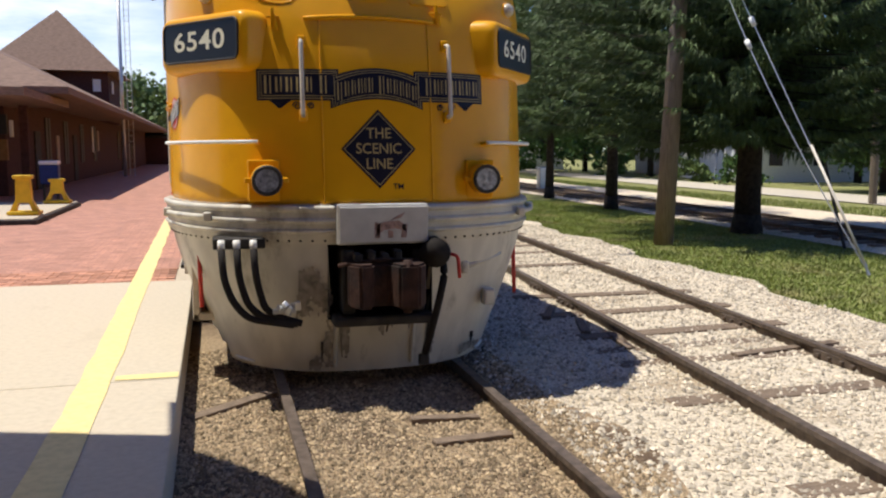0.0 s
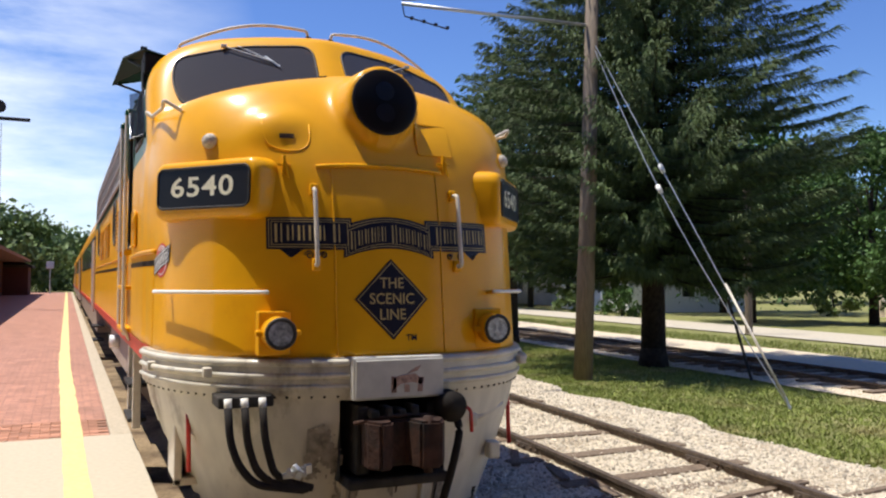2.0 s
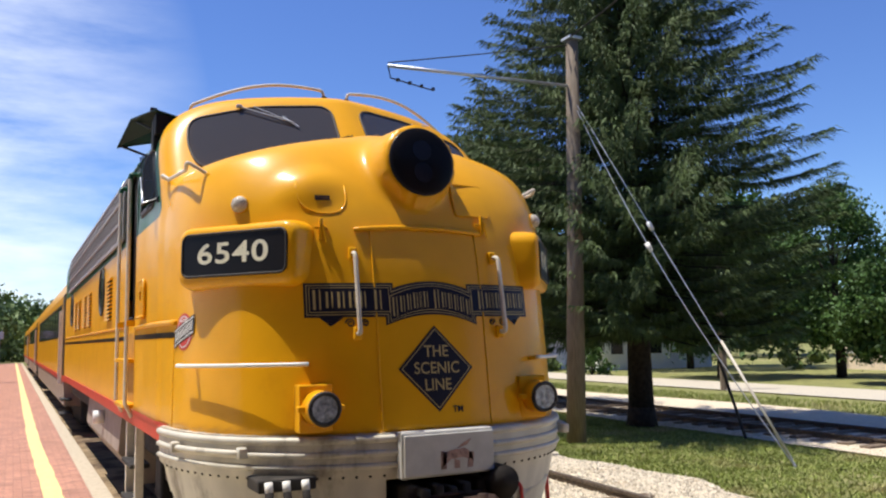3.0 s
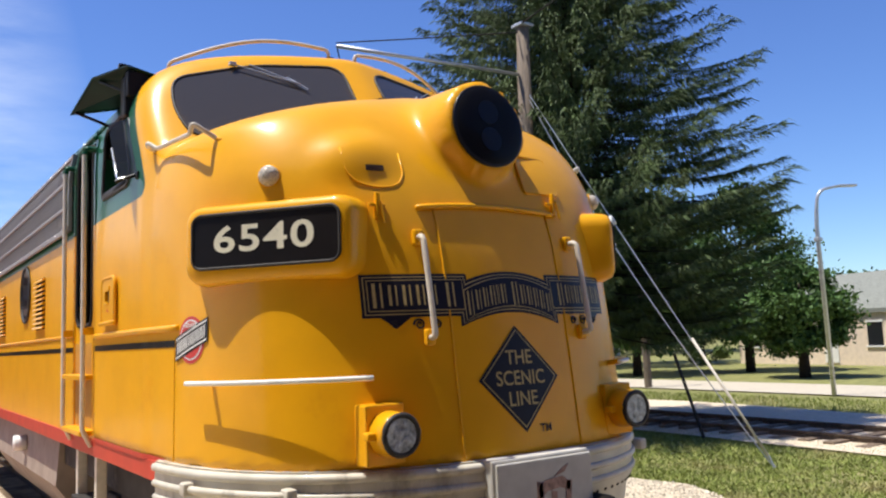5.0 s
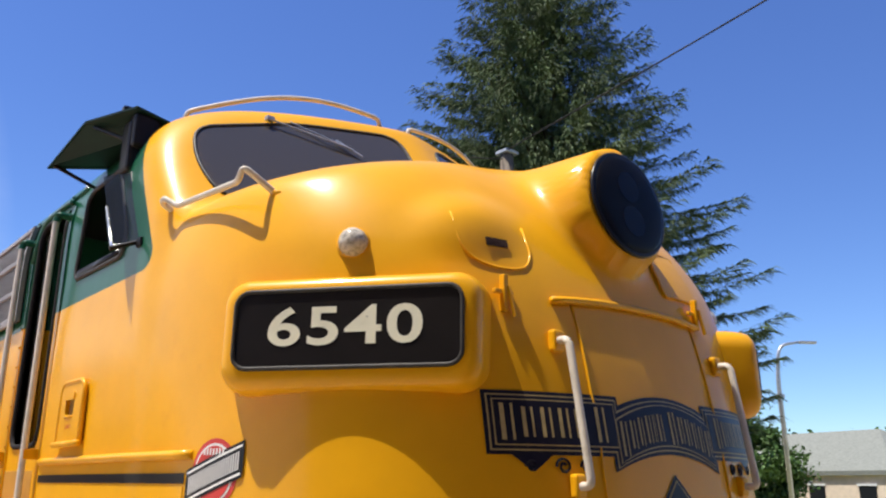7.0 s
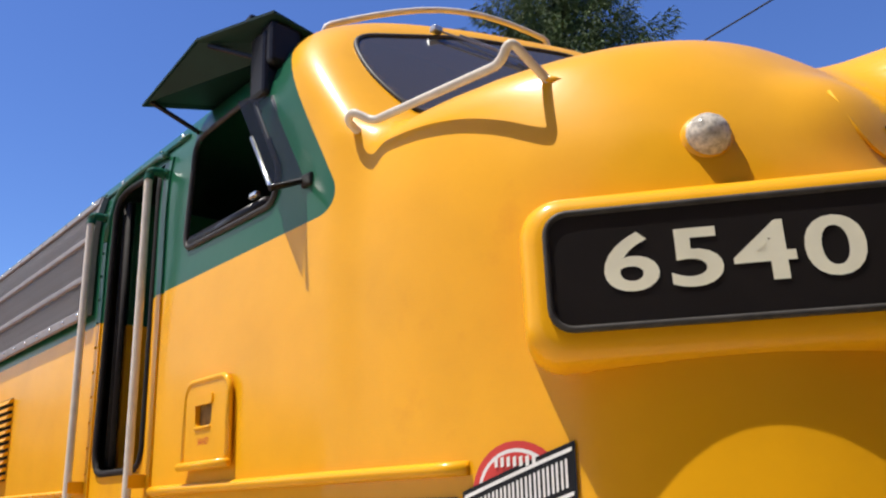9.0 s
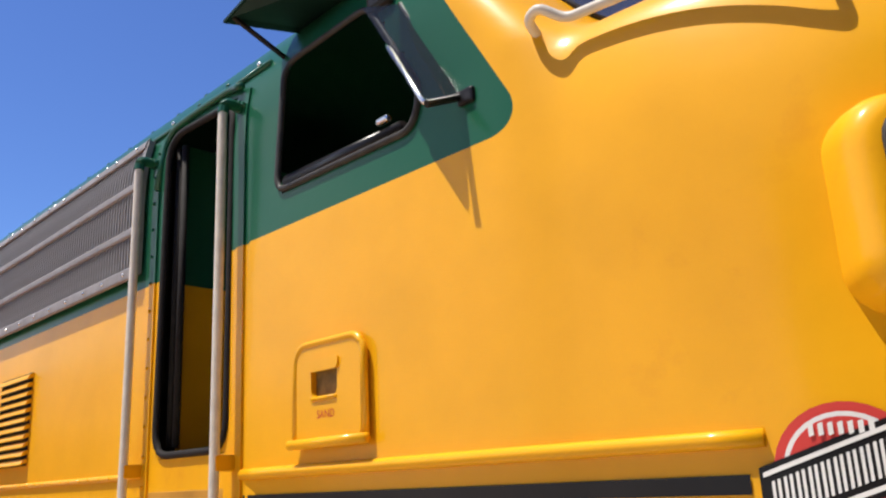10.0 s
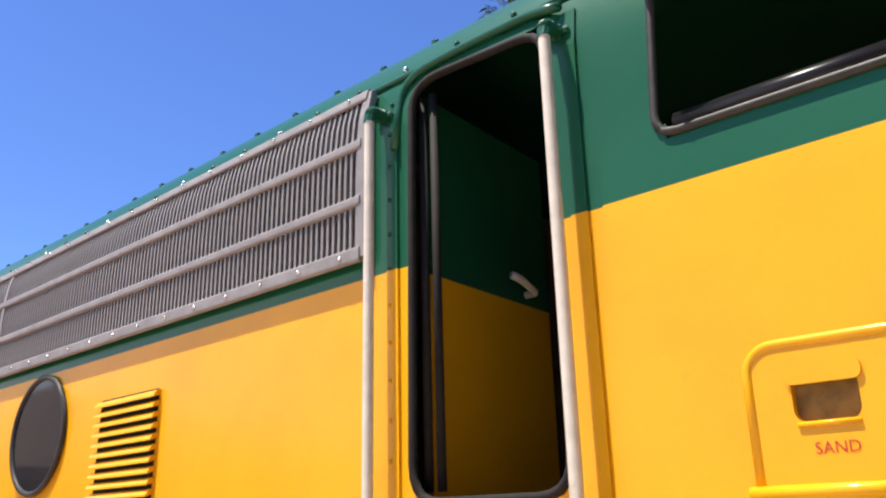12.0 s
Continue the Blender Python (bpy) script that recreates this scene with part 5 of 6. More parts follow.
# ---- ground, tracks, platform ----
def sheet(name, x0, x1, y0, y1, z, material, label, n=1, kind="structure"):
    bm = bmesh.new()
    vs = [[bm.verts.new((x0 + (x1 - x0) * i / n, y0 + (y1 - y0) * j / n, z)) for i in range(n + 1)] for j in range(n + 1)]
    for j in range(n):
        for i in range(n):
            bm.faces.new((vs[j][i], vs[j][i + 1], vs[j + 1][i + 1], vs[j + 1][i]))
    return tagged(link(name, bm, material), label, name.replace("_", " "), "", kind)


GZ = -0.15
sheet("ground", -900, 900, -300, 1500, GZ - 0.02, m_soil, "dry mown grass ground reaching the horizon")


def cx2(y):
    """Centre line of the second track."""
    y = min(y, 44.0)
    return 4.55 + 0.10 * (y - 4) - 0.0012 * (y - 4) ** 2


def cx3(y):
    """Centre line of the third track."""
    y = max(-40.0, min(y, 110.0))
    return 13.05 + 0.085 * y - 0.0004 * y * y


def ribbon_ground(name, left, right, y0, y1, z, material, label, n=60, rough=0.0):
    bm = bmesh.new()
    rnd = random.Random(name)
    ys = [y0 + (y1 - y0) * i / n for i in range(n + 1)]
    rows = []
    for y in ys:
        a, b = left(y) + rnd.uniform(-rough, rough), right(y) + rnd.uniform(-rough, rough)
        rows.append([bm.verts.new((a + (b - a) * k / 6, y, z)) for k in range(7)])
    for p, q in zip(rows, rows[1:]):
        for k in range(6):
            bm.faces.new((p[k], p[k + 1], q[k + 1], q[k]))
    return tagged(link(name, bm, material), label, "ballast", "", "structure")


def grass_edge(y):
    """Where the pale ballast gives way to the grass."""
    return 6.95 + 0.055 * y + 0.0004 * y * y + 0.16 * math.sin(y * 1.3) + 0.10 * math.sin(y * 3.1 + 1)


ribbon_ground("ballast_bed", lambda y: 2.35 + 0.15 * math.sin(y * 0.9), grass_edge, -20, 110, -0.125, m_ballast, "pale limestone ballast between the tracks", 260, 0.06)
ribbon_ground("ballast_brown", lambda y: -0.4, lambda y: 2.62 + 0.22 * math.sin(y * 1.7), -20, 110, -0.122, m_brown, "brown gravel and dirt in the platform track", 260, 0.06)
ribbon_ground("yard_gravel", lambda y: cx3(y) - 1.9, lambda y: 17.6 + 0.05 * y + 0.3 * math.sin(y * 0.4), -40, 130, -0.13, m_gravelroad, "pale gravel beside the far track", 120, 0.1)
ribbon_ground("road", lambda y: 21.6 + 0.06 * y, lambda y: 25.6 + 0.06 * y, -60, 260, -0.125, m_road, "pale concrete village road", 20)


def rail_line(name, fx, y0, y1, n, label):
    """A flat-bottomed rail swept along x = fx(y), top at z = 0."""
    prof = [(-0.036, 0), (0.036, 0), (0.036, -0.035), (0.009, -0.05), (0.009, -0.13), (0.07, -0.145), (0.07, -0.16), (-0.07, -0.16), (-0.07, -0.145), (-0.009, -0.13), (-0.009, -0.05), (-0.036, -0.035)]
    bm = bmesh.new()
    rows = [[bm.verts.new((fx(y) + a, y, b)) for a, b in prof] for y in np.linspace(y0, y1, n)]
    for p, q in zip(rows, rows[1:]):
        for k in range(12):
            bm.faces.new((p[k], p[(k + 1) % 12], q[(k + 1) % 12], q[k]))
    bmesh.ops.recalc_face_normals(bm, faces=bm.faces)
    return tagged(link(name, bm, m_rail), label, "rail", "railway rails")


def tie_rows(fx, y0, y1, step, top, seed, length=2.5):
    rnd = random.Random(seed)
    bm = bmesh.new()
    box(bm, -length / 2, length / 2, -0.11, 0.11, -0.14, 0.0, 0.012)
    me = bpy.data.meshes.new("railway_tie")
    bm.to_mesh(me)
    bm.free()
    me.materials.append(m_tie)
    y = y0
    while y < y1:
        o = new("railway_tie", me)
        o.matrix_world = pose(fx(y) + rnd.uniform(-0.05, 0.05), y, top + rnd.uniform(-0.014, 0.028), rnd.uniform(-1, 1), 0, rnd.uniform(-2.5, 2.5))
        tagged(o, "weathered split timber railway tie half sunk in ballast", "railway tie", "railway ties")
        y += step


for s in (-0.7525, 0.7525):
    rail_line("rail", lambda y: C + s, -20, 104, 4, "brown worn steel rail of the platform track")
    rail_line("rail", lambda y: cx2(y) + s, -20, 106, 80, "brown steel rail of the second track")
    rail_line("rail", lambda y: cx3(y) + s, -40, 110, 60, "dark steel rail of the far track")
tie_rows(lambda y: C, -3.0, 12.0, 0.56, -0.168, 3)
tie_rows(cx2, -3.0, 34.0, 0.56, -0.128, 4)
tie_rows(cx3, 4.0, 44.0, 0.6, -0.10, 5)
# joint bars on the second track, spikes
for k, (y, s) in enumerate(((7.7, 0.7525), (6.0, 0.7525), (9.2, -0.7525), (10.4, -0.7525))):
    bm = bmesh.new()
    for e in (-1, 1):
        box(bm, cx2(y) + s + e * 0.03 - 0.014, cx2(y) + s + e * 0.03 + 0.014, y - 0.3, y + 0.3, -0.12, -0.04, 0.006)
    for q in (-0.22, -0.08, 0.08, 0.22):
        box(bm, cx2(y) + s - 0.075, cx2(y) + s + 0.075, y + q - 0.018, y + q + 0.018, -0.1, -0.065, 0.005)
    tagged(link("joint_bar", bm, m_rail), "bolted rusty rail joint bar", "joint bar", "rail joints")
# loose boards and a turned-up timber near the second track
rnd = random.Random(8)
for x, y, l, a in ((3.95, 8.1, 0.9, 70), (3.9, 8.9, 0.8, 62), (4.0, 7.3, 0.6, 80), (0.2, 6.15, 0.75, 35), (5.4, 6.6, 1.3, 8), (1.72, 5.0, 0.55, 4), (1.65, 5.45, 0.5, -3), (6.8, 6.2, 1.6, 2)):
    bm = box(bmesh.new(), -l / 2, l / 2, -0.05, 0.05, -0.03, 0.02, 0.008)
    o = tagged(link("loose_plank", bm, m_tie), "weathered grey-brown loose timber lying on the ballast", "plank", "loose timbers")
    o.matrix_world = pose(x, y, -0.108, rnd.uniform(-4, 4), rnd.uniform(-3, 3), a)


def stones(name, count, fx, y0, y1, z, material, s0, s1, seed, label):
    """Loose stones: small irregular octahedra."""
    r = np.random.RandomState(seed)
    y = y0 + (y1 - y0) * r.rand(count) ** 1.25
    lo, hi = fx
    x = np.array([lo(v) + (hi(v) - lo(v)) * t for v, t in zip(y, r.rand(count))])
    s = s0 + (s1 - s0) * r.rand(count) ** 2.5
    base = np.array([(1, 0, 0), (-1, 0, 0), (0, 1, 0), (0, -1, 0), (0, 0, 0.8), (0, 0, -0.8)], float)
    fb = np.array([(0, 2, 4), (2, 1, 4), (1, 3, 4), (3, 0, 4), (2, 0, 5), (1, 2, 5), (3, 1, 5), (0, 3, 5)])
    v = base[None] * s[:, None, None] * (0.6 + 0.8 * r.rand(count, 6, 1))
    th = r.rand(count) * 6.28
    ca, sa = np.cos(th), np.sin(th)
    vx, vy = v[..., 0] * ca[:, None] - v[..., 1] * sa[:, None], v[..., 0] * sa[:, None] + v[..., 1] * ca[:, None]
    p = np.stack([vx + x[:, None], vy + y[:, None], v[..., 2] + z + s[:, None] * 0.25], -1).reshape(-1, 3)
    f = (fb[None] + (np.arange(count) * 6)[:, None, None]).reshape(-1, 3)
    return tagged(raw(name, p.tolist(), f.tolist(), material), label, "gravel", "", "stuff")


stones("loose_ballast", 42000, (lambda y: 2.3, grass_edge), 2.5, 20, -0.125, m_stone, 0.010, 0.030, 1, "loose pale limestone pieces")
stones("loose_gravel", 42000, (lambda y: -0.16, lambda y: 2.6), 2.8, 8, -0.122, m_brownstone, 0.007, 0.021, 2, "loose tan gravel pieces")

# platform: concrete apron, brick paving, edging, painted line
PE, PZ, SEAM = -0.16, 0.20, 10.5
m_mortar = mat("sandy_brick_joints", (0.30, 0.20, 0.15), 0.9, vary=0.15, scale=30)


def slab(name, x0, x1, y0, y1, z0, z1, material, label, bevel=0.01):
    return tagged(link(name, box(bmesh.new(), x0, x1, y0, y1, z0, z1, bevel), material), label, name.replace("_", " "), "", "structure")


ys = [-14, -6.8, -2.6, 1.6, 5.9, SEAM]
for a, b in zip(ys, ys[1:]):
    slab("platform_slab", -4.4, PE, a + 0.004, b - 0.004, -0.6, PZ, m_conc, "tan concrete platform slab")
slab("platform_slab", -30, -4.41, -14, 19.5, -0.6, PZ - 0.01, m_conc, "tan concrete platform slab")
slab("platform_edging", PE - 0.22, PE, SEAM + 0.004, 112, -0.6, PZ, m_conc_edge, "worn concrete platform edging")


def brick_paving():
    """Bricks: a running bond of the material for the far part, real bricks nearest."""
    m = mat("red_brick_paving", (0.47, 0.245, 0.18), 0.82, vary=0.12, scale=3, bump=0.2, bump_scale=40)
    n, l = m.node_tree.nodes, m.node_tree.links
    b = n["Principled BSDF"]
    old = b.inputs["Base Color"].links[0].from_socket
    co = n.new("ShaderNodeTexCoord")
    br = n.new("ShaderNodeTexBrick")
    br.inputs["Scale"].default_value = 1.0
    br.inputs["Brick Width"].default_value, br.inputs["Row Height"].default_value, br.inputs["Mortar Size"].default_value = 0.205, 0.105, 0.007
    br.inputs["Color1"].default_value, br.inputs["Color2"].default_value, br.inputs["Mortar"].default_value = (0.78, 0.78, 0.78, 1), (1.1, 1.06, 1.02, 1), (0.55, 0.6, 0.62, 1)
    l.new(co.outputs["Object"], br.inputs["Vector"])
    mx = n.new("ShaderNodeMixRGB")
    mx.blend_type = "MULTIPLY"
    mx.inputs["Fac"].default_value = 1.0
    l.new(old, mx.inputs["Color1"])
    l.new(br.outputs["Color"], mx.inputs["Color2"])
    l.new(mx.outputs["Color"], b.inputs["Base Color"])
    return m


m_paving = brick_paving()
slab("platform_paving", -30, PE - 0.224, 11.62, 112, -0.6, PZ - 0.002, m_paving, "red brick platform paving", 0.0)
bed = slab("platform_bed", -30, PE - 0.224, SEAM + 0.004, 11.616, -0.6, PZ - 0.012, m_mortar, "sandy bed under the red paving bricks", 0.0)
slab("platform_paving", -30, -3.0, SEAM + 0.004, 11.616, -0.3, PZ - 0.004, m_paving, "red brick platform paving", 0.0)
bm = box(bmesh.new(), -0.099, 0.099, -0.048, 0.048, -0.03, 0.0, 0.004)
brick_me = bpy.data.meshes.new("brick")
bm.to_mesh(brick_me)
bm.free()
brick_me.materials.append(m_brick)
rnd = random.Random(5)
count = 0
for row in range(11):
    for k in range(13):
        x = PE - 0.33 - 0.205 * k - (0.1025 if row % 2 else 0)
        if x < -2.95 or count >= 300:
            continue
        o = new("brick", brick_me)
        o.parent = bed
        o.matrix_world = pose(x, SEAM + 0.058 + 0.1025 * row, PZ + rnd.uniform(-0.003, 0.002), rnd.uniform(-0.6, 0.6), rnd.uniform(-0.4, 0.4), rnd.uniform(-0.8, 0.8))
        count += 1


def line(name, x0, x1, y0, y1, z):
    bm = bmesh.new()
    rn = random.Random(name + str(y0))
    n = max(2, int(max(y1 - y0, x1 - x0) / 0.4))
    along_y = (y1 - y0) > (x1 - x0)
    rows = []
    for i in range(n + 1):
        t = i / n
        e0, e1 = rn.uniform(-0.012, 0.012), rn.uniform(-0.012, 0.012)
        sh = -0.012 * max(0.0, min(13.0, y0 + (y1 - y0) * t - 6)) if along_y else 0.0
        rows.append([bm.verts.new(q) for q in (((x0 + sh + e0, y0 + (y1 - y0) * t, z), (x1 + sh + e1, y0 + (y1 - y0) * t, z)) if along_y else ((x0 + (x1 - x0) * t, y0 + e0, z), (x0 + (x1 - x0) * t, y1 + e1, z)))])
    for p, q in zip(rows, rows[1:]):
        bm.faces.new((p[0], p[1], q[1], q[0]))
    bmesh.ops.recalc_face_normals(bm, faces=bm.faces)
    return tagged(link(name, bm, m_line), "worn yellow painted safety line on the platform", "painted line", "", "structure")


line("yellow_line", -0.825, -0.61, -14, 112, PZ + 0.005)
line("yellow_crossline", -0.594, PE - 0.01, 5.92, 6.06, PZ + 0.005)
# added high sheet, out of view, outlined to cast the near platform's shadow
bm = bmesh.new()
outl = [(-9, -10), (1.2, -10), (1.13, 2.42), (0.13, 3.42), (-0.92, 4.98), (-1.19, 5.30), (-1.37, 5.63), (-1.62, 5.98), (-1.83, 6.2), (-1.80, 5.55), (-2.28, 5.70), (-2.75, 5.86), (-9, 6.9)]
prism(bm, outl, 0.12, lambda a, b, d: Vector((a, b, 5.2 + d)))
tagged(link("shadow_sheet", bm, m_conc_edge), "unseen flat sheet added to shadow the near platform", "canopy", "", "structure")
# made-up posts that carry the unseen sheet
for x, y in ((-6.5, -4.0), (-6.5, 2.4)):
    tagged(link("shadow_sheet_post", T([(x, y, PZ), (x, y, 5.2)], 0.08, 10), m_under), "plain dark post added under the unseen shadow sheet", "post", "", "structure")


# unseen wall added behind the viewpoint to cut sky fill and ground bounce
tagged(link("light_block_south", box(bmesh.new(), -16, 14, -10.5, -10.1, -0.2, 12.0), m_wall_brick), "unseen dark wall added to block light from the south", "wall", "", "structure")

# added wall, never in view, that dims western sky fill and panel reflections
tagged(link("light_block_west", box(bmesh.new(), -14.4, -14.0, -10.0, 7.0, -0.2, 8.5), m_wall_brick), "unseen dark wall added to block light from the west", "wall", "", "structure")

# ---- greenery ----
def grass_field(name, count, x0, x1, y0, y1, z, seed, left=None, h0=0.03, h1=0.09):
    r = np.random.RandomState(seed)
    y = y0 + (y1 - y0) * r.rand(count)
    lo = np.array([left(v) for v in y]) if left else np.full(count, x0)
    x = lo + (x1 - lo) * r.rand(count) ** 1.15
    h = h0 + (h1 - h0) * r.rand(count)
    th, w = r.rand(count) * 6.28, 0.006 + 0.012 * r.rand(count)
    lean = (r.rand(count, 2) - 0.5) * 0.08
    p = np.empty((count, 3, 3))
    p[:, 0] = np.stack([x - w * np.cos(th), y - w * np.sin(th), np.full(count, z)], 1)
    p[:, 1] = np.stack([x + w * np.cos(th), y + w * np.sin(th), np.full(count, z)], 1)
    p[:, 2] = np.stack([x + lean[:, 0], y + lean[:, 1], z + h], 1)
    f = np.arange(count * 3).reshape(-1, 3)
    return tagged(raw(name, p.reshape(-1, 3).tolist(), f.tolist(), m_grass), "short mown grass, dry in places", "grass", "", "stuff")


grass_field("lawn_grass", 110000, 7, 13.0, 5, 30, GZ - 0.02, 11, lambda y: grass_edge(y) - 0.05, 0.025, 0.065)
grass_field("verge_grass", 22000, 17.7, 21.6, 0, 60, GZ - 0.02, 12, lambda y: 17.8 + 0.05 * y, 0.05, 0.14)


def spruce(name, x, y, height, radius, base, seed, twig=1.0, dens=1.0, label=""):
    """A drooping spruce: trunk, whorled limbs, hanging twigs."""
    r = random.Random(seed)
    tree = tagged(new(name), label, "tree", "spruce trees")
    tree.location = (x, y, GZ)
    bm = bmesh.new()
    tube(bm, [(0, 0, -0.1), (0.02, 0, height * 0.3), (0, 0.03, height * 0.65), (0, 0, height)], 0.34 * height / 17, 12, 0.02)
    tube(bm, [(0, 0, -0.05), (0, 0, 0.45)], 0.42 * height / 17, 12, 0.33 * height / 17)
    part("trunk", bm, m_bark, tree, "", True)
    V, F, LV, LF = [], [], [], []
    z = base
    while z < height - 0.2:
        f = (z - base) / (height - base)
        R = radius * ((1 - f) ** 0.70) * (0.56 + 0.44 * min(1, f * 4.2 + 0.1))
        nb = max(4, int((11 - 5 * f) * dens))
        a0 = r.random() * 6.28
        for k in range(nb):
            a = a0 + 6.283 * k / nb + r.uniform(-0.25, 0.25)
            L = max(0.3, R * r.uniform(0.72, 1.12))
            droop = r.uniform(0.10, 0.26) * (1 - 0.6 * f)
            ca, sa = math.cos(a), math.sin(a)
            def at(t, L=L, droop=droop, ca=ca, sa=sa, z=z):
                h = z + L * (0.10 * f * t * 2 - droop * t * (1.7 - 1.25 * t * t))
                return (ca * L * t, sa * L * t, h)
            n0 = len(LV)
            for t in (0, 0.35, 0.7, 1.0):
                p, wd = at(t), 0.035 * (1.05 - t) * (1.2 - f)
                LV += [(p[0] - sa * wd, p[1] + ca * wd, p[2]), (p[0] + sa * wd, p[1] - ca * wd, p[2]), (p[0], p[1], p[2] + wd * 1.2)]
            for q in range(3):
                for e in range(3):
                    LF.append((n0 + q * 3 + e, n0 + q * 3 + (e + 1) % 3, n0 + q * 3 + 3 + (e + 1) % 3, n0 + q * 3 + 3 + e))
            nt = int((9 + L * 36) * dens)
            for _ in range(nt):
                t = r.random() ** 0.6
                p = at(t)
                sgn = r.choice((-1, 1))
                out = r.uniform(0.05, 0.5) * (1.1 - 0.6 * t) * min(1, L * 0.5) * twig
                ln = r.uniform(0.12, 0.46) * twig * (1 - 0.45 * f)
                sx, sy = -sa * sgn * out + ca * out * 0.5, ca * sgn * out + sa * out * 0.5
                q0 = (p[0] + sx * 0.25, p[1] + sy * 0.25, p[2] + 0.02)
                reach = ln * 0.9 * t * t
                q2 = (p[0] + sx + ca * reach + r.uniform(-0.1, 0.1), p[1] + sy + sa * reach + r.uniform(-0.1, 0.1), p[2] - ln * (1.0 - 0.75 * t * t))
                q1 = ((q0[0] + q2[0]) / 2 + sx * 0.25, (q0[1] + q2[1]) / 2 + sy * 0.25, (q0[2] + q2[2]) / 2 + 0.06)
                wa = r.random() * 3.14
                w = r.uniform(0.008, 0.018) * twig
                wx, wy = math.cos(wa) * w, math.sin(wa) * w
                n0 = len(V)
                V += [q0, (q1[0] + wx, q1[1] + wy, q1[2] + w), (q1[0] - wx, q1[1] - wy, q1[2] - w), q2, (q1[0] - wy * 1.3, q1[1] + wx * 1.3, q1[2]), (q1[0] + wy * 1.3, q1[1] - wx * 1.3, q1[2])]
                F += [(n0, n0 + 1, n0 + 3, n0 + 2), (n0, n0 + 4, n0 + 3, n0 + 5)]
        z += r.uniform(0.22, 0.36) * (1.05 - 0.35 * f) / max(0.6, dens) ** 0.5
    raw("limb", LV, LF, m_bark, tree)
    raw("crown", V, F, m_needle, tree)
    return tree


spruce("spruce_tree", 12.25, 16.85, 16.1, 5.7, 2.5, 1, 0.85, 1.5, label="tall dark green spruce with drooping branches beside the tracks")
spruce("spruce_tree", 12.75, 24.8, 10.8, 4.2, 3.0, 2, 1.15, 0.9, "dark green spruce with a bare lower trunk on the grass")
spruce("spruce_tree", 13.4, 31.6, 9.5, 4.0, 3.0, 3, 1.25, 0.8, "dark spruce further along the grass strip")


def leafy_tree(name, x, y, height, spread, base, seed, material, leaf=0.16, clumps=70, per=110, label="", trunk_r=0.25, group="broadleaf trees"):
    """A broadleaf tree: trunk, limbs, and leaves in ragged clumps."""
    r = np.random.RandomState(seed)
    tree = tagged(new(name), label, "tree", group)
    tree.location = (x, y, GZ)
    bm = bmesh.new()
    tube(bm, [(0, 0, -0.1), (0.05, 0.02, height * 0.3), (0, 0.1, height * 0.6), (0.1, 0, height * 0.85)], trunk_r, 10, 0.04)
    cs = []
    for k in range(clumps):
        a, t = r.rand() * 6.28, r.rand()
        hz = base + (height - base) * t
        prof = math.sin(math.pi * min(1, max(0.08, t * 0.86 + 0.12))) ** 0.7
        d = spread * prof * (0.45 + 0.6 * r.rand() ** 0.5)
        cs.append((d * math.cos(a), d * math.sin(a), hz))
    for c in cs[:14]:
        zz = max(base * 0.7, c[2] * 0.62)
        tube(bm, [(0, 0, zz), (c[0] * 0.5, c[1] * 0.5, zz + (c[2] - zz) * 0.65), c], trunk_r * 0.3, 5, 0.015)
    part("trunk", bm, m_bark, tree, "", True)
    cs = np.array(cs)
    rad = spread * (0.16 + 0.16 * r.rand(clumps))
    pts = cs.repeat(per, 0) + r.normal(size=(clumps * per, 3)) * rad.repeat(per)[:, None] * np.array([0.62, 0.62, 0.42])
    n = len(pts)
    d1 = r.normal(size=(n, 3))
    d1 /= np.linalg.norm(d1, axis=1)[:, None]
    d2 = np.cross(d1, r.normal(size=(n, 3)))
    d2 /= np.linalg.norm(d2, axis=1)[:, None]
    s = leaf * (0.6 + 0.8 * r.rand(n))[:, None]
    p = np.stack([pts - d1 * s, pts + d2 * s * 0.55, pts + d1 * s, pts - d2 * s * 0.55], 1).reshape(-1, 3)
    raw("crown", p.tolist(), np.arange(n * 4).reshape(-1, 4).tolist(), material, tree)
    return tree


leafy_tree("broadleaf_tree", 31.5, 55.5, 17, 7.6, 3.8, 21, m_leaf, 0.3, 90, 110, "dense green maple beyond the village road")
leafy_tree("broadleaf_tree", 34.5, 28.2, 9.0, 2.8, 1.6, 22, m_leaf, 0.10, 80, 320, "dense green maple by the village road")
leafy_tree("broadleaf_tree", 30.7, 22.9, 4.7, 1.9, 1.2, 23, m_leaf, 0.10, 60, 320, "small dark broadleaf tree in front of a beige house")
leafy_tree("broadleaf_tree", 30.5, 32.0, 8.0, 3.6, 1.8, 34, m_leaf, 0.10, 80, 320, "dense dark maple on the lawn by the road")
leafy_tree("broadleaf_tree", 13.0, 41.0, 10.5, 5.5, 3.0, 24, m_leaf_light, 0.2, 60, 80, "airy pale green locust tree behind the spruces")
leafy_tree("broadleaf_tree", 38.0, 42.0, 13, 6.0, 2.0, 25, m_leaf, 0.24, 80, 100, "broad green tree among the houses")
leafy_tree("broadleaf_tree", 27.0, 64.0, 15, 7.0, 2.0, 26, m_leaf, 0.26, 80, 100, "broad green tree among the houses")
leafy_tree("broadleaf_tree", 56.0, 30.0, 4.2, 3.0, 1.0, 27, m_leaf_light, 0.2, 50, 80, "light green shrub tree by the houses")
leafy_tree("broadleaf_tree", 33.0, 70.0, 15, 8.0, 2.0, 28, m_leaf, 0.3, 80, 90, "broad green tree far up the road")
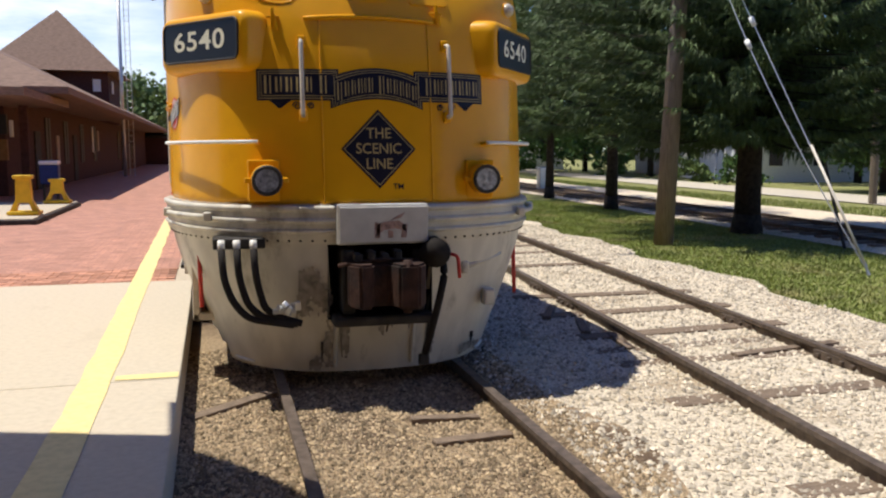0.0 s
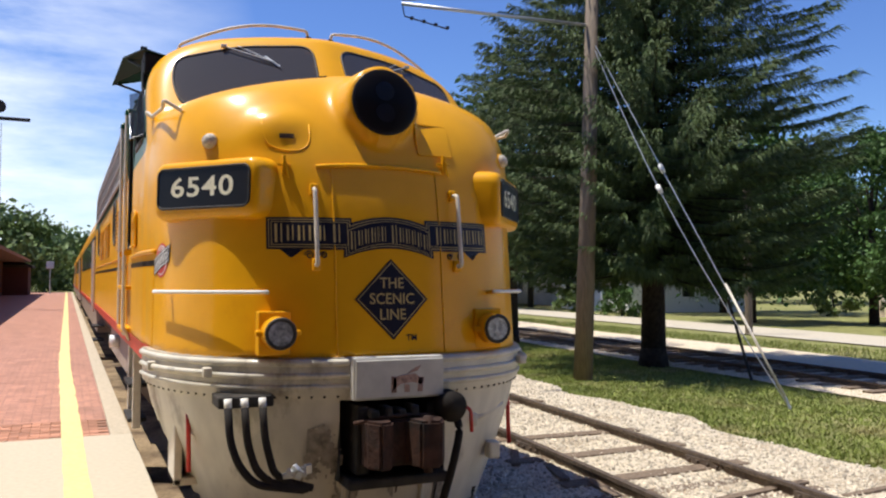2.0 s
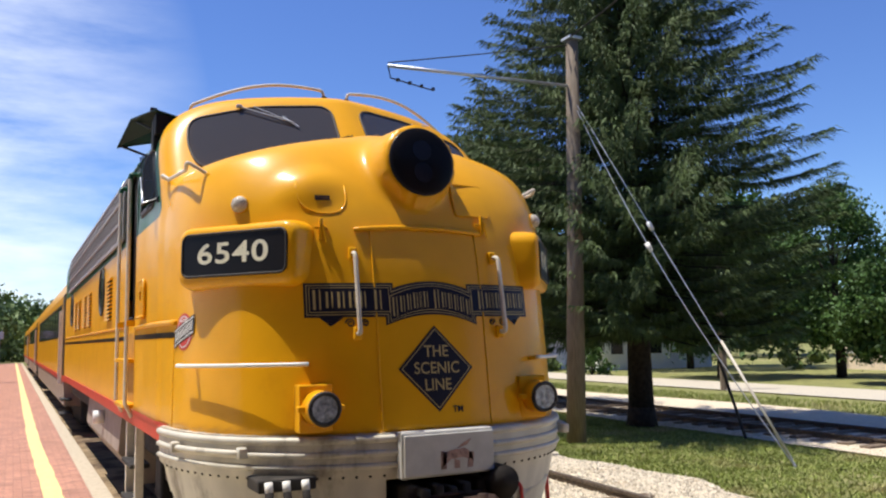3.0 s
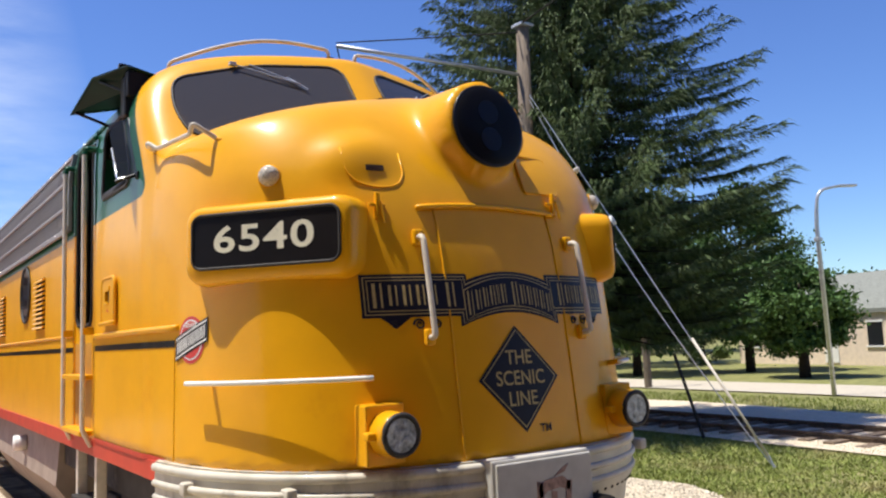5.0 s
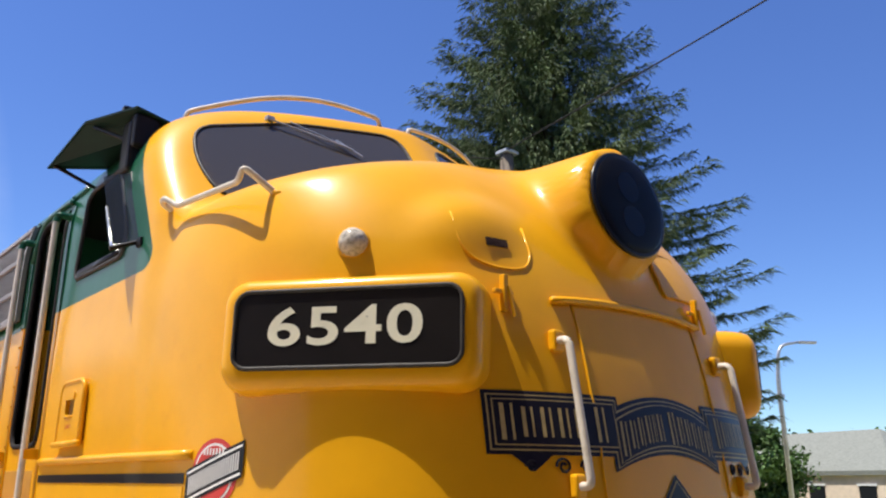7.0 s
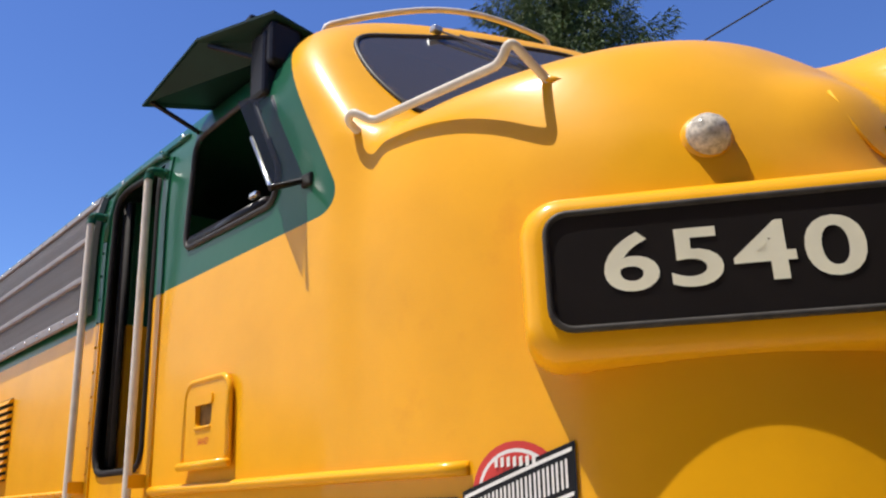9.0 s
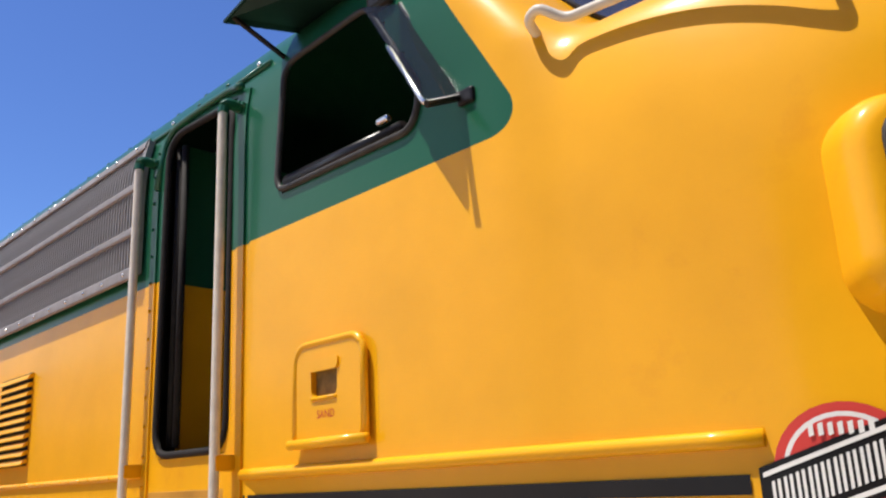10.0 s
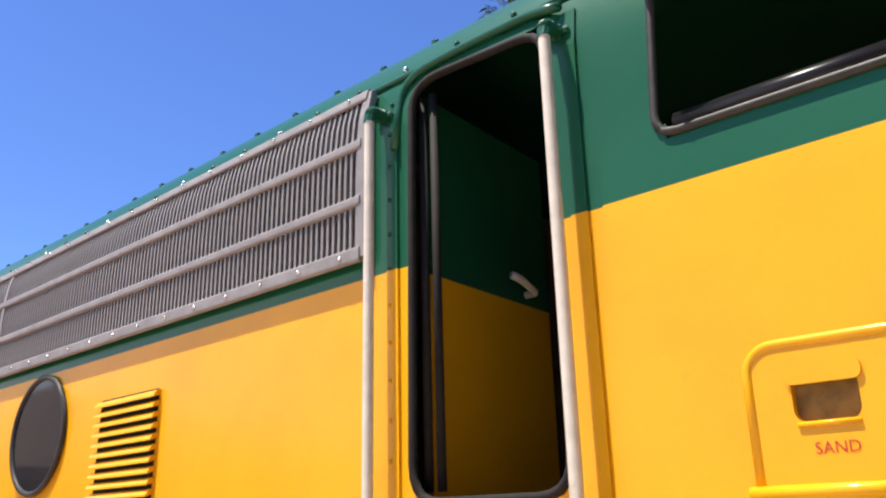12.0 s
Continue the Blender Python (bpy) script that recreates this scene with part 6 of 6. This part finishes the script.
leafy_tree("broadleaf_tree", 62.0, 60.0, 14, 9.0, 1.5, 29, m_leaf, 0.35, 80, 90, "broad green tree behind the houses")
leafy_tree("broadleaf_tree", 22.0, 85.0, 15, 8.0, 2.0, 33, m_leaf, 0.3, 80, 90, "broad green tree far up the road")
for k, (x, y, h, s) in enumerate(((-9, 118, 13, 8), (-18, 108, 14, 8), (2, 150, 10, 9), (-5, 165, 12, 10), (8, 132, 9, 7), (-14, 140, 16, 9), (16, 150, 12, 10))):
    leafy_tree("broadleaf_tree", x, y, h * 0.8, s, 1.0, 40 + k, m_leaf_light, 0.4, 70, 80, "green tree beyond the end of the platform", group="trees beyond the platform")
for k in range(16):
    a = 0.30 + 0.085 * k
    d = 210 + 30 * math.sin(k * 2.3)
    leafy_tree("broadleaf_tree", d * math.sin(a), d * math.cos(a), 12 + 3 * math.sin(k * 1.7), 14, 0.5, 60 + k, m_leaf, 0.9, 60, 50, "distant green tree line", group="distant trees")

# ---- pole, wires, street lamp, signal mast ----
PX, PY = 9.05, 15.15
pole = tagged(new("utility_pole"), "weathered timber utility pole with a side arm, standing on the grass", "utility pole")
part("pole_shaft", T([(PX, PY, GZ - 0.1), (PX + 0.19, PY + 0.05, 4.0), (PX + 0.34, PY + 0.1, 8.55)], 0.205, 16, 0.13), m_wood, pole, "", True)
bm = bmesh.new()
tube(bm, [(PX + 0.15, PY + 0.08, 7.42), (PX - 4.2, PY - 0.2, 7.18)], 0.035, 8)
arm = part("side_arm", bm, m_galv, pole, "long thin steel side arm", True)
bm = bmesh.new()
tube(bm, [(PX + 0.22, PY + 0.1, 8.35), (PX - 2.2, PY, 7.75), (PX - 4.2, PY - 0.2, 7.24)], 0.012, 6)
part("arm_stay", bm, m_under, arm)
bm = bmesh.new()
tube(bm, [(PX - 4.2, PY - 0.2, 7.18), (PX - 4.15, PY - 0.2, 6.95), (PX - 3.2, PY - 0.1, 6.85)], 0.014, 6)
for k in range(4):
    box(bm, -0.03, 0.03, -0.03, 0.03, -0.03, 0.03, 0.01, Matrix.Translation((PX - 4.0 + 0.25 * k, PY - 0.2, 6.93 - 0.03 * k)))
part("insulator", bm, m_under, arm)
bm = bmesh.new()
box(bm, -0.17, 0.17, -0.17, 0.17, -0.04, 0.04, 0.02, Matrix.Translation((PX + 0.34, PY + 0.1, 8.5)))
part("pole_cap", bm, m_galv, pole)
GUY = Vector((9.97, 10.5, GZ))
guy = tagged(new("guy_wire"), "pair of guy wires with white sleeves anchored in the grass", "guy wire")
for k, (z, dx) in enumerate(((7.05, 0.0), (6.95, 0.07))):
    bm = bmesh.new()
    tp = Vector((PX + 0.29, PY, z))
    bt = GUY + Vector((dx, 0.1 * k, 0.0))
    pts = [tp.lerp(bt, t) + Vector((-0.16 * k * math.sin(math.pi * t), 0, -0.20 * k * math.sin(math.pi * t))) for t in np.linspace(0, 1, 12)]
    tube(bm, pts, 0.011, 6)
    part("wire", bm, m_galv, guy)
    bm = bmesh.new()
    i = 7 if k == 0 else 11
    if k == 0:
        tube(bm, [tp.lerp(bt, 0.72) + Vector((0, -0.02, 0.02)), tp.lerp(bt, 0.985)], 0.022, 8)
        part("guy_guard", bm, m_bar, guy, "pale plastic guard sleeve", True)
    else:
        bm.free()
    bm = bmesh.new()
    q = pts[4].lerp(pts[5], 0.5) if k == 0 else pts[5].lerp(pts[4], 0.25)
    tube(bm, [q + (bt - tp).normalized() * -0.09, q + (bt - tp).normalized() * 0.09], 0.05, 8, 0.04)
    part("strain_insulator", bm, m_white, guy, "white strain insulator", True)
bm = bmesh.new()
tube(bm, [(9.97, 10.5, GZ - 0.1), (9.93, 10.58, GZ + 0.18)], 0.02, 6)
part("anchor_rod", bm, m_galv, guy)
bm = bmesh.new()
tube(bm, [(12.2, 13.6, GZ), (11.95, 14.0, 1.55)], 0.035, 6)
tagged(link("steel_stake", bm, m_under), "leaning dark steel stake by the far track", "stake")
# overhead wire across the sky
bm = bmesh.new()
tube(bm, [Vector((PX + 0.24, PY + 0.1, 8.5)).lerp(Vector((4.66, -10.1, 8.71)), t) + Vector((0, 0, -0.15 * math.sin(math.pi * t))) for t in np.linspace(0, 1, 16)], 0.014, 5)
tagged(link("overhead_wire", bm, m_under), "thin dark overhead wire from the pole", "wire")

lamp = tagged(new("street_lamp"), "tall galvanised street lamp with a curved arm beside the road", "street lamp")
LX, LY = 22.6, 16.9
part("lamp_post", T(bend([(LX, LY, GZ), (LX - 0.15, LY, 5.2), (LX - 0.1, LY - 0.1, 6.2), (LX + 0.62, LY - 0.4, 6.33)], 0.7, 6), 0.072, 10, 0.04), m_galv, lamp, "", True)
bm = bmesh.new()
box(bm, -0.28, 0.28, -0.09, 0.09, -0.04, 0.04, 0.03, pose(LX + 0.85, LY - 0.55, 6.33, 0, 0, -33))
part("lamp_head", bm, m_galv, lamp)
bm = bmesh.new()
box(bm, LX - 0.22, LX - 0.02, LY - 0.1, LY + 0.1, 4.6, 4.72, 0.02)
part("lamp_band", bm, m_galv, lamp)
bm = bmesh.new()
tube(bm, [(23.3, 24.9, GZ), (23.3, 24.95, 5.6)], 0.15, 10)
tagged(link("wooden_post", bm, m_wood), "bare weathered timber post beside the gravel", "post")

mast = tagged(new("signal_mast"), "tall grey railway signal mast with a ladder on the platform", "signal mast")
MX, MY = -4.9, 52.5
part("mast_pole", T([(MX, MY, PZ), (MX, MY, 11.0)], 0.10, 10), m_galv, mast, "", True)
bm = bmesh.new()
for e in (0.28, 0.55):
    tube(bm, [(MX + e, MY, PZ), (MX + e, MY, 10.6)], 0.022, 6)
for k in range(30):
    tube(bm, [(MX + 0.28, MY, 0.6 + 0.33 * k), (MX + 0.55, MY, 0.6 + 0.33 * k)], 0.012, 5)
part("mast_ladder", bm, m_galv, mast)
bm = bmesh.new()
box(bm, MX - 2.0, MX + 0.1, MY - 0.05, MY + 0.05, 10.85, 11.15, 0.03)
box(bm, MX, MX + 2.0, MY - 0.05, MY + 0.05, 10.75, 10.95, 0.03)
part("semaphore_arm", bm, m_under, mast)
for s in (-1, 1):
    bm = bmesh.new()
    prism(bm, disc(MX + s * 0.42, 11.5, 0.36, 20), 0.12, lambda a, b, d: Vector((a, MY - 0.15 + d, b)))
    part("spectacle", bm, m_under, mast)
bm = bmesh.new()
box(bm, MX - 0.25, MX + 0.25, MY - 0.2, MY + 0.2, 10.9, 11.9, 0.05)
part("signal_box", bm, m_under, mast)
bm = bmesh.new()
tube(bm, [(1.0 - 3.6, 104, PZ), (-2.6, 104, 3.6)], 0.06, 8)
box(bm, -3.0, -2.2, 103.9, 104.0, 3.0, 3.8, 0.02)
tagged(link("far_sign", bm, m_galv), "pale sign on a post at the platform end", "sign")

# ---- station ----
station = tagged(new("station_building"), "dark red brick station with brown shingle roofs and pyramid-roofed tower", "station")


def hip_roof(x0, x1, y0, y1, z0, z1, over, inset, material, name="roof"):
    bm = bmesh.new()
    a = [bm.verts.new(p) for p in ((x0 - over, y0 - over, z0), (x1 + over, y0 - over, z0), (x1 + over, y1 + over, z0), (x0 - over, y1 + over, z0))]
    b0 = [bm.verts.new(v.co + Vector((0, 0, -0.22))) for v in a]
    cx = (x0 + x1) / 2
    r = [bm.verts.new((cx, y0 + inset, z1)), bm.verts.new((cx, y1 - inset, z1))]
    bm.faces.new((a[0], a[1], r[0]))
    bm.faces.new((a[1], a[2], r[1], r[0]))
    bm.faces.new((a[2], a[3], r[1]))
    bm.faces.new((a[3], a[0], r[0], r[1]))
    for i in range(4):
        bm.faces.new((a[i], b0[i], b0[(i + 1) % 4], a[(i + 1) % 4]))
    bm.faces.new(b0)
    bmesh.ops.recalc_face_normals(bm, faces=bm.faces)
    return bm


part("station_wall", box(bmesh.new(), -17, -6.6, 31, 92, PZ - 0.1, 4.4), m_wall_brick, station)
part("roof", hip_roof(-17, -6.6, 31, 92, 3.75, 7.6, 2.4, 8, m_shingle), m_shingle, station)
part("low_roof", hip_roof(-14, -5.6, 25.5, 31, 3.45, 5.0, 0.9, 2.5, m_shingle), m_shingle, station)
for x, y in ((-5.9, 25.8), (-5.9, 30.5), (-9.5, 25.8)):
    part("roof_post", box(bmesh.new(), x - 0.13, x + 0.13, y - 0.13, y + 0.13, PZ, 3.5, 0.02), m_wall_brick, station)
tw = part("tower", box(bmesh.new(), -12.4, -6.0, 56, 62.5, 3.5, 6.7), m_wall_brick, station)
bm = bmesh.new()
p4 = [bm.verts.new(p) for p in ((-13.2, 55.2, 6.55), (-5.3, 55.2, 6.55), (-5.3, 63.3, 6.55), (-13.2, 63.3, 6.55))]
ap = bm.verts.new((-9.25, 59.3, 10.7))
for i in range(4):
    bm.faces.new((p4[i], p4[(i + 1) % 4], ap))
bm.faces.new(p4[::-1])
part("tower_roof", bm, m_shingle, station, "pyramid shingle roof")
part("tower_window", box(bmesh.new(), -6.9, -6.45, 55.97, 56.0, 5.35, 6.1), m_siding, tw)
part("tower_window", box(bmesh.new(), -5.99, -5.95, 57.6, 58.4, 5.35, 6.1), m_siding, tw)
m_dim_pane = mat("dusty_dim_glass", (0.035, 0.032, 0.032), 0.5, vary=0.2)
for y in (34, 38.5, 43, 48, 53, 66, 71, 76):
    w = part("window", box(bmesh.new(), -6.62, -6.55, y - 0.55, y + 0.55, 1.1, 3.1, 0.02), m_dim_pane, station)
    part("window_frame", box(bmesh.new(), -6.58, -6.53, y - 0.05, y + 0.05, 1.1, 3.1), m_under, w)
for y in (36.2, 45.6, 68.5):
    part("door", box(bmesh.new(), -6.63, -6.54, y - 0.55, y + 0.55, PZ, 2.5, 0.02), m_under, station)
part("far_roof", hip_roof(-11, -4.8, 93, 100, 3.2, 4.6, 0.8, 3, m_shingle), m_under, station)
part("far_wall", box(bmesh.new(), -11, -4.4, 93, 100, PZ, 3.2), m_wall_brick, station)
# raised planter kerb with two yellow stands, a mailbox and a bench at the station end
slab("kerb_island", -9.0, -3.62, 19.2, 25.4, PZ - 0.3, PZ + 0.13, m_conc_edge, "low concrete kerb island", 0.02)
slab("kerb_trim", -9.0, -3.54, 19.12, 19.19, PZ - 0.3, PZ + 0.10, m_under, "dark timber trim along the kerb island", 0.01)
slab("kerb_trim", -3.61, -3.54, 19.2, 25.4, PZ - 0.3, PZ + 0.10, m_under, "dark timber trim along the kerb island", 0.01)
for k, (x, y, h) in enumerate(((-3.98, 20.3, 0.72), (-3.98, 24.45, 0.50))):
    st = tagged(new("yellow_stand"), "bright yellow painted steel platform stand", "stand", "yellow stands")
    part("stand_base", box(bmesh.new(), x - 0.33, x + 0.33, y - 0.25, y + 0.25, PZ + 0.14, PZ + 0.22, 0.02), m_yellow_plain, st)
    bm = bmesh.new()
    prism(bm, [(-0.30, 0), (-0.17, 0), (-0.11, 0.18), (0.11, 0.18), (0.17, 0), (0.30, 0), (0.17, 0.24), (0.14, h), (-0.14, h), (-0.17, 0.24)], 0.2, lambda a, b, d: Vector((x + a, y - 0.1 + d, PZ + 0.22 + b)))
    part("stand_body", bm, m_yellow_plain, st)
    part("stand_top", box(bmesh.new(), x - 0.2, x + 0.2, y - 0.14, y + 0.14, PZ + 0.22 + h, PZ + 0.30 + h, 0.02), m_yellow_plain, st)
mb = tagged(new("mailbox"), "blue enamel mailbox with a white lid against the station wall", "mailbox")
part("box_body", box(bmesh.new(), -4.75, -4.25, 26.3, 26.75, 0.78, 1.34, 0.04), m_blue, mb)
part("box_lid", box(bmesh.new(), -4.77, -4.23, 26.28, 26.77, 1.345, 1.46, 0.04), m_siding, mb)
for x in (-4.70, -4.34):
    part("box_leg", box(bmesh.new(), x, x + 0.04, 26.4, 26.65, PZ, 0.79, 0.01), m_under, mb)
# boards and notices on the end wall and the platform side
for x0, x1, z0, z1, m, lab in ((-7.10, -6.52, 1.42, 2.12, mat("ochre_notice_board", (0.30, 0.15, 0.05), 0.6), "ochre notice board on the station wall"),
                               (-7.32, -7.14, 1.62, 2.15, m_decal_red, "small red enamel sign on the station wall"),
                               (-6.42, -6.33, 2.2, 2.75, m_siding, "narrow white enamel sign on the station wall"),
                               (-7.2, -6.5, 2.3, 2.95, m_dim_pane, "dusty window pane in the station wall")):
    y = 30.95 if x1 < -6.6 else 30.85
    tagged(link("wall_sign", box(bmesh.new(), x0, x1, y - 0.05, 30.998, z0, z1, 0.01), m), lab, "sign")
for y, z0, z1, m in ((52.4, 1.6, 3.1, m_siding), (54.6, 1.7, 2.9, m_tank), (40.8, 1.2, 2.4, m_tank)):
    tagged(link("wall_notice", box(bmesh.new(), -6.598, -6.56, y - 0.35, y + 0.35, z0, z1, 0.01), m), "faded notice panel on the station wall", "sign", "station notices")

# ---- passenger cars behind the locomotive ----
def coach(y0, y1, seed):
    car = tagged(new("passenger_car"), "yellow passenger car with dark windows and a tan skirt", "passenger car", "passenger cars")
    half = [(-1.5, 1.2), (-1.5, 3.3), (-1.42, 3.62), (-1.1, 3.95), (-0.6, 4.12), (0, 4.16)]
    ring = half + [(-a, b) for a, b in half[::-1][1:]]
    bm = bmesh.new()
    prism(bm, ring, y1 - y0, lambda a, b, d: Vector((C + a, y0 + d, b)))
    part("car_body", bm, m_yellow, car)
    bm = bmesh.new()
    prism(bm, [(-1.45, 0.55), (1.45, 0.55), (1.5, 1.2), (-1.5, 1.2)], y1 - y0 - 2.0, lambda a, b, d: Vector((C + a, y0 + 1 + d, b)))
    part("skirt", bm, m_tank, car)
    part("car_sill", box(bmesh.new(), C - 1.52, C + 1.52, y0 + 0.01, y1 - 0.01, 1.17, 1.29), m_red, car)
    y = y0 + 2.4
    while y < y1 - 3:
        w = part("car_window", box(bmesh.new(), C - 1.515, C - 1.49, y, y + 1.5, 2.25, 3.05, 0.01), m_pane, car)
        part("window_frame", box(bmesh.new(), C - 1.52, C - 1.5, y - 0.03, y + 1.53, 3.05, 3.1), m_gasket, w)
        y += 1.85
    part("car_door", box(bmesh.new(), C - 1.525, C - 1.48, y0 + 0.7, y0 + 1.5, 1.3, 3.3, 0.02), m_gasket, car)
    for yy in (y0 + 0.55, y0 + 1.65):
        part("grab_rail", T([(C - 1.58, yy, 1.1), (C - 1.58, yy, 2.9)], 0.025), m_bar, car)
    for yy in (y0 + 2.2, y1 - 2.2):
        part("car_truck", box(bmesh.new(), C - 1.1, C + 1.1, yy - 1.5, yy + 1.5, 0.1, 0.9, 0.05), m_under, car)
    for yy in (y0 + 0.9, y0 + 1.3):
        part("car_step", box(bmesh.new(), C - 1.56, C - 1.3, y0 + 0.65, y0 + 1.55, 0.35 + 0.35 * (yy > y0 + 1), 0.4 + 0.35 * (yy > y0 + 1), 0.01), m_under, car)


coach(22.5, 47.5, 1)
coach(48.4, 73.4, 2)
coach(74.3, 99.3, 3)

# ---- houses across the road ----
def house(x, y, w, d, h, roof_h, turn, wall, roofm, label):
    ho = tagged(new("house"), label, "house", "village houses")
    ho.matrix_world = pose(x, y, GZ, 0, 0, turn)
    part("house_wall", box(bmesh.new(), -w / 2, w / 2, -d / 2, d / 2, -0.1, h), wall, ho)
    part("roof", hip_roof(-w / 2, w / 2, -d / 2, d / 2, h, h + roof_h, 0.16, min(3.5, d * 0.3), roofm), roofm, ho)
    n = max(2, int(d / 2.6))
    for k in range(n):
        yy = -d / 2 + d * (k + 0.5) / n
        if k == n // 2:
            part("door", box(bmesh.new(), -w / 2 - 0.05, -w / 2 + 0.02, yy - 0.45, yy + 0.45, 0.1, 2.15, 0.01), m_siding, ho)
            continue
        wi = part("window", box(bmesh.new(), -w / 2 - 0.03, -w / 2 + 0.02, yy - 0.45, yy + 0.45, 1.0, 2.2), m_pane, ho)
        part("window_frame", box(bmesh.new(), -w / 2 - 0.05, -w / 2, yy - 0.52, yy + 0.52, 2.2, 2.3), m_siding, wi)
        part("window_sill", box(bmesh.new(), -w / 2 - 0.08, -w / 2, yy - 0.55, yy + 0.55, 0.92, 1.0), m_siding, wi)
    m = max(2, int(w / 3))
    for k in range(m):
        xx = -w / 2 + w * (k + 0.5) / m
        wi = part("window", box(bmesh.new(), xx - 0.45, xx + 0.45, -d / 2 - 0.03, -d / 2 + 0.02, 1.0, 2.2), m_pane, ho)
        part("window_frame", box(bmesh.new(), xx - 0.52, xx + 0.52, -d / 2 - 0.05, -d / 2, 2.2, 2.3), m_siding, wi)
    return ho


house(45.5, 26.8, 9, 14, 2.9, 2.2, -12, m_beige, m_greyroof, "single-storey beige house with a grey shingle roof")
house(50.0, 12.5, 9, 9, 2.9, 2.2, -8, m_beige, m_greyroof, "single-storey beige house with a grey shingle roof")
house(39.5, 60.0, 8, 12, 3.0, 2.4, -6, m_siding, m_greyroof, "single-storey white clapboard house")
house(37.0, 48.5, 9, 10, 3.0, 2.4, -6, m_siding, m_greyroof, "single-storey white clapboard house behind trees")
house(31.0, 84.0, 8, 11, 3.0, 2.4, -6, m_siding, m_greyroof, "white clapboard house up the road")
for k, (x, y) in enumerate(((28.5, 40.0), (30.0, 47.0), (29.5, 58.0), (42.5, 26.0), (27.5, 72.0), (41.0, 36.0))):
    leafy_tree("garden_shrub", x, y, 1.6, 1.3, 0.1, 90 + k, m_leaf_light if k % 2 else m_leaf, 0.12, 16, 90, "rounded green garden shrub", 0.05, "garden shrubs")
bm = bmesh.new()
box(bm, 15.8, 16.35, 38.5, 39.0, -0.15, 0.95, 0.03)
tagged(link("relay_box", bm, m_galv), "grey metal relay box beside the track", "relay box")


# ---- what moves ----
def motions():
    """Nothing in the place moves; only the camera is carried past."""


motions()
